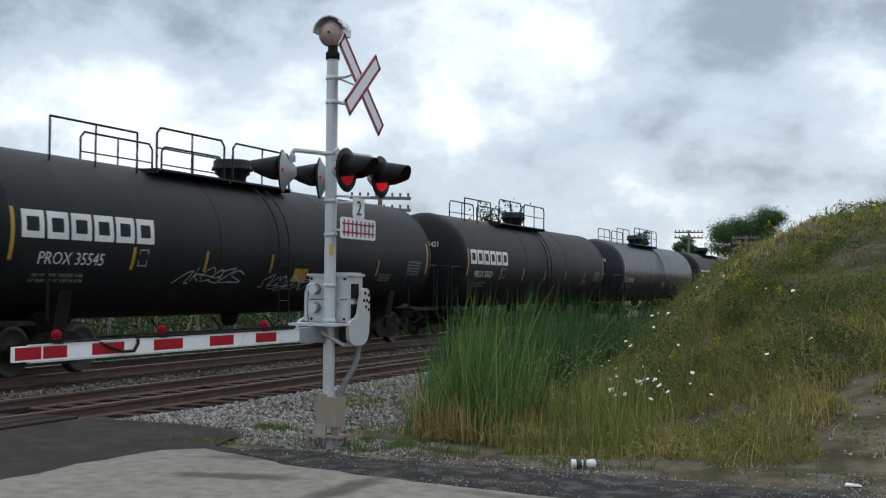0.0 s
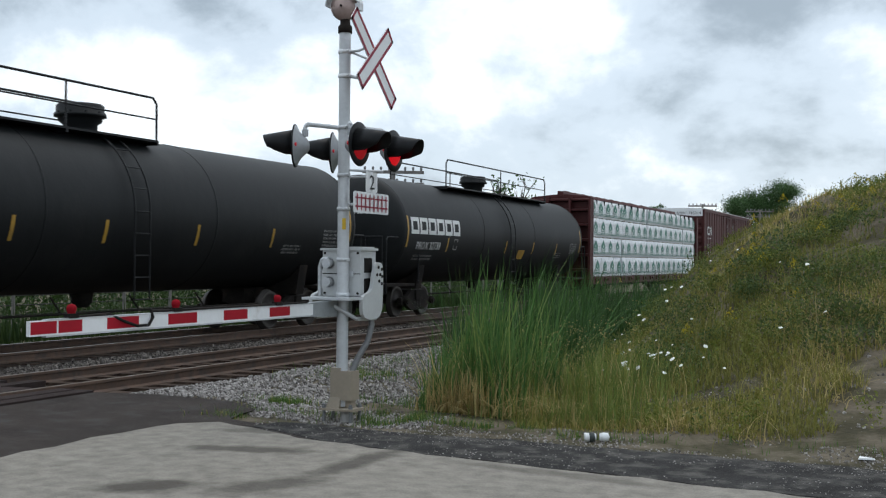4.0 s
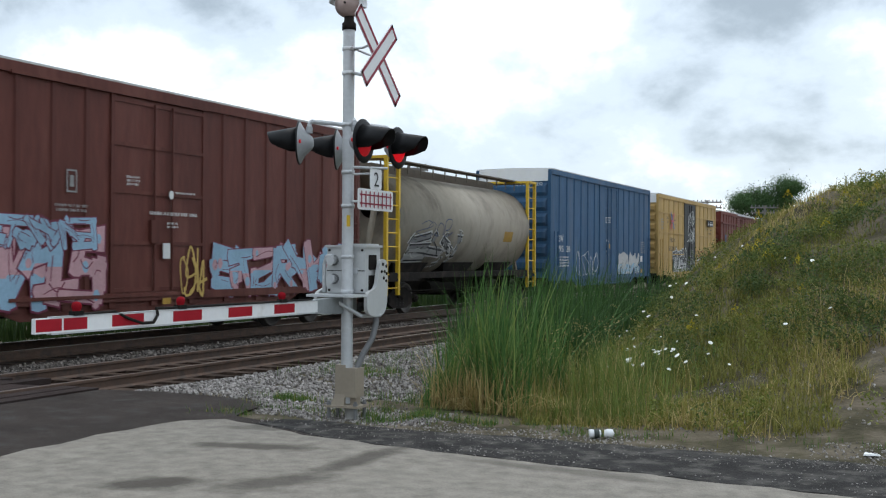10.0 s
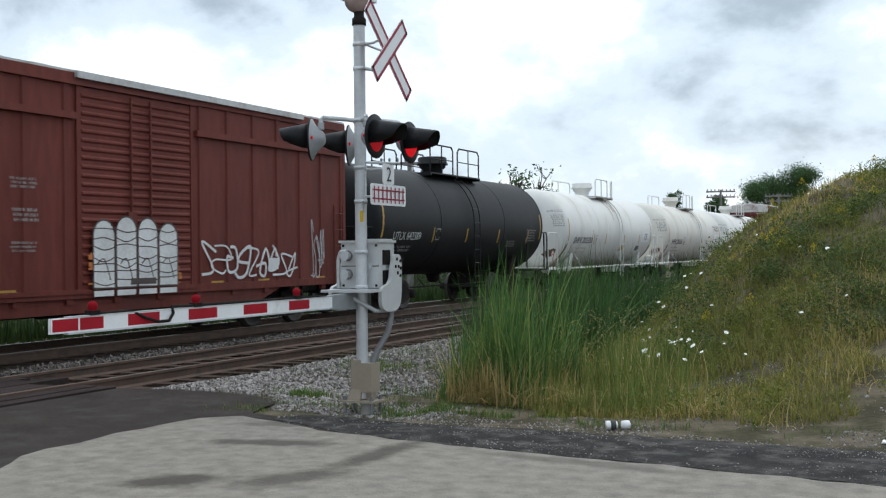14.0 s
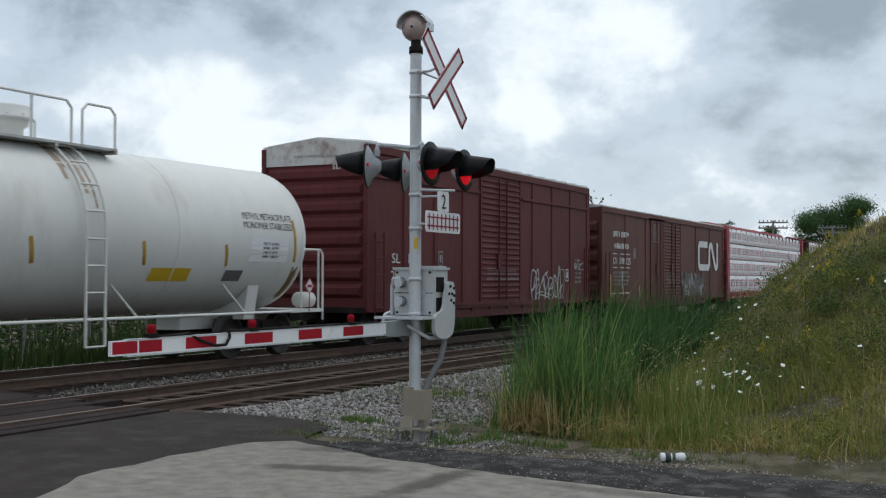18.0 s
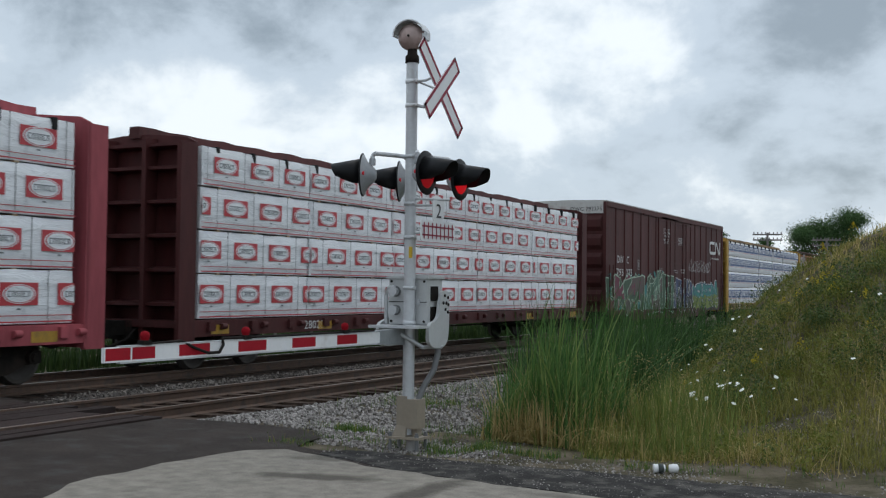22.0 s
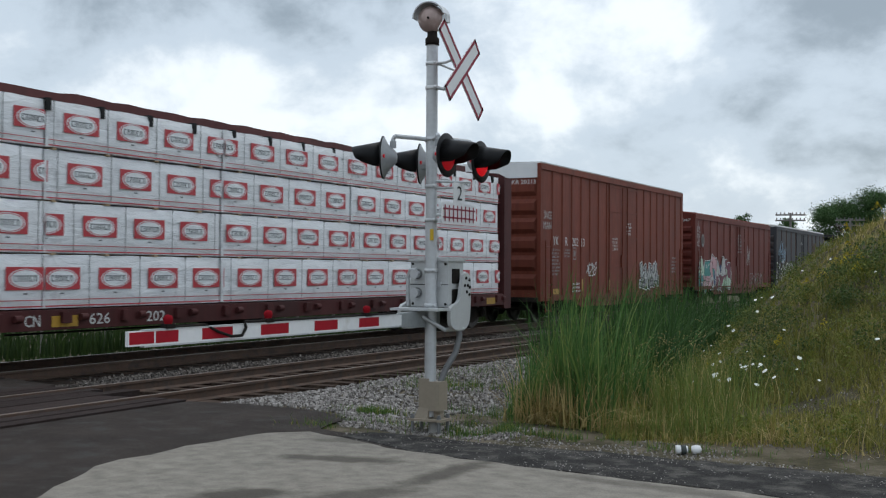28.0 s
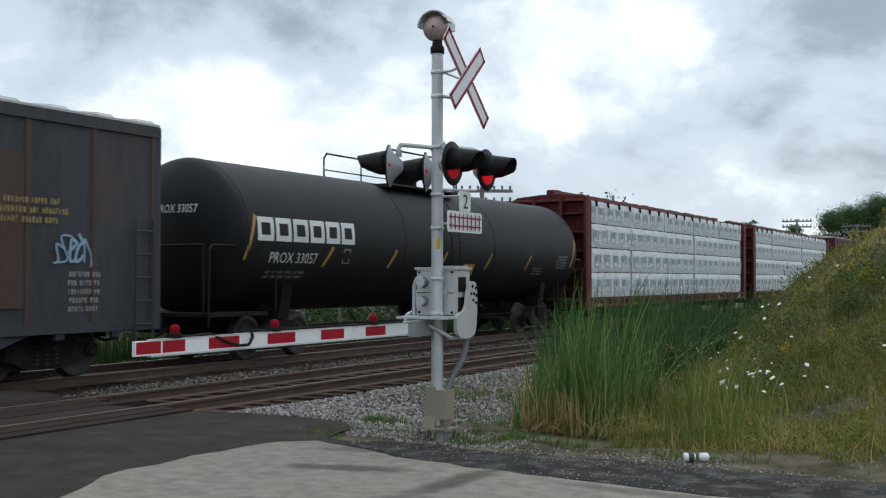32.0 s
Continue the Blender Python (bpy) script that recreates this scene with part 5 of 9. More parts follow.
def graffiti(parent, at, u0, u1, v0, v1, fills, outline, seed, letters=5, back=None, shine=None, width=0.05, fat=0.34, bubbles=True):
    """A sprayed piece: thick interlocking letter-like strokes with outlines, a halo, two tints, glints, and a cloud and bubbles behind."""
    rnd = random.Random(seed)
    names = list(dict.fromkeys(list(fills) + [outline] + [c for c in (back, shine) if c]))
    g = Geo()
    W, H = (u1 - u0) / letters, v1 - v0

    def disc(x, y, rx, ry, w, n=12):
        g.add([at(x + rx * math.cos(6.2832 * k / n) * rnd.uniform(0.88, 1.1), y + ry * math.sin(6.2832 * k / n) * rnd.uniform(0.88, 1.1), w) for k in range(n)], [tuple(range(n))])

    if back:
        g.slot = names.index(back)
        steps = 40
        top = [v1 - H * (0.10 + 0.16 * (0.5 + 0.5 * math.sin(k * 0.9 + seed)) + 0.08 * rnd.random()) for k in range(steps + 1)]
        low = [v0 + H * 0.12 * rnd.random() for _ in range(steps + 1)]
        us = [u0 - 0.12 + (u1 - u0 + 0.24) * k / steps for k in range(steps + 1)]
        g.add([at(u, v, 0.003) for u, v in zip(us, low)] + [at(u, v, 0.003) for u, v in zip(us, top)], [(k, k + 1, steps + k + 2, steps + k + 1) for k in range(steps)])
        for _ in range(int(3 * (u1 - u0)) if bubbles else 0):
            rr = rnd.uniform(0.05, 0.17)
            disc(rnd.uniform(u0, u1), v1 - H * rnd.uniform(-0.08, 0.14), rr, rr * 0.8, 0.0032 + 0.0004 * rnd.random())
    halo, ink = [], []
    order = []
    while len(order) < letters:
        pick = rnd.sample(range(len(LETTERS)), len(LETTERS))
        order += pick
    for i in range(letters):
        cx, cy = u0 + W * (i + 0.5), v0 + H * (0.5 + rnd.uniform(-0.03, 0.03))
        tilt, wide, tall = rnd.uniform(-0.3, 0.45), rnd.uniform(1.15, 1.45) * W * rnd.choice((-1, 1)), rnd.uniform(0.74, 0.86) * H * rnd.choice((-1, 1, 1))
        base = fat * min(W, 0.8 * H)
        split = v0 + H * rnd.uniform(0.42, 0.56)
        # the strokes of one shape, and a hooked arm that laces it to its neighbour
        hook = [(0.2, rnd.uniform(-0.3, 0.3)), (rnd.uniform(0.5, 0.8), rnd.uniform(-0.2, 0.45)), (rnd.uniform(0.4, 0.75), rnd.uniform(-0.5, 0.5))]
        for line in LETTERS[order[i]] + [hook]:
            pts = [(min(max(cx + (x + tilt * y) * wide + rnd.uniform(-.13, .13) * W, u0), u1), min(max(cy + y * tall + rnd.uniform(-.08, .08) * H, v0 + 0.5 * base), v1 - 0.3 * base)) for x, y in line]
            for p, q in zip(pts, pts[1:]):
                dx, dy = q[0] - p[0], q[1] - p[1]
                d = math.hypot(dx, dy) or 1.0
                dx, dy = dx / d, dy / d
                wa, wb, ea, eb = base * rnd.uniform(0.45, 1.35), base * rnd.uniform(0.45, 1.35), base * rnd.uniform(0.2, 0.6), base * rnd.uniform(0.2, 0.6)

                def bar(grow):
                    a, b = wa / 2 + grow, wb / 2 + grow
                    s, e = (p[0] - dx * (ea + grow), p[1] - dy * (ea + grow)), (q[0] + dx * (eb + grow), q[1] + dy * (eb + grow))
                    c = 0.3 * base
                    return [(s[0] - dy * a + dx * c * 0.3, s[1] + dx * a + dy * c * 0.3), (s[0] + dy * a, s[1] - dx * a), (e[0] + dy * b * 0.8, e[1] - dx * b * 0.8), (e[0] + dx * c * 0.4, e[1] + dy * c * 0.4), (e[0] - dy * b, e[1] + dx * b)]
                halo.append(bar(width * 1.9))
                ink.append((i, bar(width), bar(0.0), split, p, q, (dx, dy)))
    w = 0.0042
    if shine:
        g.slot = names.index(shine)
        for poly in halo:
            w += 0.00012
            g.add([at(u, v, w) for u, v in poly], [tuple(range(len(poly)))])
    if not g.f:
        g.slot = names.index(outline)
        quad_on(g, at, u0, u0 + 0.02, v0, v0 + 0.12, 0.003)
    whole = part("graffiti", g, [SPRAY[c] for c in names], parent, "sprayed graffiti")
    for i in range(letters):
        g = Geo()
        mine = [row for row in ink if row[0] == i]
        g.slot = names.index(outline)
        for row in mine:
            w += 0.00012
            g.add([at(u, v, w) for u, v in row[1]], [tuple(range(len(row[1])))])
        for k, (_, _, poly, split, p, q, d) in enumerate(mine):
            w += 0.00012
            turn = i if len(fills) > 2 else 0
            for above, tint in ((True, fills[turn % len(fills)]), (False, fills[(turn + 1) % len(fills)])):
                piece = cut_at(poly, split + 0.06 * (k % 3 - 1), above)
                if len(piece) > 2:
                    g.slot = names.index(tint)
                    g.add([at(u, v, w) for u, v in piece], [tuple(range(len(piece)))])
            # a glint along one side, a fade blot, and cracks in the outline's colour
            for side in (-1, 1):
                if rnd.random() < 0.45:
                    continue
                g.slot = names.index(outline if side < 0 else shine or outline)
                o = side * rnd.uniform(0.12, 0.34) * fat * min(W, 0.8 * H)
                a, b, bow = rnd.uniform(0.0, 0.3), rnd.uniform(0.6, 1.0), rnd.uniform(-0.5, 1.3)
                ribbon(g, at, curvy([(p[0] + (q[0] - p[0]) * t - d[1] * o * m, p[1] + (q[1] - p[1]) * t + d[0] * o * m) for t, m in ((a, 1), ((a + b) / 2, bow), (b, 1))], 4), width * rnd.uniform(0.35, 0.8), w + 0.001)
            if len(fills) > 2 and rnd.random() < 0.6:
                g.slot = names.index(fills[(i + 2) % len(fills)])
                rr = rnd.uniform(0.06, 0.11) * H
                t = rnd.random()
                disc(p[0] + (q[0] - p[0]) * t, p[1] + (q[1] - p[1]) * t, rr * 0.8, rr, w + 0.0008)
        w += 0.0004
        # drips
        g.slot = names.index(outline)
        for _ in range(2):
            u, v = u0 + W * (i + rnd.random()), v0 + 0.06 * H
            quad_on(g, at, u, u + 0.014, max(v - rnd.uniform(0.05, 0.14), v0 - 0.05), v + 0.1, 0.0036)
        tagged(part("sprayed_shape", g, [SPRAY[c] for c in names], whole), kind="stuff")
    return tagged(whole, "sprayed graffiti", kind="stuff")


STROKES = [
    [(0.4, 0.9), (-0.1, 1.0), (-0.4, 0.7), (0.2, 0.45), (0.3, 0.15), (-0.2, 0.0), (-0.5, 0.15)],
    [(-0.4, 0.0), (-0.35, 0.9), (0.1, 0.95), (0.3, 0.5), (0.35, 0.0), (0.55, 0.1)],
    [(-0.4, 0.5), (0.3, 0.6), (0.2, 0.95), (-0.3, 0.8), (-0.35, 0.2), (0.1, 0.0), (0.5, 0.25)],
    [(-0.5, 0.9), (0.4, 0.95), (-0.3, 0.1), (0.5, 0.05)],
    [(-0.1, 1.0), (-0.2, 0.0), (-0.15, 0.5), (0.4, 0.85), (0.0, 0.45), (0.5, 0.0)],
    [(0.1, 0.9), (-0.4, 0.6), (-0.3, 0.1), (0.2, 0.05), (0.4, 0.5), (0.0, 0.85), (-0.2, 0.6)],
    [(-0.5, 0.3), (0.0, 1.05), (0.2, 0.2), (-0.2, -0.05), (-0.3, 0.3), (0.6, 0.4)],
]


def dome_piece(parent, at, u0, u1, v0, v1):
    """Four pale columns with rounded heads in grey outline, orange at the edges."""
    rnd = random.Random(5)
    g = Geo()
    W, H = (u1 - u0) / 4, v1 - v0
    g.slot = 2
    for u in (u0 - 0.1, u1 - 0.08):
        for _ in range(9):
            v = v0 + H * rnd.uniform(0.1, 0.5)
            quad_on(g, at, u + rnd.uniform(0.0, 0.06), u + rnd.uniform(0.1, 0.2), v, v + rnd.uniform(0.02, 0.07), 0.004 + 0.0001 * rnd.random())
    for i in range(4):
        a, b, hi = u0 + W * i + 0.02, u0 + W * (i + 1) - 0.02, v1 - H * (0.05, 0.0, 0.01, 0.07)[i]
        r = (b - a) / 2
        head = [((a + b) / 2 + r * math.cos(k * 0.3142), hi - r + r * math.sin(k * 0.3142)) for k in range(11)]
        edge = [(a, v0 + 0.1 * H), (b, v0 + 0.1 * H)] + head
        lift = 0.006 + 0.0006 * i
        g.slot = 0
        g.add([at(u, v, lift) for u, v in edge], [tuple(range(len(edge)))])
        g.slot = 1
        ribbon(g, at, edge + [edge[0]], 0.035, lift + 0.003)
        for v in (0.84, 0.72, 0.62, 0.5, 0.4, 0.3, 0.2):
            y = v0 + v * H + rnd.uniform(-0.03, 0.03)
            ribbon(g, at, curvy([(a, y), ((a + b) / 2, y - rnd.uniform(-0.04, 0.08)), (b, y + rnd.uniform(-0.04, 0.04))], 4), 0.02, lift + 0.0034)
        ribbon(g, at, curvy([(a + 0.1, v0 + 0.4 * H), ((a + b) / 2, v0 + 0.46 * H), (b - 0.12, v0 + 0.2 * H)], 4), 0.025, lift + 0.0036)
        g.slot = 0
        quad_on(g, at, a + 0.02, b - 0.03, v0, v0 + 0.07 * H, lift)
    g.slot = 1
    quad_on(g, at, u0 + 0.42 * (u1 - u0), u0 + 0.72 * (u1 - u0), v0 + 0.13 * H, v0 + 0.21 * H, 0.012)
    return part("graffiti", g, [SPRAY["white"], SPRAY["soot"], SPRAY["orange"]], parent, "white sprayed graffiti")


def scrawl(parent, at, u0, u1, v0, v1, colour, seed, marks=4, width=0.035):
    """A thin sprayed tag that cannot be read."""
    rnd = random.Random(seed)
    W, H = (u1 - u0) / marks, v1 - v0
    for i in range(marks):
        # one bent stroke, in the manner of a hurried letter
        form = rnd.choice(STROKES)
        k, lift, lean, flip = rnd.uniform(1.0, 1.7), rnd.uniform(-0.1, 0.1), rnd.uniform(0.0, 0.5), rnd.choice((-1, 1))
        pts = [(u0 + W * (i + 0.5 + k * (flip * x + lean * (y - 0.5)) + rnd.uniform(-0.2, 0.2)), v0 + H * min(1.1, max(-0.1, y * rnd.uniform(0.6, 1.1) + lift + rnd.uniform(-0.12, 0.12)))) for x, y in form]
        g = Geo()
        ribbon(g, at, curvy(pts, 6), width * rnd.uniform(0.5, 0.95), 0.006 + 0.001 * (i % 3))
        part("spray_stroke", g, SPRAY[colour], parent, "thin sprayed scrawl")


# ---------------------------------------------------------------- boxcars
WIDE = 1.49


def boxcar(L, eave, sill, paint_name, label, doors, ribs, roof="roof_pale", end_panel=None, corrugated=False, end_ribs=6, inset=2.1, rib_paint=None, bumps=0.06):
    """doors: rows of (from, to, kind) measured from the front end; ribs: the number of side posts."""
    car = thing("boxcar", label, "boxcar", "freight cars of the train")
    f = -L / 2
    mat, rmat = M[paint_name], M[rib_paint or paint_name]
    body = Geo().box(-WIDE, WIDE, f, -f, sill + 0.12, eave)
    part("body", body, mat, car)
    # roof: low gable with ribs, its edge standing over the side
    g = Geo()
    peak = 0.24 if eave < 4.87 else 0.10
    out = [(-1.53, eave), (1.53, eave), (1.53, eave + 0.07), (0.0, eave + peak), (-1.53, eave + 0.07)]
    g.prism(out, L + 0.04, lambda u, v, w: (u, f - 0.02 + w, v))
    n = 15
    for i in range(n + 1):
        y = f + 0.3 + (L - 0.6) * i / n
        w0, w1 = 0.0152 * L, 0.0105 * L
        up = bumps
        for sx in (1, -1):
            e, k = sx * 1.53, sx * 0.01
            g.hexa([(e, y - w0, eave + 0.05), (e, y + w0, eave + 0.05), (k, y + w0, eave + peak - 0.02), (k, y - w0, eave + peak - 0.02), (e * 0.97, y - w1, eave + up), (e * 0.97, y + w1, eave + up), (k, y + w1, eave + peak + up - 0.085), (k, y - w1, eave + peak + up - 0.085)])
    part("roof", g, M[roof], car)
    # top chord and side sill
    for nm, z0, z1, w in (("top_chord", eave - 0.16, eave + 0.03, 0.05), ("side_sill", sill, sill + 0.16, 0.045)):
        for s in (1, -1):
            g = Geo().box(*sorted((s * (WIDE - 0.02), s * (WIDE + w))), f, -f, z0, z1)
            if nm == "side_sill":
                for i in range(12):
                    y = f + 1.0 + (L - 2.0) * i / 11
                    g.box(*sorted((s * (WIDE - 0.05), s * (WIDE + 0.02))), y - 0.09, y + 0.09, sill - 0.1, sill)
            part(nm, g, mat, car)
    # deep sill plate between the trucks
    for s in (1, -1):
        g = Geo().hexa([(s * (WIDE - 0.06), f + 3.6, sill - 0.26), (s * (WIDE - 0.02), f + 3.6, sill - 0.26), (s * (WIDE - 0.02), -f - 3.6, sill - 0.26), (s * (WIDE - 0.06), -f - 3.6, sill - 0.26), (s * (WIDE - 0.06), f + 2.8, sill), (s * (WIDE - 0.02), f + 2.8, sill), (s * (WIDE - 0.02), -f - 2.8, sill), (s * (WIDE - 0.06), -f - 2.8, sill)])
        part("sill_plate", g, mat, car)
    # side posts
    def post():
        z0, z1 = sill + 0.16, eave - 0.16
        p = Geo().hexa([(-0.01, -0.085, z0), (0.034, -0.05, z0), (0.034, 0.05, z0), (-0.01, 0.085, z0), (-0.01, -0.085, z1), (0.034, -0.05, z1), (0.034, 0.05, z1), (-0.01, 0.085, z1)])
        return p.mesh("side_post", rmat)
    mesh = shared(("post", eave, sill, paint_name, rib_paint), post)
    for i in range(ribs + 1):
        u = 0.12 + (L - 0.24) * i / ribs
        if any(a - 0.12 < u < b + 0.12 for a, b, _ in doors):
            continue
        put("side_post", mesh, car, (WIDE, f + u, 0))
        put("side_post", mesh, car, (-WIDE, f + u, 0), math.pi)
    # corner posts
    for sx in (1, -1):
        for sy in (1, -1):
            put("corner_post", shared(("corner", eave, sill, paint_name), lambda: Geo().box(-0.07, 0.05, -0.07, 0.05, sill, eave + 0.02).mesh("corner_post", mat)), car, (sx * WIDE - 0.01 * sx, sy * (-f) - (0.0 if sy > 0 else 0.0), 0))
    # doors
    for a, b, kind in doors:
        for s in (1, -1):
            sheet = "door_black" if kind == "black" else paint_name
            z0, z1 = sill + 0.14, eave - 0.2
            y0, y1 = f + a, f + b
            g = Geo().box(*sorted((s * (WIDE - 0.02), s * (WIDE + 0.016))), y0, y1, z0, z1)
            door = part("door", g, M[sheet], car)
            wide_door, tall_door = round(y1 - y0, 3), round(z1 - z0, 3)
            if kind == "corrugated":
                nn = 22
                h = tall_door / nn * 0.3

                def press():
                    e, k = wide_door / 2 - 0.06, wide_door / 2 - 0.09
                    return Geo().hexa([(0, -e, -h), (0, e, -h), (0.03, k, -h * 0.3), (0.03, -k, -h * 0.3), (0, -e, h), (0, e, h), (0.03, k, h * 0.3), (0.03, -k, h * 0.3)]).mesh("corrugation", M[sheet])
                for j in range(nn):
                    z = z0 + 0.06 + (tall_door - 0.12) * (j + 0.5) / nn
                    put("corrugation", shared(("press", wide_door, tall_door, sheet), press), door, (s * (WIDE + 0.013), (y0 + y1) / 2, z), 0 if s > 0 else math.pi)
            for y in (y0, y1):
                put("door_stile", shared(("stile", tall_door, sheet), lambda: Geo().box(-0.012, 0.024, -0.05, 0.05, -0.02, tall_door + 0.03).mesh("door_stile", M[sheet])), door, (s * (WIDE + 0.016), y, z0), 0 if s > 0 else math.pi)
            if kind != "corrugated":
                for k in (0.02, 0.26, 0.52, 0.76, 0.98):
                    put("door_rail", shared(("doorrail", wide_door, sheet), lambda: Geo().box(-0.012, 0.022, 0.05 - wide_door / 2, wide_door / 2 - 0.05, -0.035, 0.035).mesh("door_rail", M[sheet])), door, (s * (WIDE + 0.016), (y0 + y1) / 2, z0 + tall_door * k), 0 if s > 0 else math.pi)
            ym = (y0 * 0.58 + y1 * 0.42)
            for y in (ym, ym + 0.55):
                put("lock_bar", shared(("lockbar", tall_door, sheet), lambda: Geo().tube((0, 0, 0.05), (0, 0, tall_door - 0.05), 0.022, n=8).mesh("lock_bar", M[sheet])), door, (s * (WIDE + 0.062), y, z0))
            put("lock_case", shared(("lockcase", sheet), lambda: Geo().box(-0.03, 0.03, -0.12, 0.12, 0.95, 1.4).mesh("lock_case", M[sheet])), door, (s * (WIDE + 0.06), ym, z0))
            for z in (z0 - 0.03, z1 + 0.05):
                g = Geo().box(*sorted((s * (WIDE + 0.005), s * (WIDE + 0.07))), max(f, y0 - (b - a) * (0.9 if kind != "black" else 0.1)), y1 + 0.1, z - 0.03, z + 0.03)
                part("door_track", g, mat, car)
    # ends: horizontal corrugations
    for sy in (-1, 1):
        for j in range(end_ribs):
            z = sill + 0.3 + (eave - sill - 0.75) * (j + 0.5) / end_ribs
            def rib():
                h = (eave - sill - 0.75) / end_ribs * 0.42
                return Geo().hexa([(-1.36, 0.0, -h), (1.36, 0.0, -h), (1.3, -0.075, -h * 0.45), (-1.3, -0.075, -h * 0.45), (-1.36, 0.0, h), (1.36, 0.0, h), (1.3, -0.075, h * 0.45), (-1.3, -0.075, h * 0.45)]).mesh("end_rib", mat)
            put("end_rib", shared(("endrib", eave, sill, end_ribs, paint_name), rib), car, (0, sy * (-f), z), 0 if sy < 0 else math.pi)
    if end_panel:
        g = Geo().prism([(-1.5, eave - 0.42), (1.5, eave - 0.42), (1.5, eave + 0.06), (0, eave + peak - 0.02), (-1.5, eave + 0.06)], 0.03, lambda u, v, w: (u, f - 0.005 - w, v))
        part("end_panel", g, M[end_panel], car)
    # ladders at the corners, brake wheel
    g = Geo()
    ladder_geo(g, WIDE + 0.1, f + 0.2, f + 0.62, sill - 0.35, sill + 1.9)
    part("ladder", g, mat, car)
    g = Geo()
    ladder_geo(g, WIDE + 0.1, -f - 0.62, -f - 0.2, sill - 0.35, sill + 1.9)
    part("ladder", g, mat, car)
    g = Geo().lathe((-0.75, f - 0.2, sill + 2.0), (0, 1, 0), [(-0.02, 0.25), (0.0, 0.275), (0.02, 0.25)], 16)
    g.tube((-0.75, f - 0.2, sill + 2.0), (-0.75, f - 0.05, sill + 2.0), 0.03)
    part("brake_wheel", g, M["under"], car)
    for y in (f - 0.16, -f):
        part("end_sill", Geo().box(-1.45, 1.45, y, y + 0.16, sill - 0.02, sill + 0.12), M["under"], car)
    running_gear(car, L, inset)
    return car, flat_side(WIDE + 0.034), f


M["door_black"] = paint("black_door_paint", (0.016, 0.017, 0.018), 0.6, 0, 0.2, 3, grime=(0.035, 0.033, 0.03), grime_at=0.64, streak=0.6)


def mark_logo(parent, at, u0, u1, v0, v1, kind, mat):
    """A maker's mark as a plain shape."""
    g = Geo()
    if kind == "worm":
        W, H = u1 - u0, v1 - v0
        t = 0.215 * H
        h, rr = t / 2, 0.2 * H

        def bend(cx, cy, rad, a0, a1):
            return [(cx + rad * math.cos(radians(a0 + (a1 - a0) * k / 8)), cy + rad * math.sin(radians(a0 + (a1 - a0) * k / 8))) for k in range(9)]

        m = u0 + 0.55 * W
        line = [(u0 + 0.46 * W, v1 - h)] + bend(u0 + h + rr, v1 - h - rr, rr, 90, 180) + bend(u0 + h + rr, v0 + h + rr, rr, 180, 270)
        line += bend(m - rr, v0 + h + rr, rr, 270, 360) + bend(m + rr * 1.1, v1 - h - rr, rr, 180, 30)
        line += bend(u1 - h - rr, v0 + h + rr, rr, 215, 360) + [(u1 - h, v1)]
        ribbon(g, at, line, t, 0.006)
    elif kind == "blocks":
        # a row of plain open squares
        n, H = 6, v1 - v0
        W = (u1 - u0) / n
        for i in range(n):
            a, b = u0 + W * (i + 0.06), u0 + W * (i + 0.94)
            t = H * 0.24
            quad_on(g, at, a, b, v1 - t, v1, cuts=2)
            quad_on(g, at, a, b, v0, v0 + t, cuts=2)
            quad_on(g, at, a, a + t, v0 + t, v1 - t, cuts=2)
            quad_on(g, at, b - t, b, v0 + t, v1 - t, cuts=2)
    elif kind == "slant":
        quad_on(g, at, u0, u1, v0, v1)
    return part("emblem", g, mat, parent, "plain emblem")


# ---------------------------------------------------------------- tank cars
def tank_profile(L, R, head=0.62):
    rows = []
    for i in range(17):
        a = math.pi / 2 * i / 16
        rows.append((-L / 2 + head * (1 - math.cos(a)), max(R * math.sin(a), 0.001)))
    rows += [(-L / 2 + head + 0.01, R), (0, R), (L / 2 - head - 0.01, R)]
    return rows + [(-y, r) for y, r in reversed(rows[:17])]


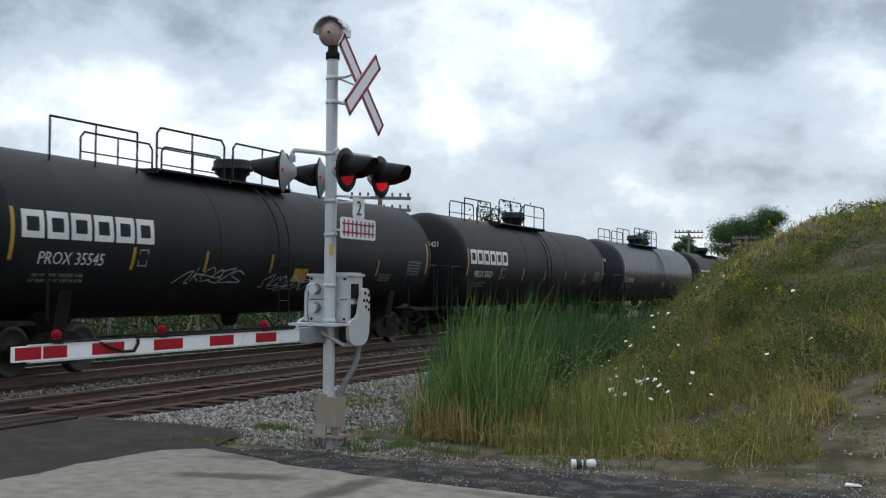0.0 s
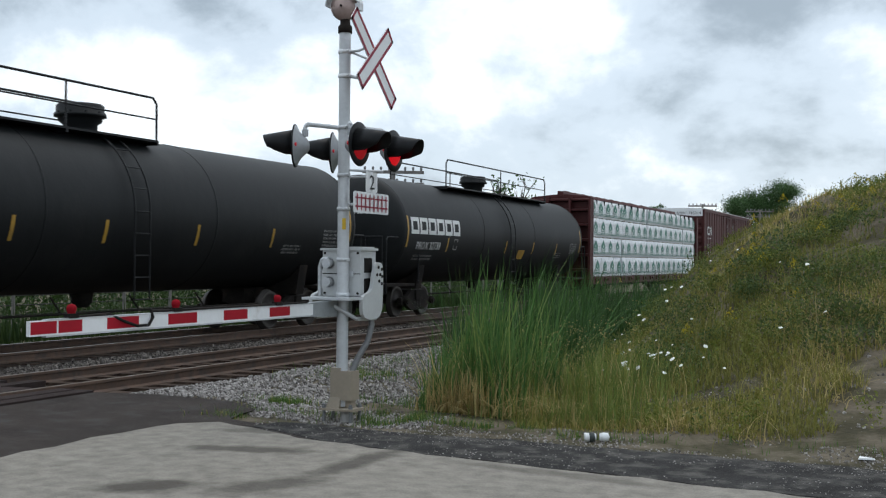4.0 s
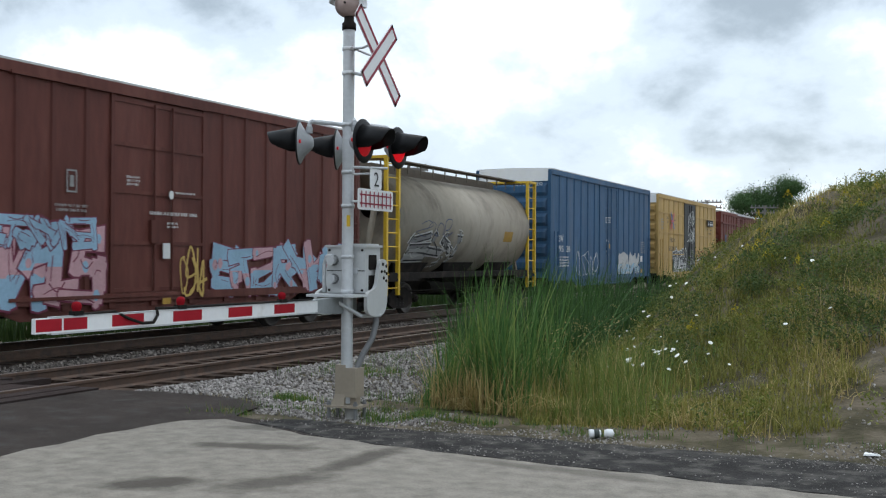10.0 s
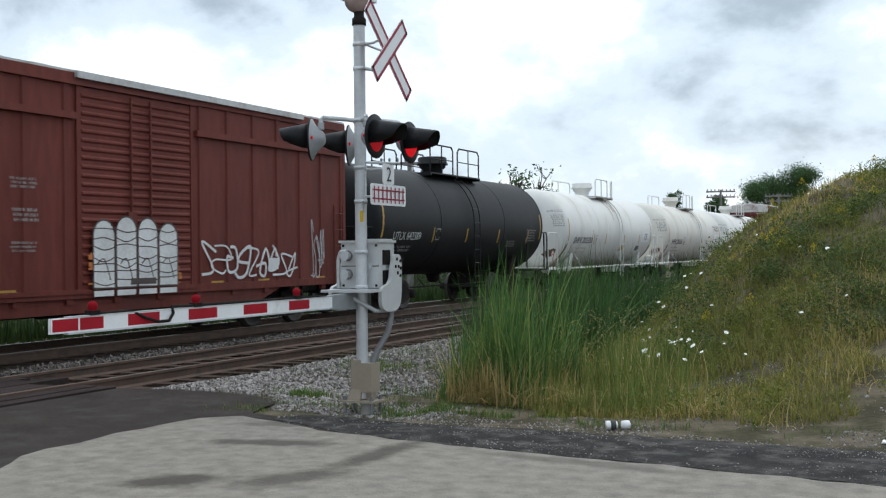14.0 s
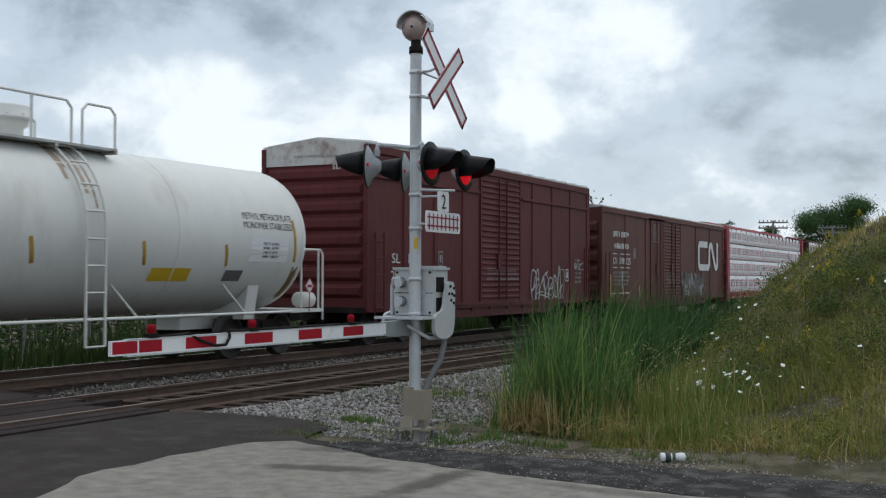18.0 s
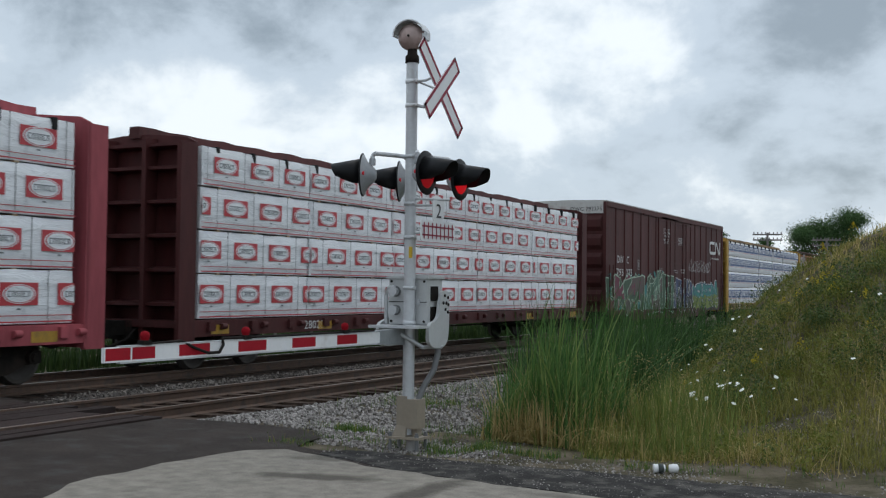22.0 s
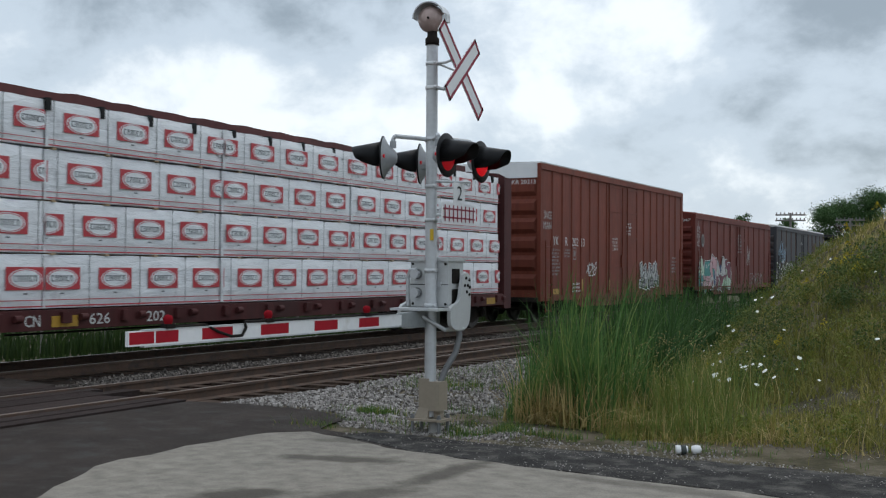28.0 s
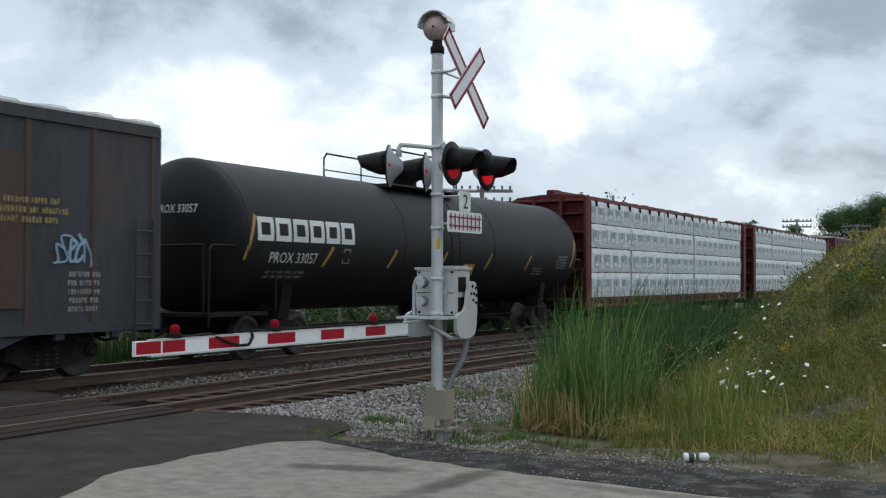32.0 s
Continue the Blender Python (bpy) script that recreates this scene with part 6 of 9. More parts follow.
def tank_car(L, R, zc, paint_name, label, flip=False, white=False, deck=(-4.5, 0.7), low=(-7.4, -4.9), hatch=-0.3, reach=0.15, ahead=0.45, one=False, off=0.0, grip=(1.22, 1.42)):
    hatch = 0.15 + off if white else hatch
    wide = 0.94 if white else 1.0
    car = thing("tank_car", label, "tank car", "freight cars of the train")
    mat = M[paint_name]
    f = -L / 2
    # dark tanks sit a little to the rear on their sills
    mid, long = (0.0, L) if white else ((0.55 - ahead) / 2, L + 0.55 + ahead)
    g = Geo().lathe((0, mid, zc), (0, 1, 0), tank_profile(long, R, 0.65), 56)
    tank = part("tank", g, mat, car)
    for y in (mid - long / 2 + 0.68, -2.4, 2.6, mid + long / 2 - 0.68):
        g = Geo().lathe((0, y, zc), (0, 1, 0), [(-0.02, R + 0.002), (-0.012, R + 0.009), (0.012, R + 0.009), (0.02, R + 0.002)], 56)
        part("weld_seam", g, mat, tank)
    rail = M["tank_white"] if white else M["black"]
    # manway with its lid and bolts
    g = Geo().lathe((0, hatch, zc + R - 0.05), (0, 0, 1), [(0, 0.33 * wide), (0.2, 0.33 * wide), (0.27, 0.42 * wide), (0.34, 0.42 * wide), (0.35, 0.5 * wide), (0.40, 0.5 * wide), (0.41, 0.46 * wide), (0.56, 0.46 * wide), (0.60, 0.42 * wide), (0.61, 0.0)], 24)
    for i in range(10):
        a = i * 0.628
        g.tube((0.46 * wide * math.cos(a), hatch + 0.46 * wide * math.sin(a), zc + R + 0.3), (0.46 * wide * math.cos(a), hatch + 0.46 * wide * math.sin(a), zc + R + 0.39), 0.024, n=6)
    part("manway", g, mat, car)
    # top platform, railing
    pz = zc + R - 0.02
    g = Geo()
    span = (-1.07 + off, grip[1] + off) if white else deck
    g.box(0.55, 1.02, *span, pz - 0.10, pz - 0.06).box(-1.02, -0.55, *span, pz - 0.10, pz - 0.06)
    for y in (span[0], (span[0] + span[1]) / 2, span[1]):
        g.box(-1.02, 1.02, y - 0.03, y + 0.03, pz - 0.16, pz - 0.06)
    part("platform", g, rail if not white else M["roof_pale"], car)
    for sx in (1, -1):
        g = Geo()
        x = sx * 0.98
        h = pz + (0.66 if white else 0.78)
        loops = ((span[0], (span[0] + span[1]) / 2 - 0.2), ((span[0] + span[1]) / 2 + 0.15, span[1]))
        if one:
            loops = (span,)
        if white:
            # one long frame beside the manway, a narrow grip over the ladder
            loops = ((span[0], 0.7 + off), (grip[0] + off, grip[1] + off)) if sx > 0 else (span,)
            g.tube((x, (span[0] + 0.7 + off) / 2, pz - 0.1), (x, (span[0] + 0.7 + off) / 2, h), 0.024, n=8)
        for a, b in loops:
            bend = min(0.12, (b - a) * 0.4)
            g.pipe([(x, a, pz - 0.1), (x, a, h - bend), (x, a + bend, h), (x, b - bend, h), (x, b, h - bend), (x, b, pz - 0.1)], 0.024, 8)
            if white:
                continue
            g.pipe([(x, a, pz + 0.36), (x, b, pz + 0.36)], 0.018, 6)
            g.tube((x, (a + b) / 2, pz - 0.1), (x, (a + b) / 2, h), 0.02, n=6)
        part("railing", g, rail, car)
    if low and not white:
        # lower hand rail beyond the platform
        a, b = low
        for sx in (1,):
            g = Geo().pipe([(sx * 0.8, a, pz - 0.2), (sx * 0.8, a, pz + 0.62), (sx * 0.8, b, pz + 0.62), (sx * 0.8, b, pz - 0.2)], 0.022)
            g.tube((sx * 0.8, (a + b) / 2, pz - 0.2), (sx * 0.8, (a + b) / 2, pz + 0.62), 0.02, n=6)
            part("railing", g, rail, car)
    # side ladder
    at = round_side(R, zc)
    g = Geo()
    ly = 0.4 + off if white else -0.2
    thick = 0.026 if white else 0.018
    n = 16
    rails = [[], []]
    for i in range(n + 1):
        v = zc + R * 1.05 - R * (2.34 if white else 2.1) * (1 - i / n)
        a, b = at(ly, v, 0.1), at(ly + 0.45, v, 0.1)
        if v < zc:
            # below its middle the ladder hangs straight
            a, b = (R + 0.1, a[1], v), (R + 0.1, b[1], v)
        rails[0].append(a), rails[1].append(b)
        if i % 2 == 0:
            g.tube(a, b, thick * 0.75, n=6)
    g.pipe(rails[0], thick, 6).pipe(rails[1], thick, 6)
    part("ladder", g, rail, car)
    # bolsters, stub sills, end platforms with hand rails
    for s in (-1, 1):
        yb = s * (L / 2 - 2.0)
        out, back = (reach, 1.3) if not white else (1.4, -0.3) if s < 0 else (0.3, 0.55)
        g = Geo().prism([(-1.1, 0.82), (1.1, 0.82), (1.22, 1.52), (0.9, 1.2), (0, zc - R - 0.02), (-0.9, 1.2), (-1.22, 1.52)], 0.36, lambda u, v, w: (u, yb - 0.18 + w, v))
        part("saddle", g, M["under"] if not white else mat, car)
        g = Geo().box(-0.3, 0.3, *sorted((s * (L / 2 - 3.2), s * (L / 2 + out + 0.1))), 0.62, 0.98)
        g.box(-1.45, 1.45, *sorted((s * (L / 2 - 1.0), s * (L / 2 + out))), 0.93, 1.0)
        part("stub_sill", g, M["under"] if not white else M["tank_white"], car)
        for sx in (1, -1):
            g = Geo().pipe([(sx * 1.42, s * (L / 2 - back), 1.0), (sx * 1.42, s * (L / 2 - back), 2.2), (sx * 1.42, s * (L / 2 - back + 0.12), 2.3), (sx * 1.42, s * (L / 2 + out - 0.1), 2.3), (sx * 1.42, s * (L / 2 + out), 2.2), (sx * 1.42, s * (L / 2 + out), 0.75)], 0.024)
            part("grab_rail", g, rail, car)
        g = Geo().pipe([(-1.3, s * (L / 2 + out + 0.01), 1.0), (-1.3, s * (L / 2 + out + 0.01), 2.3), (1.3, s * (L / 2 + out + 0.01), 2.3), (1.3, s * (L / 2 + out + 0.01), 1.0)], 0.024)
        part("grab_rail", g, rail, car)
    if white:
        for sx in (1, -1):
            g = Geo().tube((sx * 1.46, f + 1.0, 0.96), (sx * 1.46, -f - 1.0, 0.96), 0.03, n=8)
            for i in range(4):
                y = f + 2.6 + (L - 5.2) * i / 3
                g.tube((sx * 1.46, y, 0.96), (sx * 1.2, y - 0.4, zc - R * 0.62), 0.022, n=6)
            part("side_rail", g, rail, car)
    else:
        g = Geo()
        for i in range(6):
            y = f + 3.2 + (L - 6.4) * i / 5
            g.tube((0.5, y, 0.92), (0.75, y, 0.62), 0.02, n=6)
        g.pipe([(0.75, f + 2.6, 0.62), (0.75, -f - 2.6, 0.62)], 0.022)
        part("brake_rod", g, M["under"], car)
        g = Geo().lathe((0.0, 0.3, zc - R - 0.28), (0, 0, 1), [(0, 0.12), (0.1, 0.2), (0.32, 0.24)], 14)
        part("outlet", g, M["under"], car)
    if white:
        # small reservoir on the rear platform
        g = Geo().lathe((1.22, -f - 0.42, 1.2), (0, 1, 0), [(0, 0.0), (0.0, 0.12), (0.05, 0.17), (0.5, 0.17), (0.55, 0.12), (0.55, 0.0)], 18)
        part("air_reservoir", g, rail, car)
        for y in (f + 0.3, -f - 1.35):
            add_truck(car, y)
        for y, turn in ((f - 1.4, 0), (-f + 0.3, math.pi)):
            put("coupler", shared("coupler", coupler_mesh), car, (0, y, 0), turn)
    else:
        running_gear(car, L + 2 * reach - 0.3, 1.85 + reach, sill=False)
    return car, at, f


def tank_stripes(car, at, f, L, zc, mat, tall=True, tilt=0.0, inset=0.3, back=0.3, at_u=(3.5, 5.9, 8.5, 11.2, 14.0)):
    for u, v0, v1 in [(inset, zc - 0.5, zc + 0.4), (L - (back or inset + 0.18), zc - 0.5, zc + 0.4)] * int(tall) + [(u, zc - 0.62, zc - 0.18) for u in at_u if u < L - 1.2]:
        g = Geo()
        line = [(f + u + tilt * (k / 5 - 0.5), v0 + (v1 - v0) * k / 5) for k in range(6)]
        ribbon(g, at, line, 0.085, 0.006)
        part("reflector", g, mat, car)


# ---------------------------------------------------------------- lumber cars
def pack_mesh(key, length, height, depth, wrap, seed):
    def make():
        rnd = random.Random(seed)
        g = Geo()
        nx, nz = max(6, int(length / 0.2)), 7
        front = []
        for j in range(nz + 1):
            for i in range(nx + 1):
                edge = 0.035 if i in (0, nx) or j in (0, nz) else 0.0
                dent = 0.016 * noise.noise((i * 0.6 + seed, j * 0.7, seed)) + 0.009 * rnd.uniform(-1, 1)
                sag = 0.012 * math.sin(i * 1.3 + seed) if j == nz else 0.0
                front.append((depth - edge + dent, length * i / nx, height * j / nz + sag * 0.5))
        nb = len(front)
        g.add(front, [(j * (nx + 1) + i, j * (nx + 1) + i + 1, (j + 1) * (nx + 1) + i + 1, (j + 1) * (nx + 1) + i) for j in range(nz) for i in range(nx)], True)
        g.box(0.0, depth - 0.03, 0.006, length - 0.006, 0.004, height - 0.004)
        return g.mesh("lumber_pack", wrap)
    return shared(key, make)


def print_mesh(key, length, height, kind, seed):
    """The printing on one pack: emblems at an even pitch, cut off at the pack's ends, strap lines and base bands, as rows of (name, mesh)."""
    def make():
        rows = []
        at = lambda u, v, w: (0.014 + w, min(max(u, 0.01), length - 0.01), v)  # noqa: E731
        pitch = 0.9 if kind == "grey" else 1.2
        offs = -pitch * ((seed * 37 + int(length * 10)) % 10) / 10
        n = int(length / pitch) + 2
        mats = {
            "oval": [M["print_red"], M["wrap"], M["print_red"]],
            "slant": [M["print_blue"], M["wrap"], M["print_red"]],
            "roof": [M["print_green"], M["wrap"], M["print_grey"]],
            "grey": [M["print_grey"], M["wrap"], M["print_grey"]],
        }[kind] + [M["strap_line"]]

        def seen(a, b):
            return b > 0.03 and a < length - 0.03

        if kind == "oval":
            for v0, v1 in ((0.15, 0.165), (0.03, 0.055)):
                g = Geo()
                quad_on(g, at, 0, length, v0 * height, v1 * height)
                rows.append(("printed_band", g.mesh("printed_band", mats[0])))
        for i in range(n):
            g = Geo()
            c = offs + pitch * i
            if kind == "oval" and seen(c - 0.39, c + 0.39):
                z0, z1 = 0.345 * height, 0.765 * height
                g.slot = 0
                quad_on(g, at, c - 0.39, c + 0.39, z0, z1)
                zc = (z0 + z1) / 2
                for r, slot, w in ((1.0, 1, 0.009), (0.93, 0, 0.011), (0.86, 1, 0.013)):
                    g.slot = slot
                    pts = [at(c + 0.34 * r * math.cos(k * 0.3142), zc + 0.155 * r * math.sin(k * 0.3142), w) for k in range(20)]
                    if seen(c - 0.3 * r, c + 0.3 * r):
                        g.add(pts, [tuple(range(20))])
                g.slot = 3
                for k in range(6):
                    u = c - 0.235 + 0.079 * k
                    if not seen(u, u + 0.06):
                        continue
                    # plain upright bars joined above
                    quad_on(g, at, u, u + 0.018, zc - 0.05, zc + 0.05, 0.015)
                    quad_on(g, at, u + 0.018, u + 0.06, zc + 0.032, zc + 0.05, 0.015)
                    if k in (0, 4):
                        quad_on(g, at, u + 0.018, u + 0.06, zc - 0.05, zc - 0.032, 0.015)
                    else:
                        quad_on(g, at, u + 0.042, u + 0.06, zc - 0.05, zc + 0.032, 0.015)
                if seen(c - 0.05, c + 0.05):
                    quad_on(g, at, c - 0.04, c + 0.04, 0.265 * height, 0.29 * height, 0.006)
            elif kind == "slant" and seen(c - 0.55, c + 0.55):
                z0, z1 = 0.36 * height, 0.86 * height
                g.slot = 0
                g.add([at(c - 0.55, z0, 0.006), at(c + 0.52, z0, 0.006), at(c + 0.55, z1, 0.006), at(c - 0.52, z1, 0.006)], [(0, 1, 2, 3)])
                g.slot = 1
                # five plain blocks under a bar
                quad_on(g, at, c - 0.45, c + 0.43, z1 - 0.10, z1 - 0.06, 0.009)
                for k in range(5):
                    u, lo, hi = c - 0.43 + 0.176 * k, z0 + 0.1, z1 - 0.13
                    if not seen(u, u + 0.14):
                        continue
                    quad_on(g, at, u, u + 0.04, lo, hi, 0.009)
                    quad_on(g, at, u + 0.09, u + 0.13, lo, hi, 0.009)
                    quad_on(g, at, u + 0.04, u + 0.09, lo, lo + 0.035, 0.009)
                    quad_on(g, at, u + 0.04, u + 0.09, hi - 0.035, hi, 0.009)
                g.slot = 2
                quad_on(g, at, c - 0.5, c + 0.5, z0 - 0.05, z0 - 0.035)
            elif kind == "roof":
                z = 0.12 * height
                if seen(c - 0.28, c + 0.28):
                    g.slot = 0
                    for pts in ([(-.29, .12), (.29, .12), (.29, .36), (0, .58), (-.29, .36)], [(-.36, .34), (-.29, .34), (0, .56), (.29, .34), (.36, .34), (0, .62)], [(-.33, 0), (.33, 0), (.33, .09), (-.33, .09)]):
                        g.add([at(c + u, z + v, 0.006) for u, v in pts], [tuple(range(len(pts)))])
                    g.slot = 1
                    for pts in ([(-.2, .14), (-.12, .14), (-.12, .26), (-.2, .26)], [(.12, .14), (.2, .14), (.2, .26), (.12, .26)], [(-.07, .3), (.07, .3), (0, .42)], [(-.03, .12), (.03, .12), (.03, .22), (-.03, .22)]):
                        g.add([at(c + u, z + v, 0.009) for u, v in pts], [tuple(range(len(pts)))])
                    for k in range(5):
                        quad_on(g, at, c - .25 + .105 * k, c - .25 + .105 * k + .07, z + .025, z + .055, 0.009)
                if seen(c + 0.34, c + 0.88):
                    g.slot = 0
                    quad_on(g, at, c + 0.34, c + 0.88, z, z + 0.03)
                    g.slot = 2
                    for k in range(5):
                        quad_on(g, at, c + .36 + .1 * k, c + .36 + .1 * k + .07, z + .06, z + .10)
            elif kind == "grey" and seen(c - 0.3, c + 0.3):
                g.slot = 0
                quad_on(g, at, c - 0.3, c + 0.3, 0.22 * height, 0.25 * height)
                for k in (-0.28, 0.22):
                    quad_on(g, at, c + k, c + k + 0.07, 0.3 * height, 0.75 * height)
                quad_on(g, at, c - 0.12, c + 0.14, 0.45 * height, 0.72 * height)
            if g.f:
                rows.append(("emblem", g.mesh("emblem", mats)))
            m = c + pitch / 2
            if kind != "grey" and 0.05 < m < length - 0.05:
                g = Geo()
                quad_on(g, at, m - 0.007, m + 0.007, 0.0, height, 0.004)
                if kind == "oval" or kind == "slant":
                    quad_on(g, at, m - 0.018, m + 0.018, height - 0.03, height, 0.006)
                rows.append(("binding_strap", g.mesh("binding_strap", M["strap_line"])))
        return rows
    return shared(key, make)


def lumber_car(L, paint_name, label, kind, wrap, seams, seed, number=None, load_in=0.62, sill_paint=None, deck=1.02, top=4.42, dims=4):
    car = thing("centerbeam_car", label, "lumber car", "freight cars of the train")
    mat, f = M[paint_name], -L / 2
    rnd = random.Random(seed)
    # deck, side sills with pockets, centre beam, end bulkheads
    rail_mat = M[sill_paint or paint_name]
    part("deck", Geo().box(-1.42, 1.42, f, -f, deck - 0.16, deck - 0.02), mat, car)
    for s in (1, -1):
        g = Geo().box(*sorted((s * 1.34, s * 1.46)), f, -f, deck - 0.34, deck - 0.03)
        for i in range(16):
            y = f + 0.9 + (L - 1.8) * i / 15
            g.box(*sorted((s * 1.44, s * 1.53)), y - 0.1, y + 0.1, deck - 0.24, deck - 0.06)
            g.tube((s * 1.5, y + 0.3, deck - 0.15), (s * 1.5, y + 0.45, deck - 0.15), 0.06, n=8)
        part("side_sill", g, rail_mat, car)
    g = Geo()
    n = int(L / 0.45)
    pts = []
    for i in range(n + 1):
        y = f + 0.3 + (L - 0.6) * i / n
        z = top + 0.33 + 0.035 * noise.noise((y * 0.8, seed, 0.0)) + 0.015 * math.sin(y * 5.2)
        pts += [(-0.14, y, top + 0.1), (-0.12, y, z), (0.12, y, z), (0.14, y, top + 0.1)]
    g.add(pts, [(4 * i + k, 4 * i + (k + 1) % 4, 4 * i + 4 + (k + 1) % 4, 4 * i + 4 + k) for i in range(n) for k in range(4)] + [(0, 1, 2, 3), tuple(4 * n + k for k in range(4))])
    part("top_chord", g, rail_mat, car)
    for i in range(14):
        y = f + 0.9 + (L - 1.8) * i / 13
        put("beam_post", shared(("beam", paint_name, top), lambda: Geo().box(-0.09, 0.09, -0.08, 0.08, deck - 0.1, top + 0.1).mesh("beam_post", mat)), car, (0, y, 0))
    for s in (-1, 1):
        turn = 0 if s < 0 else math.pi
        out = [(-1.47, deck - 0.42), (1.47, deck - 0.42), (1.47, top - 0.02), (1.25, top + 0.08), (0.3, top + 0.17), (-0.3, top + 0.17), (-1.25, top + 0.08), (-1.47, top - 0.02)]
        wall = put("bulkhead", shared(("bulk", paint_name, top), lambda: Geo().prism(out, 0.07, lambda u, v, w: (u, 0.36 + w, v)).mesh("bulkhead", mat)), car, (0, s * (-f), 0), turn)
        for x in (-1.47, 1.37):
            put("corner_post", shared(("corner", paint_name, top), lambda: Geo().box(0, 0.10, -0.05, 0.40, deck - 0.45, top - 0.04).mesh("corner_post", mat)), wall, (x, 0, 0))
        for x in (-0.55, 0.45):
            put("end_post", shared(("endpost", paint_name, top), lambda: Geo().box(0, 0.10, 0.02, 0.36, deck - 0.42, top + 0.06).mesh("end_post", mat)), wall, (x, 0, 0))
        for z in (1.3, 1.95, 2.6, 3.25, 3.9, top - 0.08):
            put("end_rib", shared(("endrib", paint_name), lambda: Geo().hexa([(-1.37, 0.08, -0.03), (1.37, 0.08, -0.03), (1.37, 0.36, -0.07), (-1.37, 0.36, -0.07), (-1.37, 0.08, 0.03), (1.37, 0.08, 0.03), (1.37, 0.36, 0.07), (-1.37, 0.36, 0.07)]).mesh("end_rib", mat)), wall, (0, 0, z))
    # load: four tiers of wrapped packs on both sides, each tier with its own joints
    tiers = [(deck + 0.0, 0.86), (deck + 0.885, 0.82), (deck + 1.735, 0.81), (deck + 2.575, 0.76)]
    y0, y1 = f + load_in, -f - load_in
    for s in (1, -1):
        for t, (z, h) in enumerate(tiers):
            cuts = [y0] + [y0 + (y1 - y0) * c for c in seams] + [y1]
            for i, (a, b) in enumerate(zip(cuts, cuts[1:])):
                a += 0.28 if kind == "slant" and i == 3 else 0.0
                ln = round(b - a - 0.03, 2)
                sd = (seed + t * 3 + i * 7) % 4
                x = s * 0.13
                pk = put("lumber_pack", pack_mesh(("pack", ln, h, wrap, sd), ln, h, 1.27, M[wrap], sd), car, (x + s * rnd.uniform(-0.03, 0.03), (a + 0.015) if s > 0 else (b - 0.015), z), 0 if s > 0 else math.pi, "white plastic-wrapped lumber")
                if s > 0:
                    for nm, me in print_mesh(("print", ln, h, kind, sd), ln, h, kind, sd):
                        put(nm, me, pk, (1.27, 0, 0))
            if s > 0:
                for k in range(int((y1 - y0) / 1.2)):
                    yy = y0 + 0.6 + k * 1.2
                    if t:
                        put("dunnage", shared("dunnage", lambda: Geo().box(0.2, 1.38, -0.05, 0.05, -0.03, 0.0).mesh("dunnage", M["timber"])), car, (0, yy, z))
        # tie-down straps over the top corners
        for k in range(18):
            yy = y0 + 0.5 + (y1 - y0 - 1.0) * k / 17
            put("strap", shared(("strap", s, top), lambda: Geo().box(*sorted((s * 1.36, s * 1.425)), -0.045, 0.045, deck + 3.16, deck + 3.345).box(*sorted((s * 0.1, s * 1.42)), -0.045, 0.045, deck + 3.335, deck + 3.36).mesh("strap", M["black_matt"])), car, (0, yy, 0))
    for u in (1.2, 5.0, L - 5.2, L - 1.3):
        g = Geo()
        quad_on(g, flat_side(1.462), f + u - 0.28, f + u + 0.28, deck - 0.30, deck - 0.12)
        part("reflector", g, M["amber"], car)
    if number:
        # one group of characters in each free stretch between two pockets
        for k, word in enumerate(number.split()):
            y = f + 0.9 + (L - 1.8) * ((1 if kind == "slant" else 1 + seed % 3) + k) / 15 + 0.54
            lettering("number", word, flat_side(1.462), y, y + 0.155 * len(word), deck - 0.28, deck - 0.10, M["letter"], car)
        bars("small_print", flat_end(f), -1.2, -0.4, 2.9, 3.3, 3, M["letter_dim"], car, seed)
    running_gear(car, L, 2.1)
    return car, flat_side(1.47), f



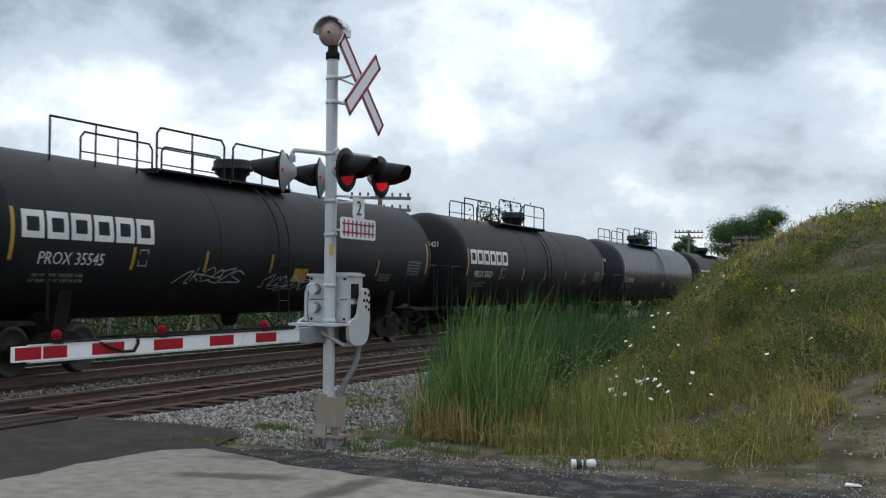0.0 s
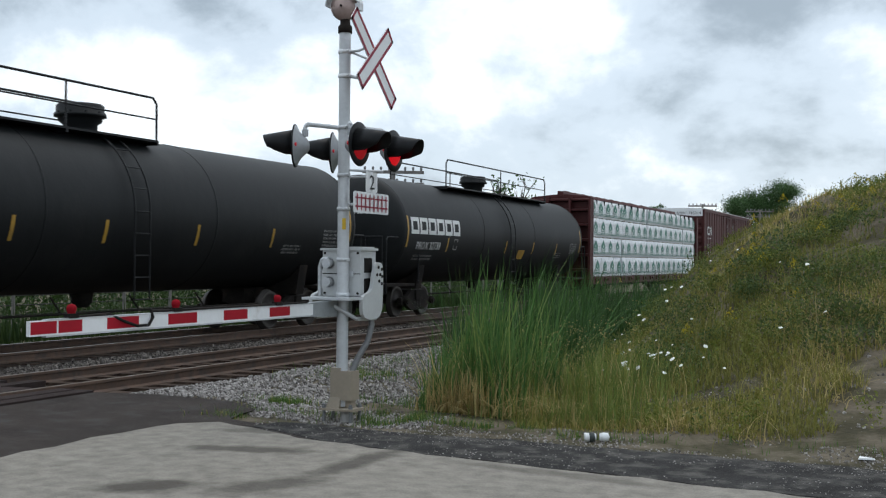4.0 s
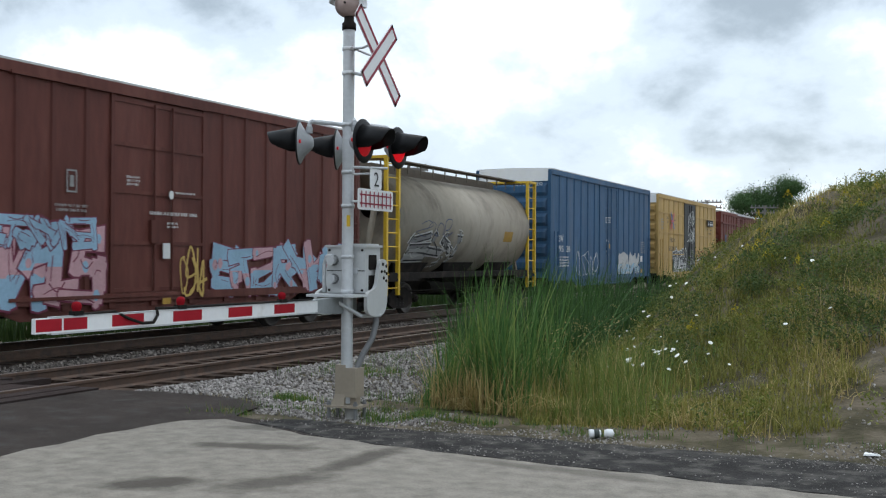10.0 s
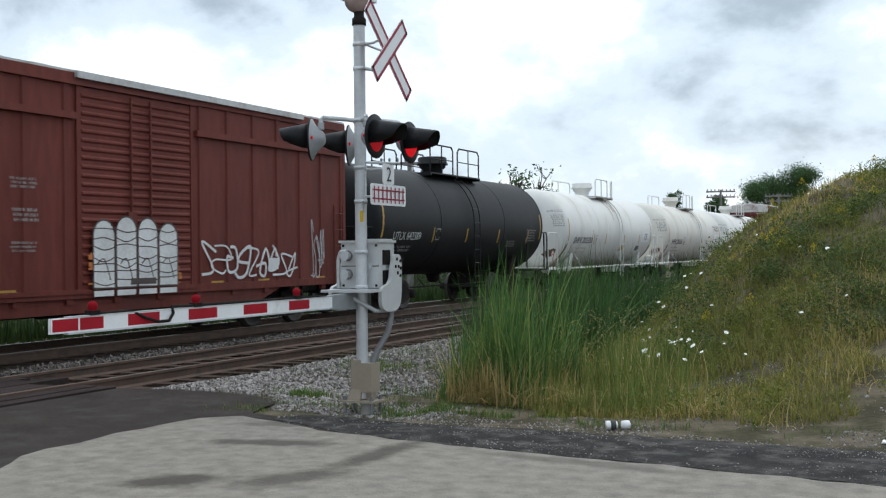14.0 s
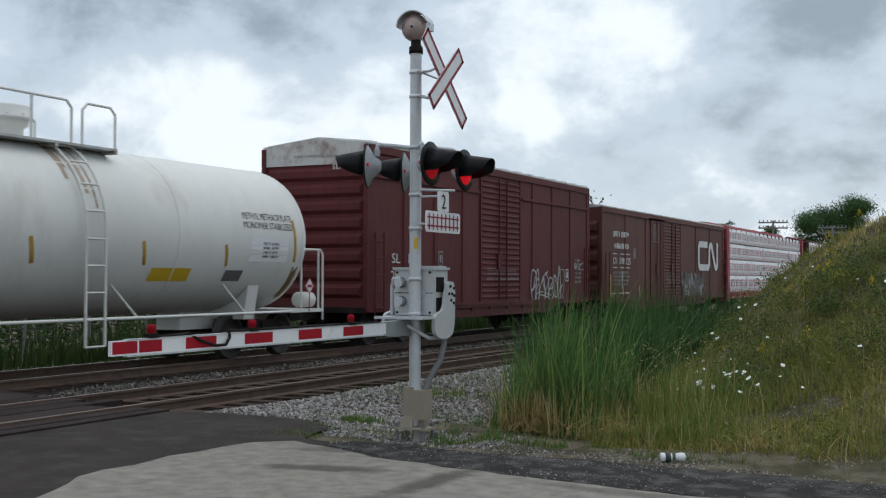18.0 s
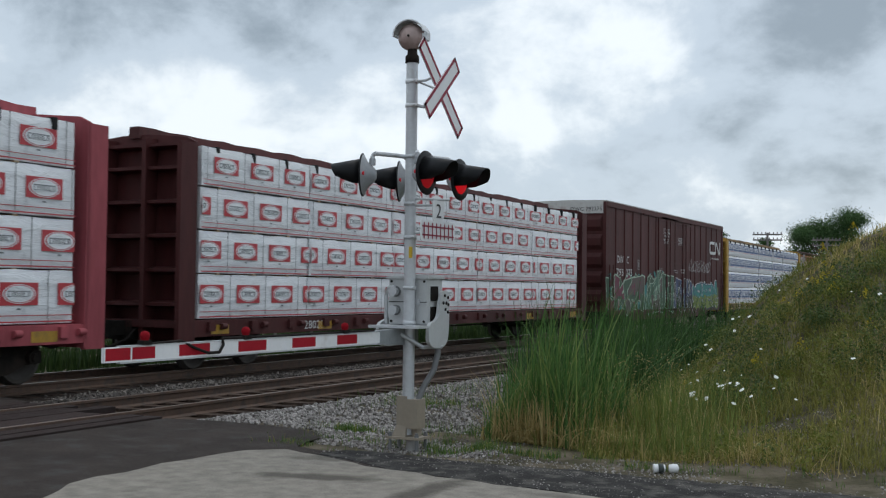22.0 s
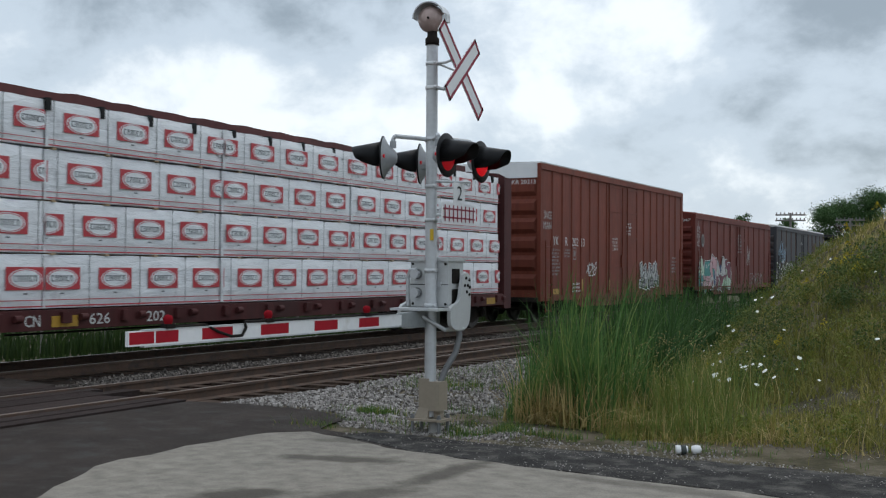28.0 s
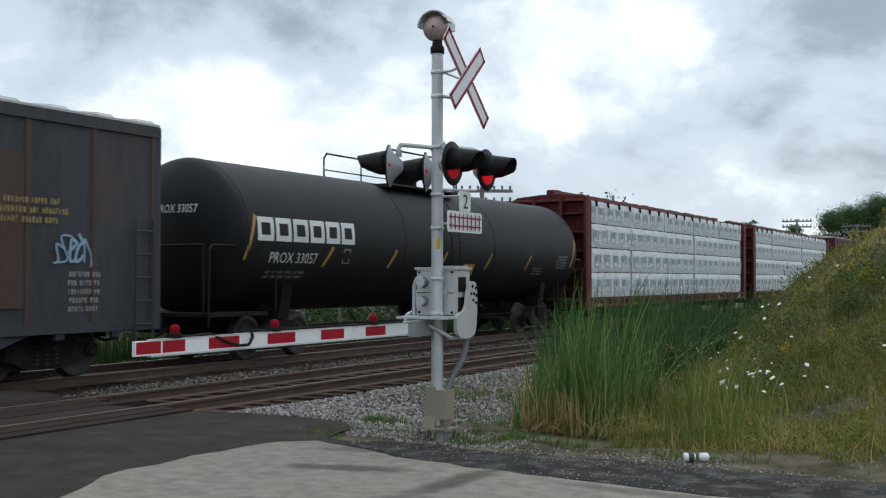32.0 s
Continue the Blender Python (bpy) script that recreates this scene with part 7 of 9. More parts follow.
# ---------------------------------------------------------------- hoppers
def slope_hopper(L, paint_name, label, eave=4.15, bottom=1.3, ribs=15, round_sides=False, inset=1.9, cut=1.75):
    """A covered hopper: side sheets cut back at a slant over each end, open end frames, bays below."""
    car = thing("covered_hopper", label, "hopper car", "freight cars of the train")
    mat, f = M[paint_name], -L / 2
    zk = 2.45 if not round_sides else 2.3
    def section(x):
        # outline of a side sheet, from the front end to the rear end
        return [(f + 0.05 + cut * 0.05, eave), (-f - 0.05 - cut * 0.05, eave), (-f - 0.25, eave - 0.45), (-f - cut, zk), (-f - cut, bottom), (f + cut, bottom), (f + cut, zk), (f + 0.25, eave - 0.45)]
    side = section(0)
    if round_sides:
        rows = []
        for i in range(9):
            v = bottom + (eave - bottom) * i / 8
            bulge = 1.30 + 0.20 * math.sin(math.pi * min(1.0, (i / 8) * 1.02)) ** 0.7 - 0.10 * (i / 8) ** 3
            yin = 0.25 if v > eave - 0.5 else 0.25 + (cut - 0.25) * min(1.0, (eave - 0.5 - v) / (eave - 0.5 - zk))
            rows.append((v, bulge, yin))
        g = Geo()
        pts = []
        for v, b, yin in rows:
            pts += [(-b, f + yin, v), (b, f + yin, v), (b, -f - yin, v), (-b, -f - yin, v)]
        fs = [(4 * j + i, 4 * j + (i + 1) % 4, 4 * j + 4 + (i + 1) % 4, 4 * j + 4 + i) for j in range(8) for i in range(4)]
        g.add(pts, fs + [(3, 2, 1, 0), (32, 33, 34, 35)], False)
        part("body", g, mat, car)
    else:
        g = Geo().prism(side, 2.84, lambda u, v, w: (1.42 - w, u, v))
        part("body", g, mat, car)
        def post():
            g = Geo().hexa([(-0.01, -0.065, bottom + 0.05), (0.06, -0.035, bottom + 0.05), (0.06, 0.035, bottom + 0.05), (-0.01, 0.065, bottom + 0.05), (-0.01, -0.065, eave - 0.1), (0.06, -0.035, eave - 0.1), (0.06, 0.035, eave - 0.1), (-0.01, 0.065, eave - 0.1)])
            g.slot = 1
            # rusted welds along both flanks
            for y in (-0.085, 0.068):
                g.box(0.0, 0.006, y, y + 0.02, bottom + 0.05, eave - 0.1)
            return g.mesh("side_post", [M["rib_rust"], M["rust_edge"]])
        for i in range(ribs + 1):
            y = f + cut + 0.1 + (L - 2 * cut - 0.2) * i / ribs
            put("side_post", shared(("hpost", paint_name, bottom, eave), post), car, (1.42, y, 0))
            put("side_post", shared(("hpost", paint_name, bottom, eave), post), car, (-1.42, y, 0), math.pi)
    # roof with hatch trough and running boards
    g = Geo().prism([(-1.46, eave), (1.46, eave), (1.46, eave + 0.06), (0.7, eave + 0.2), (-0.7, eave + 0.2), (-1.46, eave + 0.06)], L - 0.1, lambda u, v, w: (u, f + 0.05 + w, v))
    part("roof", g, mat if round_sides else M["rust_edge"], car)
    g = Geo()
    nb = int(L / 1.0)
    lift = 0.34 if round_sides else 0.17
    for s in (1, -1):
        g.box(*sorted((s * 0.75, s * 1.25)), f + 0.1, -f - 0.1, eave + lift, eave + lift + 0.04)
        for i in range(nb + 1):
            y = f + 0.3 + (L - 0.6) * i / nb
            g.box(*sorted((s * 1.17, s * 1.2)), y - 0.02, y + 0.02, eave + 0.06, eave + lift + 0.02)
    part("running_board", g, M["board"], car)
    g = Geo()
    for i in range(5):
        y = f + L * (i + 0.5) / 5
        g.box(-0.35, 0.35, y - 0.9, y + 0.9, eave + 0.2, eave + 0.33)
    part("hatch", g, mat, car)
    # side sill, bays
    for s in (1, -1):
        g = Geo().box(*sorted((s * 1.30, s * 1.47)), f + 0.1, -f - 0.1, bottom - 0.16, bottom + 0.02)
        part("side_sill", g, M["rust_edge"] if not round_sides else mat, car)
    nbay = 3 if L > 13 else 2
    for i in range(nbay):
        c = f + cut + 0.9 + (L - 2 * cut - 1.8) * ((i + 0.5) / nbay)
        w = (L - 2 * cut - 0.8) / nbay / 2
        g = Geo().hexa([(-0.55, c - 0.3, 0.45), (0.55, c - 0.3, 0.45), (0.55, c + 0.3, 0.45), (-0.55, c + 0.3, 0.45), (-1.25, c - w, bottom - 0.1), (1.25, c - w, bottom - 0.1), (1.25, c + w, bottom - 0.1), (-1.25, c + w, bottom - 0.1)])
        part("discharge_bay", g, M["under"], car)
    pale = M["roof_pale"] if round_sides else mat
    # open ends: slope sheet struts, posts, ladders
    for s in (-1, 1):
        g = Geo()
        e = s * (L / 2 - 0.06)
        for x in (-1.35, 1.35, -0.5, 0.5):
            g.box(x - 0.06, x + 0.06, e - 0.06, e + 0.06, bottom - 0.3, eave - (0.0 if abs(x) > 1 else 1.3))
        for z in (bottom + 0.7, bottom + 1.4, eave - 0.5):
            g.box(-1.35, 1.35, e - 0.04, e + 0.04, z - 0.05, z + 0.05)
        g.box(-1.42, 1.42, *sorted((s * (L / 2 - cut), s * (L / 2))), bottom - 0.22, bottom - 0.06)
        part("end_frame", g, pale, car)
        g = Geo()
        ladder_geo(g, 1.5, s * (L / 2) - 0.5 * (s > 0), s * (L / 2) + 0.5 * (s < 0), bottom - 0.65, eave + 0.2)
        part("ladder", g, pale, car)
    running_gear(car, L, inset)
    return car, flat_side(1.425), f


def cylinder_hopper(L, paint_name, label):
    """A round-bodied covered hopper with bright yellow end cages."""
    car = thing("cylindrical_hopper", label, "hopper car", "freight cars of the train")
    mat, f = M[paint_name], -L / 2
    g = Geo()
    n, R, zc = 40, 1.5, 2.75
    prof = []
    for i in range(n):
        a = 2 * math.pi * i / n
        x, z = R * math.cos(a), R * math.sin(a)
        prof.append((x, zc + (z * 0.93 if z > 0 else z * 1.08)))
    ends = [(f + 1.9, 0.25), (f + 1.15, 0.8), (f + 0.85, 1.0), (-f - 0.85, 1.0), (-f - 1.15, 0.8), (-f - 1.9, 0.25)]
    pts = []
    for y, k in ends:
        pts += [(x * k, y, zc + 0.6 + (z - zc - 0.6) * k) for x, z in prof]
    g.add(pts, [(j * n + i, j * n + (i + 1) % n, (j + 1) * n + (i + 1) % n, (j + 1) * n + i) for j in range(len(ends) - 1) for i in range(n)], True)
    part("body", g, mat, car)
    for y in (-2.6, 0.6, 3.4):
        ring = Geo()
        ring.add([(x * 1.003, y - 0.015, zc + (z - zc) * 1.003) for x, z in prof] + [(x * 1.003, y + 0.015, zc + (z - zc) * 1.003) for x, z in prof], [(i, (i + 1) % n, n + (i + 1) % n, n + i) for i in range(n)], True)
        part("weld_seam", ring, mat, car)
    for s in (1, -1):
        part("side_sill", Geo().box(*sorted((s * 1.05, s * 1.45)), f + 0.3, -f - 0.3, 1.05, 1.22), M["under"], car)
    g = Geo()
    for s in (1, -1):
        g.box(*sorted((s * 0.5, s * 0.95)), f + 0.6, -f - 0.6, 4.42, 4.46)
        for i in range(13):
            y = f + 0.8 + (L - 1.6) * i / 12
            g.box(*sorted((s * 0.87, s * 0.9)), y - 0.02, y + 0.02, 4.1, 4.44)
    g.box(-0.3, 0.3, f + 1.4, -f - 1.4, 4.1, 4.36)
    part("running_board", g, M["board"], car)
    for i in range(3):
        c = f + 2.6 + (L - 5.2) * i / 2
        part("discharge_bay", Geo().hexa([(-0.5, c - 0.3, 0.45), (0.5, c - 0.3, 0.45), (0.5, c + 0.3, 0.45), (-0.5, c + 0.3, 0.45), (-1.0, c - 1.2, 1.5), (1.0, c - 1.2, 1.5), (1.0, c + 1.2, 1.5), (-1.0, c + 1.2, 1.5)]), M["under"], car)
    yel = M["safety_yellow"]
    for s in (-1, 1):
        e = s * (L / 2 - 0.1)
        i_ = s * (L / 2 - 0.85)
        for x in (1.42, -1.42):
            for y in (e, i_):
                part("cage_post", Geo().box(x - 0.05, x + 0.05, y - 0.05, y + 0.05, 0.6, 4.42), yel, car)
            g = Geo()
            ladder_geo(g, x, *sorted((e, i_)), 0.75, 4.4, 0.38, 0.02, rails=False)
            part("ladder", g, yel, car)
        part("cage_top", Geo().box(-1.5, 1.5, *sorted((e, i_)), 4.36, 4.44), yel, car)
        g = Geo()
        for x in (0.7, -0.7):
            g.hexa([(x - 0.06, e, 1.2), (x + 0.06, e, 1.2), (x + 0.06, e - 0.12 * s, 1.2), (x - 0.06, e - 0.12 * s, 1.2), (x - 0.06, i_ - 0.2 * s, 3.9), (x + 0.06, i_ - 0.2 * s, 3.9), (x + 0.06, i_ - 0.35 * s, 3.9), (x - 0.06, i_ - 0.35 * s, 3.9)])
        part("end_strut", g, mat, car)
        part("end_platform", Geo().box(-1.45, 1.45, *sorted((s * (L / 2 - 2.2), s * L / 2)), 0.98, 1.1), M["under"], car)
    running_gear(car, L, 1.7)
    def at(u, v, w):
        a = math.asin(max(-0.98, min(0.98, (v - zc) / (R * 0.93 if v > zc else R * 1.08))))
        return ((R + w) * math.cos(a), u, v)
    return car, at, f


# ---------------------------------------------------------------- crossing signal
def crossing_signal():
    mast = thing("crossing_signal", "galvanised level crossing signal with red flashing lamps, bell and lowered gate", "crossing signal", m=pose(*MAST, 0.0))
    galv = M["galv"]
    part("pole", Geo().tube((0, 0, 0.1), (0, 0, 4.13), 0.062, n=24), galv, mast)
    for z in (3.88, 3.62, 3.07, 2.56, 2.2, 1.66, 1.29):
        g = Geo().lathe((0, 0, z - 0.02), (0, 0, 1), [(0, 0.064), (0, 0.071), (0.04, 0.071), (0.04, 0.064)], 24)
        g.tube((0.06, -0.07, z), (0.1, -0.085, z), 0.014, n=8)
        part("clamp", g, M["white"] if z > 3.3 else galv, mast)
    part("pole_cap", Geo().lathe((0, 0, 4.08), (0, 0, 1), [(0, 0.066), (0, 0.075), (0.07, 0.075), (0.09, 0.055), (0.18, 0.05), (0.2, 0.07)], 20), M["under"], mast)
    # bell and its hood
    d = Vector((0.18, -0.97, -0.05)).normalized()
    c = Vector((-0.01, 0, 4.36))
    bell = part("bell", Geo().lathe(c, d, [(-0.12, 0.05), (-0.1, 0.1), (-0.02, 0.145), (0.02, 0.148), (0.07, 0.13), (0.1, 0.085), (0.115, 0.03), (0.118, 0.0)], 32), M["bell"], mast, "dull pinkish metal bell")
    part("bell_bolt", Geo().tube(c + 0.11 * d, c + 0.135 * d, 0.012, n=8), M["under"], bell)
    g = Geo()
    n = 14
    right = Vector((0.97, 0.18, 0)).normalized()
    up = Vector((0, 0, 1))
    for r0, r1 in ((0.165, 0.178),):
        pts = []
        for i in range(n + 1):
            a = radians(15 + 165 * i / n)
            o = right * math.cos(a) + up * math.sin(a)
            for r in (r0, r1):
                for k in (-0.13, 0.13):
                    pts.append(c + o * r + d * k)
        fs = []
        for i in range(n):
            b = 4 * i
            fs += [(b, b + 1, b + 5, b + 4), (b + 2, b + 6, b + 7, b + 3), (b, b + 4, b + 6, b + 2), (b + 1, b + 3, b + 7, b + 5)]
        g.add(pts, fs, False)
    g.box(0.12, 0.19, -0.03, 0.05, 4.31, 4.39)
    part("bell_hood", g, galv, mast)
    # crossbuck: two white boards with dark red borders
    cx, cz = 0.34, 3.80
    for (p0, z0), (p1, z1), w, off in (((-0.45, 0.395), (0.489, -0.438), 0.185, 0.0), ((-0.334, -0.31), (0.372, 0.302), 0.19, 0.012)):
        dx, dz = p1 - p0, z1 - z0
        ln = math.hypot(dx, dz)
        ax, az = dx / ln, dz / ln
        g = Geo()
        def at(u, v, t):
            return (cx + off + t, p0 + ax * u - az * v, cz + z0 + az * u + ax * v)
        g.slot = 0
        g.prism([(0, -w / 2), (ln, -w / 2), (ln, w / 2), (0, w / 2)], 0.008, lambda u, v, t: at(u, v, t))
        g.slot = 1
        b = 0.035
        for o in ([(0, -w / 2), (ln, -w / 2), (ln, -w / 2 + b), (0, -w / 2 + b)], [(0, w / 2 - b), (ln, w / 2 - b), (ln, w / 2), (0, w / 2)], [(0, -w / 2), (b, -w / 2), (b, w / 2), (0, w / 2)], [(ln - b, -w / 2), (ln, -w / 2), (ln, w / 2), (ln - b, w / 2)]):
            g.prism(o, 0.002, lambda u, v, t: at(u, v, 0.0085 + t))
            g.prism(o, 0.002, lambda u, v, t: at(u, v, -0.0025 + t))
        part("crossbuck_board", g, [M["white"], M["maroon"]], mast, "white board with a dark red border")
    for line, rad in (([(0.06, 0, 3.88), (0.2, -0.06, 3.87), (cx, -0.1, 3.90)], 0.014), ([(0.06, 0, 3.62), (0.2, -0.1, 3.58), (cx, -0.26, 3.56)], 0.018), ([(0.06, 0, 3.88), (cx, 0.02, 3.76)], 0.012)):
        part("sign_bracket", Geo().pipe(line, rad), galv, mast)
    # lamps, two facing each way
    for sx in (1, -1):
        turn = radians(0 if sx > 0 else 201)
        F, S = Vector((math.cos(turn), math.sin(turn), 0)), Vector((-math.sin(turn), math.cos(turn), 0))
        for sy in (-1, 1):
            ly = 0.40 * sy
            ly += 0.06 if sx > 0 else 0.0
            o = Vector((0.36 * sx, ly, 2.85))
            top = o - 0.1 * F
            holder = Geo().pipe([(0, 0, 3.06), (0.12 * sx, 0.1 * sy, 3.075), (top.x * 0.9, ly * 0.9, 3.075), (top.x, top.y, 3.05), (top.x, top.y, 2.95)], 0.024, 8)
            part("lamp_arm", holder, galv, mast)
            back = Geo().lathe(o, F, [(-0.004, 0.12), (-0.004, 0.225), (0.004, 0.23), (0.010, 0.225), (0.010, 0.15)], 32)
            lamp = part("signal_lamp", back, M["black"], mast)
            g = Geo().lathe(o, F, [(-0.14, 0.0), (-0.14, 0.05), (-0.12, 0.075), (-0.05, 0.14), (-0.006, 0.215)], 28)
            g.tube(top + Vector((0, 0, 0.1)), top + Vector((0, 0, 0.17)), 0.035, n=10)
            part("housing", g, M["lamp_grey"], lamp)
            g = Geo()
            n = 18
            pts = []
            for i in range(n + 1):
                a = radians(-28 + 236 * i / n)
                long = 0.27 + 0.06 * max(0.0, math.sin(a)) - 0.16 * max(0.0, -math.sin(a) * 2)
                for r, k in ((0.165, 0.0), (0.165 - 0.03, long), (0.172, 0.0), (0.172 - 0.03, long)):
                    pts.append(o + F * (0.01 + k) + S * (r * math.cos(a)) + Vector((0, 0, r * math.sin(a) - 0.08 * k)))
            fs = []
            for i in range(n):
                b = 4 * i
                fs += [(b, b + 1, b + 5, b + 4), (b + 2, b + 6, b + 7, b + 3), (b + 1, b + 3, b + 7, b + 5), (b, b + 4, b + 6, b + 2)]
            g.add(pts, fs, True)
            part("hood", g, M["black"], lamp)
            lens = M["lens_lit"] if (sx > 0 and sy > 0) else M["lens_half"] if sx > 0 else M["lens_dark"]
            g = Geo().lathe(o - Vector((0, 0, 0.01)), F, [(0.012, 0.15), (0.03, 0.13), (0.045, 0.07), (0.05, 0.0)], 24)
            part("lens", g, lens, lamp, "red glass lens")
            q = o + S * (-0.17 * sx) - F * 0.01
            part("side_light", Geo().tube(q, q - F * 0.03, 0.02, n=10), M["lens_half"], lamp)
    # lower cross bracket with insulators
    g = Geo().pipe([(0, 0, 2.62), (0.3, 0.02, 2.60), (0.42, 0.1, 2.60)], 0.014)
    part("sign_bracket", g, galv, mast)
    # plate with the number of tracks
    sx_ = 0.33
    g = Geo()
    at = lambda u, v, w: (sx_ + w, u, 2.168 + v)  # noqa: E731
    def rounded(u0, u1, v0, v1, r=0.03):
        o = []
        for (cx_, cy_), a0 in (((u1 - r, v0 + r), -90), ((u1 - r, v1 - r), 0), ((u0 + r, v1 - r), 90), ((u0 + r, v0 + r), 180)):
            o += [(cx_ + r * math.cos(radians(a0 + 30 * k)), cy_ + r * math.sin(radians(a0 + 30 * k))) for k in range(4)]
        return o
    g.prism(rounded(-0.40, 0.40, -0.02, 0.2), 0.006, at)
    sign = part("track_plate", g, M["white"], mast, "white plate with a red drawing of rails")
    g = Geo().prism(rounded(-0.13, 0.13, 0.202, 0.42), 0.006, at)
    num = part("number_plate", g, M["white"], mast)
    lettering("numeral", "2", lambda u, v, w: at(u, v, w + 0.006), -0.055, 0.055, 0.235, 0.385, M["letter_black"], num)
    g = Geo()
    for v in (0.045, 0.135):
        quad_on(g, lambda u, v, w: at(u, v, w + 0.004), -0.37, 0.37, v - 0.008, v + 0.008)
    for k in range(8):
        u = -0.33 + 0.094 * k
        quad_on(g, lambda u, v, w: at(u, v, w + 0.006), u - 0.012, u + 0.012, 0.005, 0.175)
    part("rail_drawing", g, M["maroon"], sign)
    for z in (2.54, 2.25):
        part("sign_bracket", Geo().pipe([(0.05, 0, z), (sx_, 0.0, z)], 0.012), galv, mast)
    part("tag", Geo().box(0.02, 0.06, -0.064, -0.055, 1.98, 2.1), M["safety_yellow"], mast)
    # gate mechanism: housing, cover, counterweight plates, shelf
    w = M["box_white"]
    house = part("gate_housing", Geo().box(-0.29, 0.17, 0.075, 0.43, 1.27, 1.76), w, mast, "pale grey metal gate housing")
    part("housing_lid", Geo().box(-0.31, 0.19, 0.055, 0.45, 1.76, 1.785).box(-0.05, 0.17, 0.1, 0.4, 1.785, 1.80), w, house)
    g = Geo()
    for z0, z1 in ((1.3, 1.46), (1.52, 1.68)):
        g.box(0.17, 0.178, 0.16, 0.33, z0, z1)
    part("vent", g, M["under"], house)
    for z in (1.42, 1.62):
        g = Geo().tube((-0.2, 0.075, z), (-0.2, 0.0, z), 0.04, n=14).tube((-0.2, 0.0, z), (-0.2, -0.02, z), 0.055, n=6)
        part("conduit_plug", g, galv, house)
        part("plug_rim", Geo().lathe((-0.2, 0.068, z), (0, -1, 0), [(0, 0.05), (0, 0.058), (0.012, 0.058), (0.012, 0.04)], 14), M["conduit"], house)
    for x, z in ((-0.26, 1.30), (0.14, 1.30), (-0.26, 1.73), (0.14, 1.73)):
        part("bolt", Geo().tube((x, 0.075, z), (x, 0.062, z), 0.014, n=6), M["under"], house)
    part("seam", Geo().box(-0.292, 0.172, 0.071, 0.0755, 1.505, 1.513), M["under"], house)
    part("latch", Geo().box(0.02, 0.09, 0.05, 0.075, 1.48, 1.54), galv, house)
    g = Geo().pipe([(-0.34, 0.1, 1.27), (-0.34, 0.1, 1.58), (-0.30, 0.08, 1.66), (-0.2, 0.05, 1.67)], 0.022)
    part("conduit", g, galv, house)
    g = Geo()
    ear = [(-0.02, 1.08), (0.1, 1.02), (0.34, 1.02), (0.44, 1.1), (0.46, 1.3), (0.46, 1.62), (0.3, 1.64), (0.24, 1.5), (0.2, 1.32), (-0.02, 1.28)]
    for _ in range(2):
        # cut the corners round
        ear = [(p[0] + (q[0] - p[0]) * k, p[1] + (q[1] - p[1]) * k) for p, q in zip(ear, ear[1:] + ear[:1]) for k in (0.22, 0.78)]
    for x in (0.21, -0.40):
        g = Geo().prism(ear, 0.04, lambda u, v, t: (x + t, u, v))
        cw = part("counterweight", g, w, mast)
        for u, v in ((0.34, 1.58), (0.42, 1.56), (0.31, 1.5), (0.38, 1.5), (0.43, 1.48), (0.36, 1.43), (0.42, 1.4)):
            part("bolt_hole", Geo().tube((x + 0.04, u, v), (x + 0.048, u, v), 0.018, n=10), M["under"], cw)
    part("shelf", Geo().box(-0.34, 0.24, -0.28, 0.42, 1.235, 1.262), galv, mast)
    g = Geo().pipe([(-0.12, -0.2, 1.23), (0.16, 0.02, 1.03)], 0.022).pipe([(0.16, 0.02, 1.03), (0.24, 0.3, 1.03)], 0.022)
    part("brace", g, galv, mast)
    # gate arm along the track's direction
    g = Geo().hexa([(-0.10, 0.25, 1.04), (-0.02, 0.25, 1.04), (-0.02, -0.95, 1.09), (-0.10, -0.95, 1.09), (-0.10, 0.25, 1.24), (-0.02, 0.25, 1.24), (-0.02, -0.95, 1.21), (-0.10, -0.95, 1.21)])
    part("arm_bracket", g, M["dull_galv"], mast)
    bands = [(-0.72, -1.05, "white"), (-1.05, -1.42, "red"), (-1.42, -1.80, "white"), (-1.80, -2.18, "red"), (-2.18, -2.58, "white"), (-2.58, -2.98, "red"), (-2.98, -3.36, "white"), (-3.36, -3.74, "red"), (-3.74, -4.02, "white"), (-4.02, -4.27, "red"), (-4.27, -4.29, "white"), (-4.29, -4.55, "red"), (-4.55, -4.57, "white")]
    arm = part("gate_arm", Geo().box(-0.045, -0.015, -4.56, -0.6, 1.095, 1.205), M["white"], mast, "white gate arm with red bands")
    for a, b, colour in bands:
        if colour == "red":
            part("band", Geo().box(-0.0465, -0.0135, b, a, 1.108, 1.197), M["red"], arm)
    part("arm_edge", Geo().box(-0.05, -0.01, -4.4, -0.65, 1.082, 1.095).box(-0.05, -0.01, -4.4, -0.65, 1.205, 1.213), M["galv"], arm)
    for yy in (-4.12, -2.86, -1.26):
        g = Geo().box(-0.06, 0.0, yy - 0.05, yy + 0.05, 1.21, 1.245)
        base = part("lamp_base", g, M["under"], arm)
        g = Geo().lathe((-0.03, yy, 1.245), (0, 0, 1), [(0, 0.03), (0.01, 0.03), (0.02, 0.036), (0.042, 0.038), (0.062, 0.028), (0.072, 0.0)], 16)
        part("arm_lamp", g, M["lens_glow"], base, "small red lamp on the gate arm")
    g = Geo().pipe([(-0.03, -4.05, 1.215), (-0.03, -3.7, 1.225), (0.0, -3.55, 1.16), (0.02, -3.42, 1.12), (0.02, -3.28, 1.12), (0.0, -3.2, 1.18), (-0.02, -3.2, 1.23), (-0.03, -3.0, 1.225), (-0.03, -0.7, 1.22)], 0.012)
    part("cable", g, M["under"], arm)
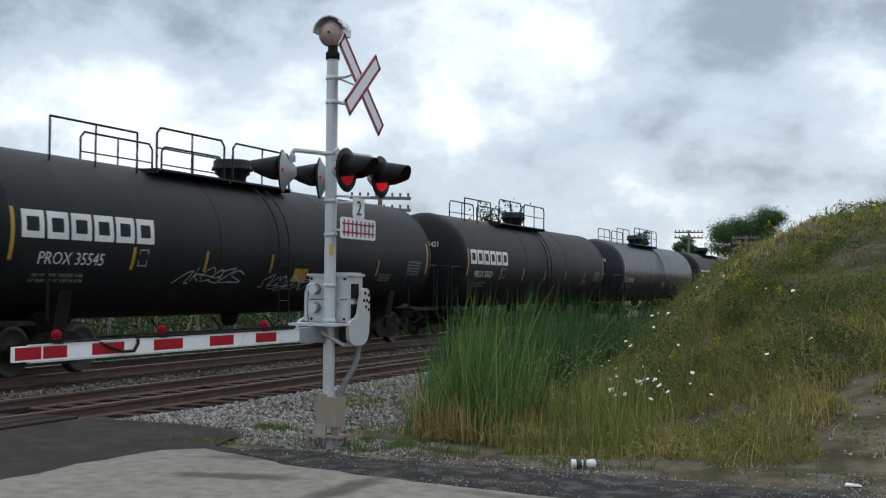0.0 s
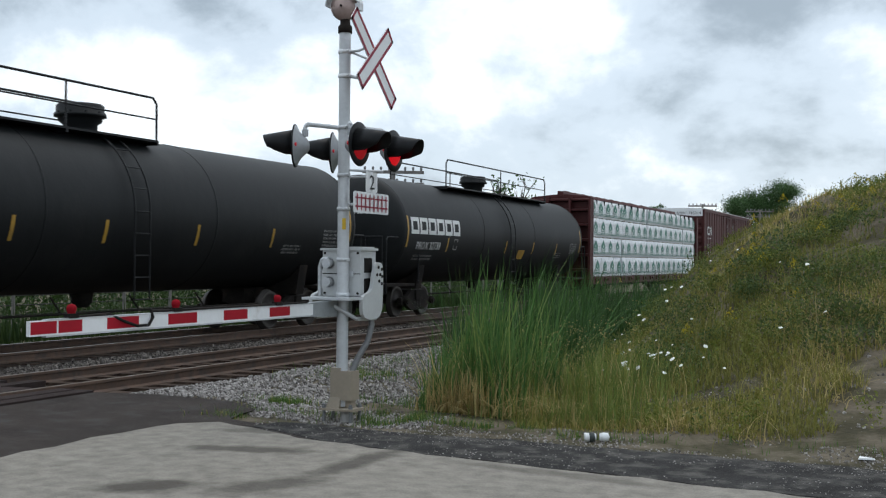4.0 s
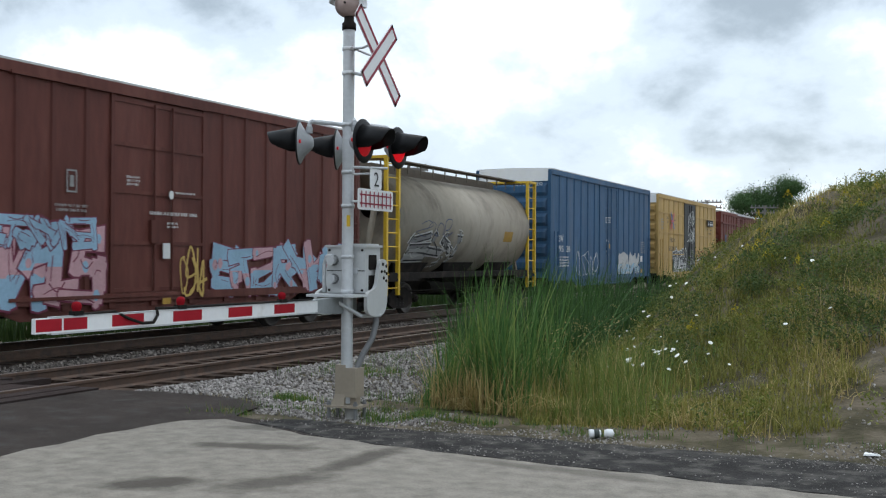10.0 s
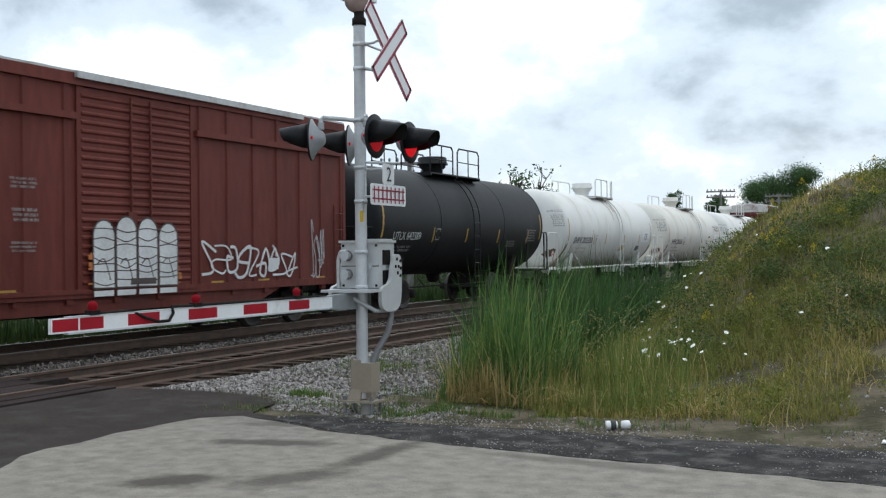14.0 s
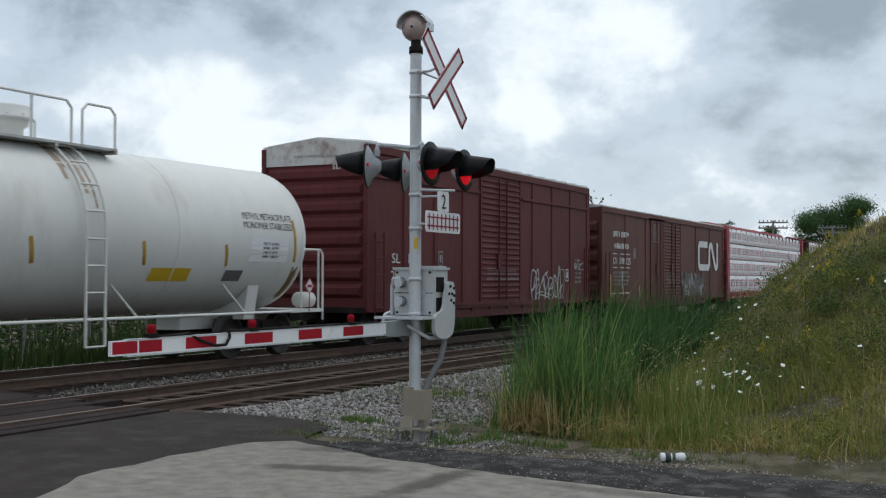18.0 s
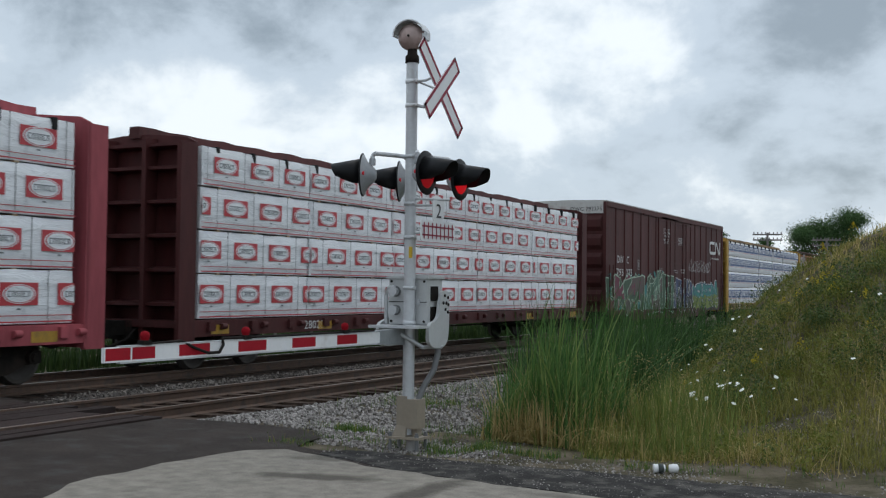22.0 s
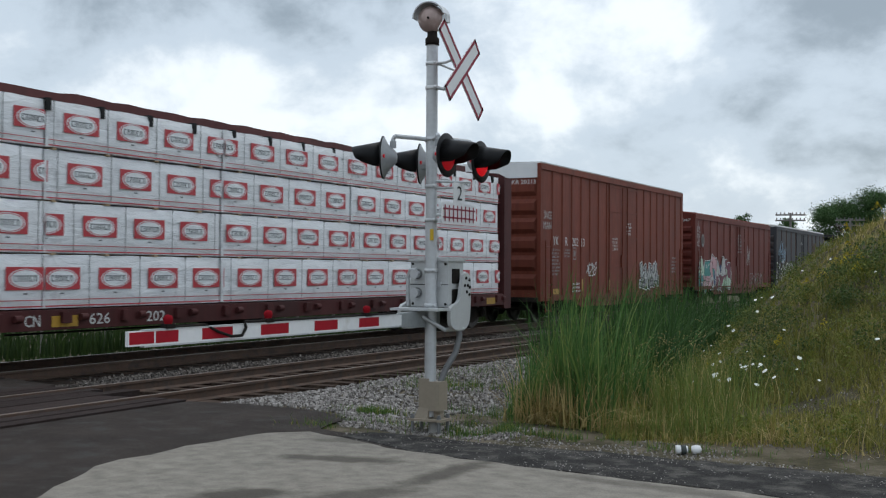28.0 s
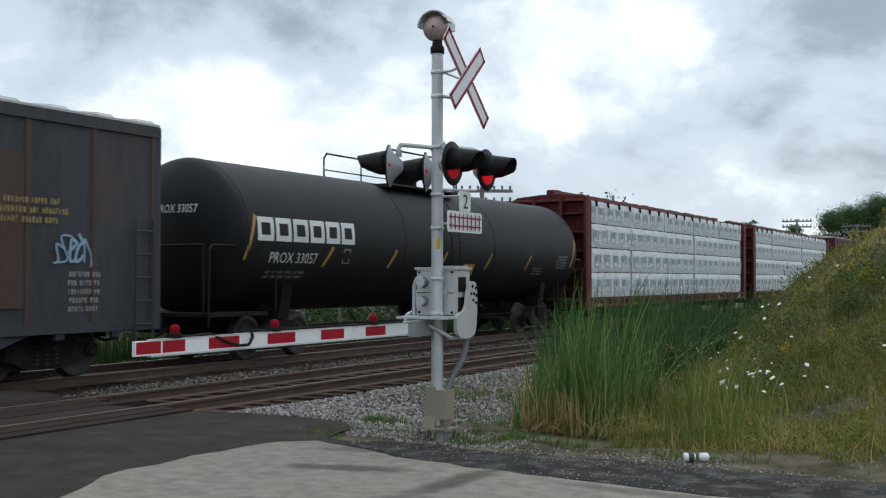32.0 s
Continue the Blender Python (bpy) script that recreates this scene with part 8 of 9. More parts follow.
    # junction base, legs, conduit
    tan = M["tan"]
    part("base_column", Geo().hexa([(-0.14, -0.1, 0.085), (0.02, -0.1, 0.085), (0.02, 0.1, 0.085), (-0.14, 0.1, 0.085), (-0.1, -0.075, 0.2), (0.02, -0.075, 0.2), (0.02, 0.075, 0.2), (-0.1, 0.075, 0.2)]).box(-0.1, 0.02, -0.075, 0.075, 0.2, 0.51), tan, mast, "tan metal junction base")
    part("base_box", Geo().box(0.023, 0.15, -0.085, 0.11, 0.17, 0.48).box(0.06, 0.13, -0.03, 0.07, 0.085, 0.17), tan, mast)
    g = Geo().box(-0.2, 0.2, -0.13, 0.13, 0.06, 0.085)
    part("base_plate", g, tan, mast)
    for x in (-0.16, 0.16):
        for yy in (-0.1, 0.1):
            part("anchor_bolt", Geo().tube((x, yy, -0.1), (x, yy, 0.13), 0.018, n=8).tube((x, yy, 0.085), (x, yy, 0.11), 0.026, n=6), M["conduit"], mast)
    part("footing", Geo().tube((0.06, 0, -0.12), (0.06, 0, 0.06), 0.07, n=12), M["concrete"], mast)
    g = Geo().pipe([(0.2, 0.28, 1.04), (0.21, 0.27, 0.95), (0.20, 0.2, 0.78), (0.14, 0.1, 0.62), (0.10, 0.04, 0.47)], 0.034)
    part("flexible_conduit", g, M["conduit"], mast)


M["lamp_grey"] = paint("grey_lamp_housing", (0.36, 0.37, 0.38), 0.5, 0.3, 0.12, 9)
M["bell"] = paint("dull_bell_metal", (0.44, 0.33, 0.30), 0.45, 0.4, 0.15, 10)
M["lens_glow"] = paint("arm_lamp_glass", (0.22, 0.006, 0.012), 0.9, 0, 0.1, 20, emit=0.06)
M["concrete"] = paint("concrete", (0.36, 0.35, 0.33), 0.9, 0, 0.15, 9, bump=0.3)
crossing_signal()


# ---------------------------------------------------------------- the train, front to rear
def train_y(q, t):
    """Where on the line a mark of the train lies at t seconds."""
    u = t - 16
    return q - 16.842 * u - 0.00522 * u * u + 0.06 * step(14.5, 16.5, t)


CARS = []


def join_train(car, rear, L):
    CARS.append((car, rear - L / 2))


WHITE, DIM, BLACK, AMBER = M["letter"], M["letter_dim"], M["letter_black"], M["amber"]


def black_tank(rear, L, number, seed, paint_name="tank_black", emblem=True, flip=False, tags=(), deck=(-3.9, 1.35), low=(-6.8, -4.3), hatch=0.35, ahead=0.45, at_u=(3.5, 5.9, 8.5, 11.2, 14.0), one=False):
    R, zc = 1.57, 2.53
    tone = "slate-grey glossy" if paint_name == "tank_slate" else "black"
    car, at, f = tank_car(L, R, zc, paint_name, tone + " steel tank car with yellow reflector stripes", flip, deck=deck, low=low, hatch=hatch, reach=0.8, ahead=ahead, one=one)
    tank_stripes(car, at, f, L, zc, AMBER, tilt=0.0 if not flip else 0.3, inset=0.75 - ahead, at_u=at_u)
    if emblem:
        mark_logo(car, at, f + 0.47, f + 4.1, 2.42, 2.90, "blocks", WHITE)
    lettering("number", number, at, f + 0.98, f + 2.66, 1.97, 2.2, WHITE, car)
    bars("small_print", at, f + 0.9, f + 2.4, 1.6, 1.82, 2, DIM, car, seed)
    bars("small_print", at, f + L - 3.4, f + L - 2.6, 1.75, 2.0, 3, DIM, car, seed + 7)
    bars("small_print", at, f + L - 1.65, f + L - 0.75, 1.95, 2.4, 5, DIM, car, seed + 1)
    g = Geo()
    u, v = f + 3.66, 1.98
    for a in ((u, u + .28, v, v + .03), (u, u + .28, v + .31, v + .34), (u, u + .03, v, v + .34), (u + .25, u + .28, v, v + .34)):
        quad_on(g, at, *a)
    part("stencil", g, DIM, car)
    if seed % 2:
        g = Geo()
        quad_on(g, at, f + 9.6, f + 10.25, 1.7, 2.05, cuts=2)
        part("placard", g, M["amber"], car)
    for u0, u1, v0, v1, sd in tags:
        scrawl(car, at, f + u0, f + u1, v0, v1, "silver", sd, 6, 0.03)
    lettering("number", number, lambda u, v, w: (u, f - ahead - 0.01 - w + 0.65 * (1 - math.sqrt(max(0.05, 1 - (u * u + (v - zc) ** 2) / R ** 2))), v), -0.2, 0.75, 2.95, 3.12, WHITE, car)
    join_train(car, rear, L)


def white_tank(rear, L, number, seed, words=(), paint_name="tank_white", tone="white", off=0.0, grip=(1.22, 1.42), at_u=(4.14, 5.8, 8.63, 11.16), gold=None):
    R, zc = 1.54, 2.5
    car, at, f = tank_car(L, R, zc, paint_name, tone + " steel tank car with rusty stains and amber stripes", white=True, off=off, grip=grip)
    tank_stripes(car, at, f, L, zc, AMBER, tilt=-0.12, inset=0.78, back=0.0, at_u=at_u)
    lettering("number", number, at, f + 1.5, f + 3.91, 1.9, 2.17, BLACK, car, 0.018, 0.15)
    stencil_box(car, at, f + 4.3, 1.86, DIM)
    bars("small_print", at, f + 1.5, f + 3.6, 1.66, 1.74, 1, DIM, car, seed)
    bars("small_print", at, f + 1.3, f + 3.8, 1.48, 1.54, 1, DIM, car, seed + 5)

    def on_head(u, v, w):
        r = R * math.sqrt(max(0.05, 1 - ((0.65 - u + f) / 0.65) ** 2)) + w
        a = max(-1.4, min(1.4, (v - zc) / r))
        return (r * math.cos(a), u, zc + r * math.sin(a))
    lettering("number", number, on_head, f + 0.17, f + 0.5, 3.14, 3.24, DIM, car)
    bars("small_print", on_head, f + 0.18, f + 0.48, 2.55, 3.05, 6, DIM, car, seed + 9)
    for i, w in enumerate(words):
        lettering("lettering", w, at, f + L - 2.75, f + L - 1.05, 2.86 - 0.19 * i, 3.0 - 0.19 * i, BLACK, car)
    g = Geo()
    quad_on(g, at, f + L - 2.5, f + L - 1.2, 2.0, 2.5, 0.004, 2)
    part("label_panel", g, M["white"], car)
    bars("small_print", at, f + L - 2.1, f + L - 1.5, 2.06, 2.42, 4, BLACK, car, seed + 3)
    for u0, u1, v0, v1, m in ((*(gold or (L - 5.8, L - 5.1)), 1.55, 1.83, M["gold_plate"] if not gold else M["safety_yellow"]), (L - 3.15, L - 2.58, 1.55, 1.8, M["grey_plate"])):
        g = Geo()
        quad_on(g, at, f + u0, f + u1, v0, v1, cuts=2)
        part("placard", g, m, car)
    # diamond hazard placards at the ends
    for s in (-1, 1):
        g = Geo()
        y, z = (f - 1.0 if s < 0 else L / 2 - 0.3), 1.5
        g.add([(1.47, y, z - 0.19), (1.47, y + 0.19, z), (1.47, y, z + 0.19), (1.47, y - 0.19, z)], [(0, 1, 2, 3)])
        g.slot = 1
        g.add([(1.474, y, z - 0.15), (1.474, y + 0.15, z), (1.474, y, z + 0.15), (1.474, y - 0.15, z)], [(0, 1, 2, 3)])
        g.slot = 0
        g.tube((1.47, y, 0.95), (1.47, y, z - 0.19), 0.012, n=6)
        g.add([(1.478, y - 0.09, z - 0.03), (1.478, y + 0.09, z - 0.03), (1.478, y + 0.09, z + 0.03), (1.478, y - 0.09, z + 0.03)], [(0, 1, 2, 3)])
        part("placard", g, [M["maroon"], WHITE], car)
    # rust down the shell by the end platforms
    for s in (-1, 1):
        g = Geo()
        for k in range(4):
            ribbon(g, at, [(s * (L / 2 - 0.72 - 0.05 * k), 1.9 - 0.05 * (k % 3) - 0.2 * j) for j in range(5)], 0.06, 0.005)
        part("rust_stain", g, M["sill_rust"], car)
    g = Geo()
    rnd = random.Random(seed + 40)
    for i in range(12):
        for j in range(14):
            u, v = 0.16 + 0.026 * i, 1.12 + 0.04 * j
            if ((u - 0.29) / 0.10) ** 2 + ((v - 1.4) / 0.26) ** 2 < rnd.uniform(0.6, 1.0):
                g.add([on_head(f + u + a, v + b, 0.008) for a, b in ((0, 0), (0.026, 0), (0.026, 0.04), (0, 0.04))], [(0, 1, 2, 3)])
    part("rust_stain", g, M["rust_blot"], car)
    # spill stain under the manway
    g = Geo()
    for k in range(7):
        u = 0.2 + random.Random(seed + k).uniform(-0.4, 0.5)
        ribbon(g, at, [(u, zc + R * 1.2 - 0.25 * j) for j in range(4 + k % 4)], 0.05 + 0.02 * (k % 3), 0.004)
    part("spill_stain", g, M["stain"], car)
    join_train(car, rear, L)


M["rust_blot"] = paint("dark_rust", (0.17, 0.115, 0.08), 0.85, 0, 0.35, 8)
M["gold_plate"] = paint("dull_gold_plate", (0.36, 0.27, 0.07), 0.5, 0, 0.1, 6)
M["grey_plate"] = paint("grey_plate", (0.13, 0.13, 0.13), 0.6, 0, 0.15, 6)
M["stain"] = paint("rusty_spill", (0.42, 0.32, 0.24), 0.6, 0, 0.2, 6)


def stencil_box(car, at, u, v, mat=DIM):
    g = Geo()
    for a in ((u, u + .26, v, v + .03), (u, u + .26, v + .37, v + .4), (u, u + .03, v, v + .4), (u + .23, u + .26, v, v + .4), (u + .08, u + .18, v + .1, v + .3)):
        quad_on(g, at, *a)
    part("stencil", g, mat, car)


def consist():
    black_tank(-236.15, 17.55, "PROX 35545", 1, tags=((5.1, 7.4, 1.66, 1.98, 3), (8.4, 10.5, 1.5, 1.95, 4)))
    black_tank(-216.2, 17.2, "PROX 35421", 2)
    black_tank(-195.3, 17.8, "TILX 304036", 3, "tank_slate", emblem=False, ahead=-0.05, at_u=(2.9, 4.9, 7.1, 9.4, 11.98, 14.49))
    black_tank(-175.05, 17.45, "PROX 39715", 4, one=True, deck=(-3.9, 1.3), low=None, hatch=0.2, at_u=(3.55, 5.6, 7.9, 10.7, 13.55, 16.35))
    black_tank(-155.05, 17.15, "PROX 32738", 5, one=True, deck=(-4.3, 5.4), low=None, at_u=(3.2, 8.27, 11.1, 13.8))
    car, at, f = lumber_car(23.0, "bulkhead_brown", "brown centerbeam car loaded with white lumber packs printed green", "roof", "wrap", (0.22, 0.45, 0.68, 0.85), 1)
    join_train(car, -130.5, 23.0)

    # tall double-door boxcar
    L = 18.6
    car, at, f = boxcar(L, 5.0, 0.68, "oxide_brown", "tall brown double-door boxcar with white emblem and graffiti", [(6.6, 9.05, "plug"), (9.1, 11.6, "plug")], 22, end_panel="white")
    mark_logo(car, at, f + 0.9, f + 2.35, 3.42, 3.95, "worm", WHITE)
    bars("small_print", at, f + 0.85, f + 2.35, 3.14, 3.27, 1, WHITE, car, 2)
    lettering("number", "DWC", at, f + 0.8, f + 1.6, 2.62, 2.84, WHITE, car)
    lettering("number", "795", at, f + 0.8, f + 1.45, 2.16, 2.38, WHITE, car)
    lettering("number", "214", at, f + 1.8, f + 2.4, 2.16, 2.38, WHITE, car)
    ribbon_g = Geo()
    ribbon(ribbon_g, at, [(f + 0.8, 1.15), (f + 0.95, 1.75), (f + 1.6, 1.85), (f + 2.2, 2.1), (f + 2.3, 1.9), (f + 2.15, 1.4), (f + 1.7, 1.55), (f + 0.8, 1.15)], 0.05, 0.006)
    part("chalk_drawing", ribbon_g, WHITE, car)
    stencil_box(car, at, f + 3.4, 2.2)
    graffiti(car, at, f + 3.7, f + 6.3, 0.85, 2.0, ("orange", "white"), "black", 11, 3, back="mint")
    graffiti(car, at, f + 11.4, f + 16.4, 0.72, 1.9, ("moss", "green", "jade"), "black", 12, 5, shine="black", width=0.04, fat=0.46)
    for u, z in ((7.5, 3.4), (9.9, 3.5)):
        bars("small_print", at, f + u, f + u + 0.95, z, z + 0.95, 9, DIM, car, int(u * 3))
    for u in (7.2, 9.6):
        bars("small_print", at, f + u, f + u + 0.5, 1.5, 1.9, 3, DIM, car, int(u * 5))
    lettering("number", "DWC 795214", flat_end(f - 0.04), -0.2, 1.3, 4.7, 4.86, BLACK, car)
    bars("small_print", flat_end(f - 0.08), -0.9, 0.2, 2.9, 3.2, 3, DIM, car, 8)
    join_train(car, -110.1, L)

    # ribbed grey hopper
    L = 16.9
    car, at, f = slope_hopper(L, "hopper_grey", "weathered grey covered hopper with rust streaks and ribs", ribs=15, cut=1.7)
    for u0, u1 in ((2.22, 2.86), (3.08, 3.68)):
        g = Geo()
        quad_on(g, flat_side(1.424), f + u0, f + u1, 2.04, 2.74)
        part("stencil", g, M["white"], car)
    for t_, u, v in (("AE", 2.3, 2.44), ("X", 3.15, 2.44), ("127", 2.28, 2.1), ("52", 3.15, 2.1)):
        lettering("number", t_, flat_side(1.43), f + u, f + u + (0.5 if len(t_) > 1 else 0.2), v, v + 0.26, BLACK, car)
    for u in (1.9, 5.2, 8.4, 11.6, 14.6):
        g = Geo()
        quad_on(g, flat_side(1.475), f + u, f + u + 0.6, 1.1, 1.3)
        part("reflector", g, AMBER, car)
    for sd, u in ((3, 6.3), (4, 8.4)):
        scrawl(car, flat_side(1.49), f + u, f + u + 0.9, 1.5, 2.3, "grey", sd, 2, 0.06)
    g = Geo()
    for z in (3.55, 3.85):
        quad_on(g, flat_end(f - 0.01), -1.2, -0.5, z, z + 0.24)
    quad_on(g, flat_end(f - 0.01), 0.7, 1.35, 3.6, 3.95)
    part("placard", g, M["white"], car)
    join_train(car, -91.7, L)

    # red-brown boxcar with pink graffiti
    L = 15.3
    car, at, f = boxcar(L, 4.8, 0.8, "wine_red", "red-brown boxcar with pink and blue graffiti", [(5.8, 8.6, "plug")], 18, end_panel="pale_panel")
    lettering("number", "TR", at, f + 0.35, f + 0.75, 2.42, 2.66, WHITE, car)
    lettering("number", "16336", at, f + 1.35, f + 2.3, 2.42, 2.66, WHITE, car)
    graffiti(car, at, f + 0.15, f + 5.5, 0.72, 2.15, ("pink", "pink", "sky"), "maroon", 21, 7, width=0.035, fat=0.46)
    graffiti(car, at, f + 0.15, f + 5.3, 1.75, 2.35, ("sky", "sky"), "maroon", 23, 9, width=0.02, fat=0.3)
    graffiti(car, at, f + 9.0, f + 14.4, 0.8, 1.95, ("sky", "sky", "pink"), "maroon", 22, 7, width=0.025, fat=0.42)
    scrawl(car, flat_side(WIDE + 0.09), f + 7.75, f + 8.6, 0.95, 1.85, "gold", 24, 4, 0.07)
    graffiti(car, at, f + 13.3, f + 14.6, 0.85, 1.75, ("gold", "pink"), "maroon", 25, 2, width=0.03)
    on_door = flat_side(WIDE + 0.09)
    stencil_box(car, at, f + 4.6, 2.75)
    bars("small_print", at, f + 4.3, f + 5.2, 2.4, 2.56, 2, DIM, car, 5)
    bars("small_print", on_door, f + 6.1, f + 6.5, 2.95, 3.15, 3, WHITE, car, 6)
    bars("small_print", on_door, f + 6.75, f + 8.3, 2.42, 2.52, 1, WHITE, car, 7)
    bars("small_print", on_door, f + 7.55, f + 8.3, 2.86, 2.92, 1, WHITE, car, 8)
    bars("small_print", on_door, f + 7.3, f + 7.7, 2.18, 2.32, 2, WHITE, car, 9)
    g = Geo()
    g.add([on_door(f + 7.45 + 0.07 * math.cos(k * 0.524), 2.84 + 0.09 * math.sin(k * 0.524), 0.006) for k in range(12)], [tuple(range(12))])
    part("round_mark", g, WHITE, car)
    g = Geo()
    quad_on(g, on_door, f + 7.2, f + 7.42, 1.6, 1.9)
    part("card_holder", g, WHITE, car)
    g = Geo()
    quad_on(g, on_door, f + 7.2, f + 7.45, 0.72, 0.84)
    part("reflector", g, AMBER, car)
    join_train(car, -74.57, L)

    # beige round hopper with yellow cages
    L = 12.3
    car, at, f = cylinder_hopper(L, "hopper_beige", "beige cylindrical covered hopper with yellow end cages")
    graffiti(car, at, f + 1.9, f + 5.2, 1.45, 2.35, ("grey", "silver"), "black", 31, 3, shine="white")
    scrawl(car, at, f + 2.2, f + 4.5, 2.3, 2.75, "navy", 32, 4)
    g = Geo()
    quad_on(g, at, f + 9.0, f + 9.8, 2.2, 2.55, cuts=2)
    part("placard", g, AMBER, car)
    join_train(car, -60.6, L)

    # blue boxcar
    L = 15.5
    car, at, f = boxcar(L, 5.02, 0.78, "sky_blue_paint", "tall blue steel boxcar with pale graffiti along the sill", [(6.6, 9.3, "plug")], 16, end_panel="white")
    lettering("number", "LW", at, f + 0.95, f + 1.5, 2.3, 2.56, WHITE, car)
    lettering("number", "95", at, f + 0.95, f + 1.5, 1.9, 2.14, WHITE, car)
    lettering("number", "20", at, f + 1.85, f + 2.35, 1.9, 2.14, WHITE, car)
    lettering("number", "LW 9520", flat_end(f - 0.08), 0.1, 1.2, 4.42, 4.56, WHITE, car)
    graffiti(car, at, f + 9.7, f + 13.2, 0.95, 1.85, ("silver", "sky"), "silver", 41, 5)
    scrawl(car, at, f + 3.2, f + 6.2, 1.0, 2.0, "white", 42, 5)
    bars("small_print", at, f + 1.0, f + 2.3, 1.3, 1.75, 4, WHITE, car, 3)
    bars("small_print", at, f + 7.4, f + 8.3, 3.2, 3.5, 3, WHITE, car, 4)
    g = Geo()
    quad_on(g, at, f + 13.6, f + 14.0, 1.5, 1.78)
    part("stencil", g, WHITE, car)
    g = Geo()
    quad_on(g, at, f + 13.65, f + 14.0, 0.96, 1.16)
    quad_on(g, at, f + 7.9, f + 8.2, 2.1, 2.3)
    part("placard", g, M["amber"], car)
    bars("small_print", at, f + 7.55, f + 7.95, 1.9, 2.5, 4, WHITE, car, 6)
    bars("small_print", at, f + 13.7, f + 14.5, 1.9, 2.5, 6, DIM, car, 9)
    join_train(car, -43.56, L)

    # yellow boxcar with black doors
    L = 15.5
    car, at, f = boxcar(L, 5.0, 0.78, "mustard_paint", "mustard yellow boxcar with black doors and graffiti", [(6.3, 9.2, "black")], 13, end_panel="white", end_ribs=7)
    for u0, u1 in ((0.25, 6.1), (9.4, 15.2)):
        for z in (1.9, 3.05, 4.1):
            part("side_rail", Geo().box(WIDE + 0.01, WIDE + 0.05, f + u0, f + u1, z - 0.03, z + 0.03), M["mustard_paint"], car)
    g = Geo()
    for c, m_ in ((0, 0), (1, 1)):
        g.slot = m_
        s = 1 if c == 0 else -1
        ribbon(g, at, [(f + 3.0 - 0.42 * s, 3.25), (f + 3.0, 3.7), (f + 3.0 + 0.42 * s, 4.15)], 0.2, 0.05 + 0.004 * c)
    g.slot = 0
    ribbon(g, at, [(f + 2.6, 3.7), (f + 3.4, 3.7)], 0.1, 0.06)
    part("emblem", g, [M["print_red"], M["print_blue"]], car, "red and blue crossed emblem")
    for w, u0, u1, v in (("next", 1.86, 2.26, 3.78), ("load", 1.86, 2.24, 3.58), ("any", 3.62, 3.94, 3.66), ("road", 3.6, 3.98, 3.46)):
        lettering("lettering", w, at, f + u0, f + u1, v, v + 0.15, BLACK, car)
    lettering("number", "FBOX", at, f + 2.6, f + 3.9, 2.55, 2.8, BLACK, car)
    lettering("number", "502437", at, f + 2.3, f + 4.3, 2.08, 2.33, BLACK, car)
    g = Geo()
    quad_on(g, at, f + 12.6, f + 14.5, 3.66, 4.06, 0.05)
    g.slot = 1
    for k in range(3):
        quad_on(g, at, f + 12.8 + 0.55 * k, f + 13.15 + 0.55 * k, 3.76, 3.84, 0.054)
        quad_on(g, at, f + 12.93 + 0.55 * k, f + 13.02 + 0.55 * k, 3.7, 3.98, 0.054)
    part("emblem", g, [M["black_matt"], WHITE], car, "black and white emblem plate")
    lettering("lettering", "Railcar Pooling", at, f + 12.6, f + 14.5, 3.36, 3.52, BLACK, car)
    lettering("lettering", "Experts", at, f + 13.1, f + 14.1, 3.14, 3.3, BLACK, car)
    graffiti(car, at, f + 3.4, f + 6.6, 0.8, 2.15, ("black", "grey"), "white", 51, 4, back="black")
    graffiti(car, at, f + 9.8, f + 13.9, 0.95, 1.75, ("white", "pink", "white"), "orange", 52, 6)
    scrawl(car, flat_side(WIDE + 0.09), f + 7.0, f + 8.6, 3.55, 4.4, "white", 53, 4, 0.07)
    scrawl(car, flat_side(WIDE + 0.09), f + 6.9, f + 8.7, 2.65, 3.5, "white", 55, 5, 0.07)
    scrawl(car, flat_side(WIDE + 0.09), f + 6.8, f + 8.9, 0.95, 1.7, "silver", 56, 7, 0.05)
    bars("small_print", flat_side(WIDE + 0.08), f + 7.4, f + 8.6, 1.75, 2.2, 4, DIM, car, 7)
    scrawl(car, at, f + 9.6, f + 14.2, 1.85, 2.2, "red", 54, 7)
    bars("small_print", at, f + 0.5, f + 1.1, 3.2, 3.8, 4, DIM, car, 5)
    join_train(car, -26.15, L)

    # red boxcar, door with pressed corrugations
    L = 15.4
    car, at, f = boxcar(L, 4.78, 0.9, "brick_red", "brick red boxcar with a corrugated door and white graffiti", [(6.1, 9.3, "corrugated")], 16, bumps=0.09)
    for u0, u1 in ((0.2, 6.0), (9.4, 15.2)):
        part("belt_rail", Geo().box(WIDE + 0.01, WIDE + 0.1, f + u0, f + u1, 4.0, 4.12), M["brick_red"], car)
    scrawl(car, at, f + 1.8, f + 3.4, 0.95, 2.0, "white", 61, 5, 0.05)
    dome_piece(car, flat_side(WIDE + 0.09), f + 6.35, f + 8.75, 0.92, 2.35)
    part("door_track", Geo().box(WIDE - 0.04, WIDE + 0.12, f + 6.0, f + 13.4, 4.72, 4.84), M["roof_pale"], car, "pale steel door track")
    for u, v, h in ((4.5, 2.75, 0.2), (4.55, 2.2, 0.25), (4.5, 1.7, 0.2)):
        bars("small_print", at, f + u, f + u + 0.6, v, v + h, 3, DIM, car, int(v * 10))
    g = Geo()
    for u in (4.2, 9.9, 11.6, 14.0):
        quad_on(g, at, f + u, f + u + 0.42, 0.98, 1.1)
    part("reflector", g, AMBER, car)
    scrawl(car, at, f + 9.6, f + 13.2, 1.2, 1.9, "white", 63, 9, 0.07)
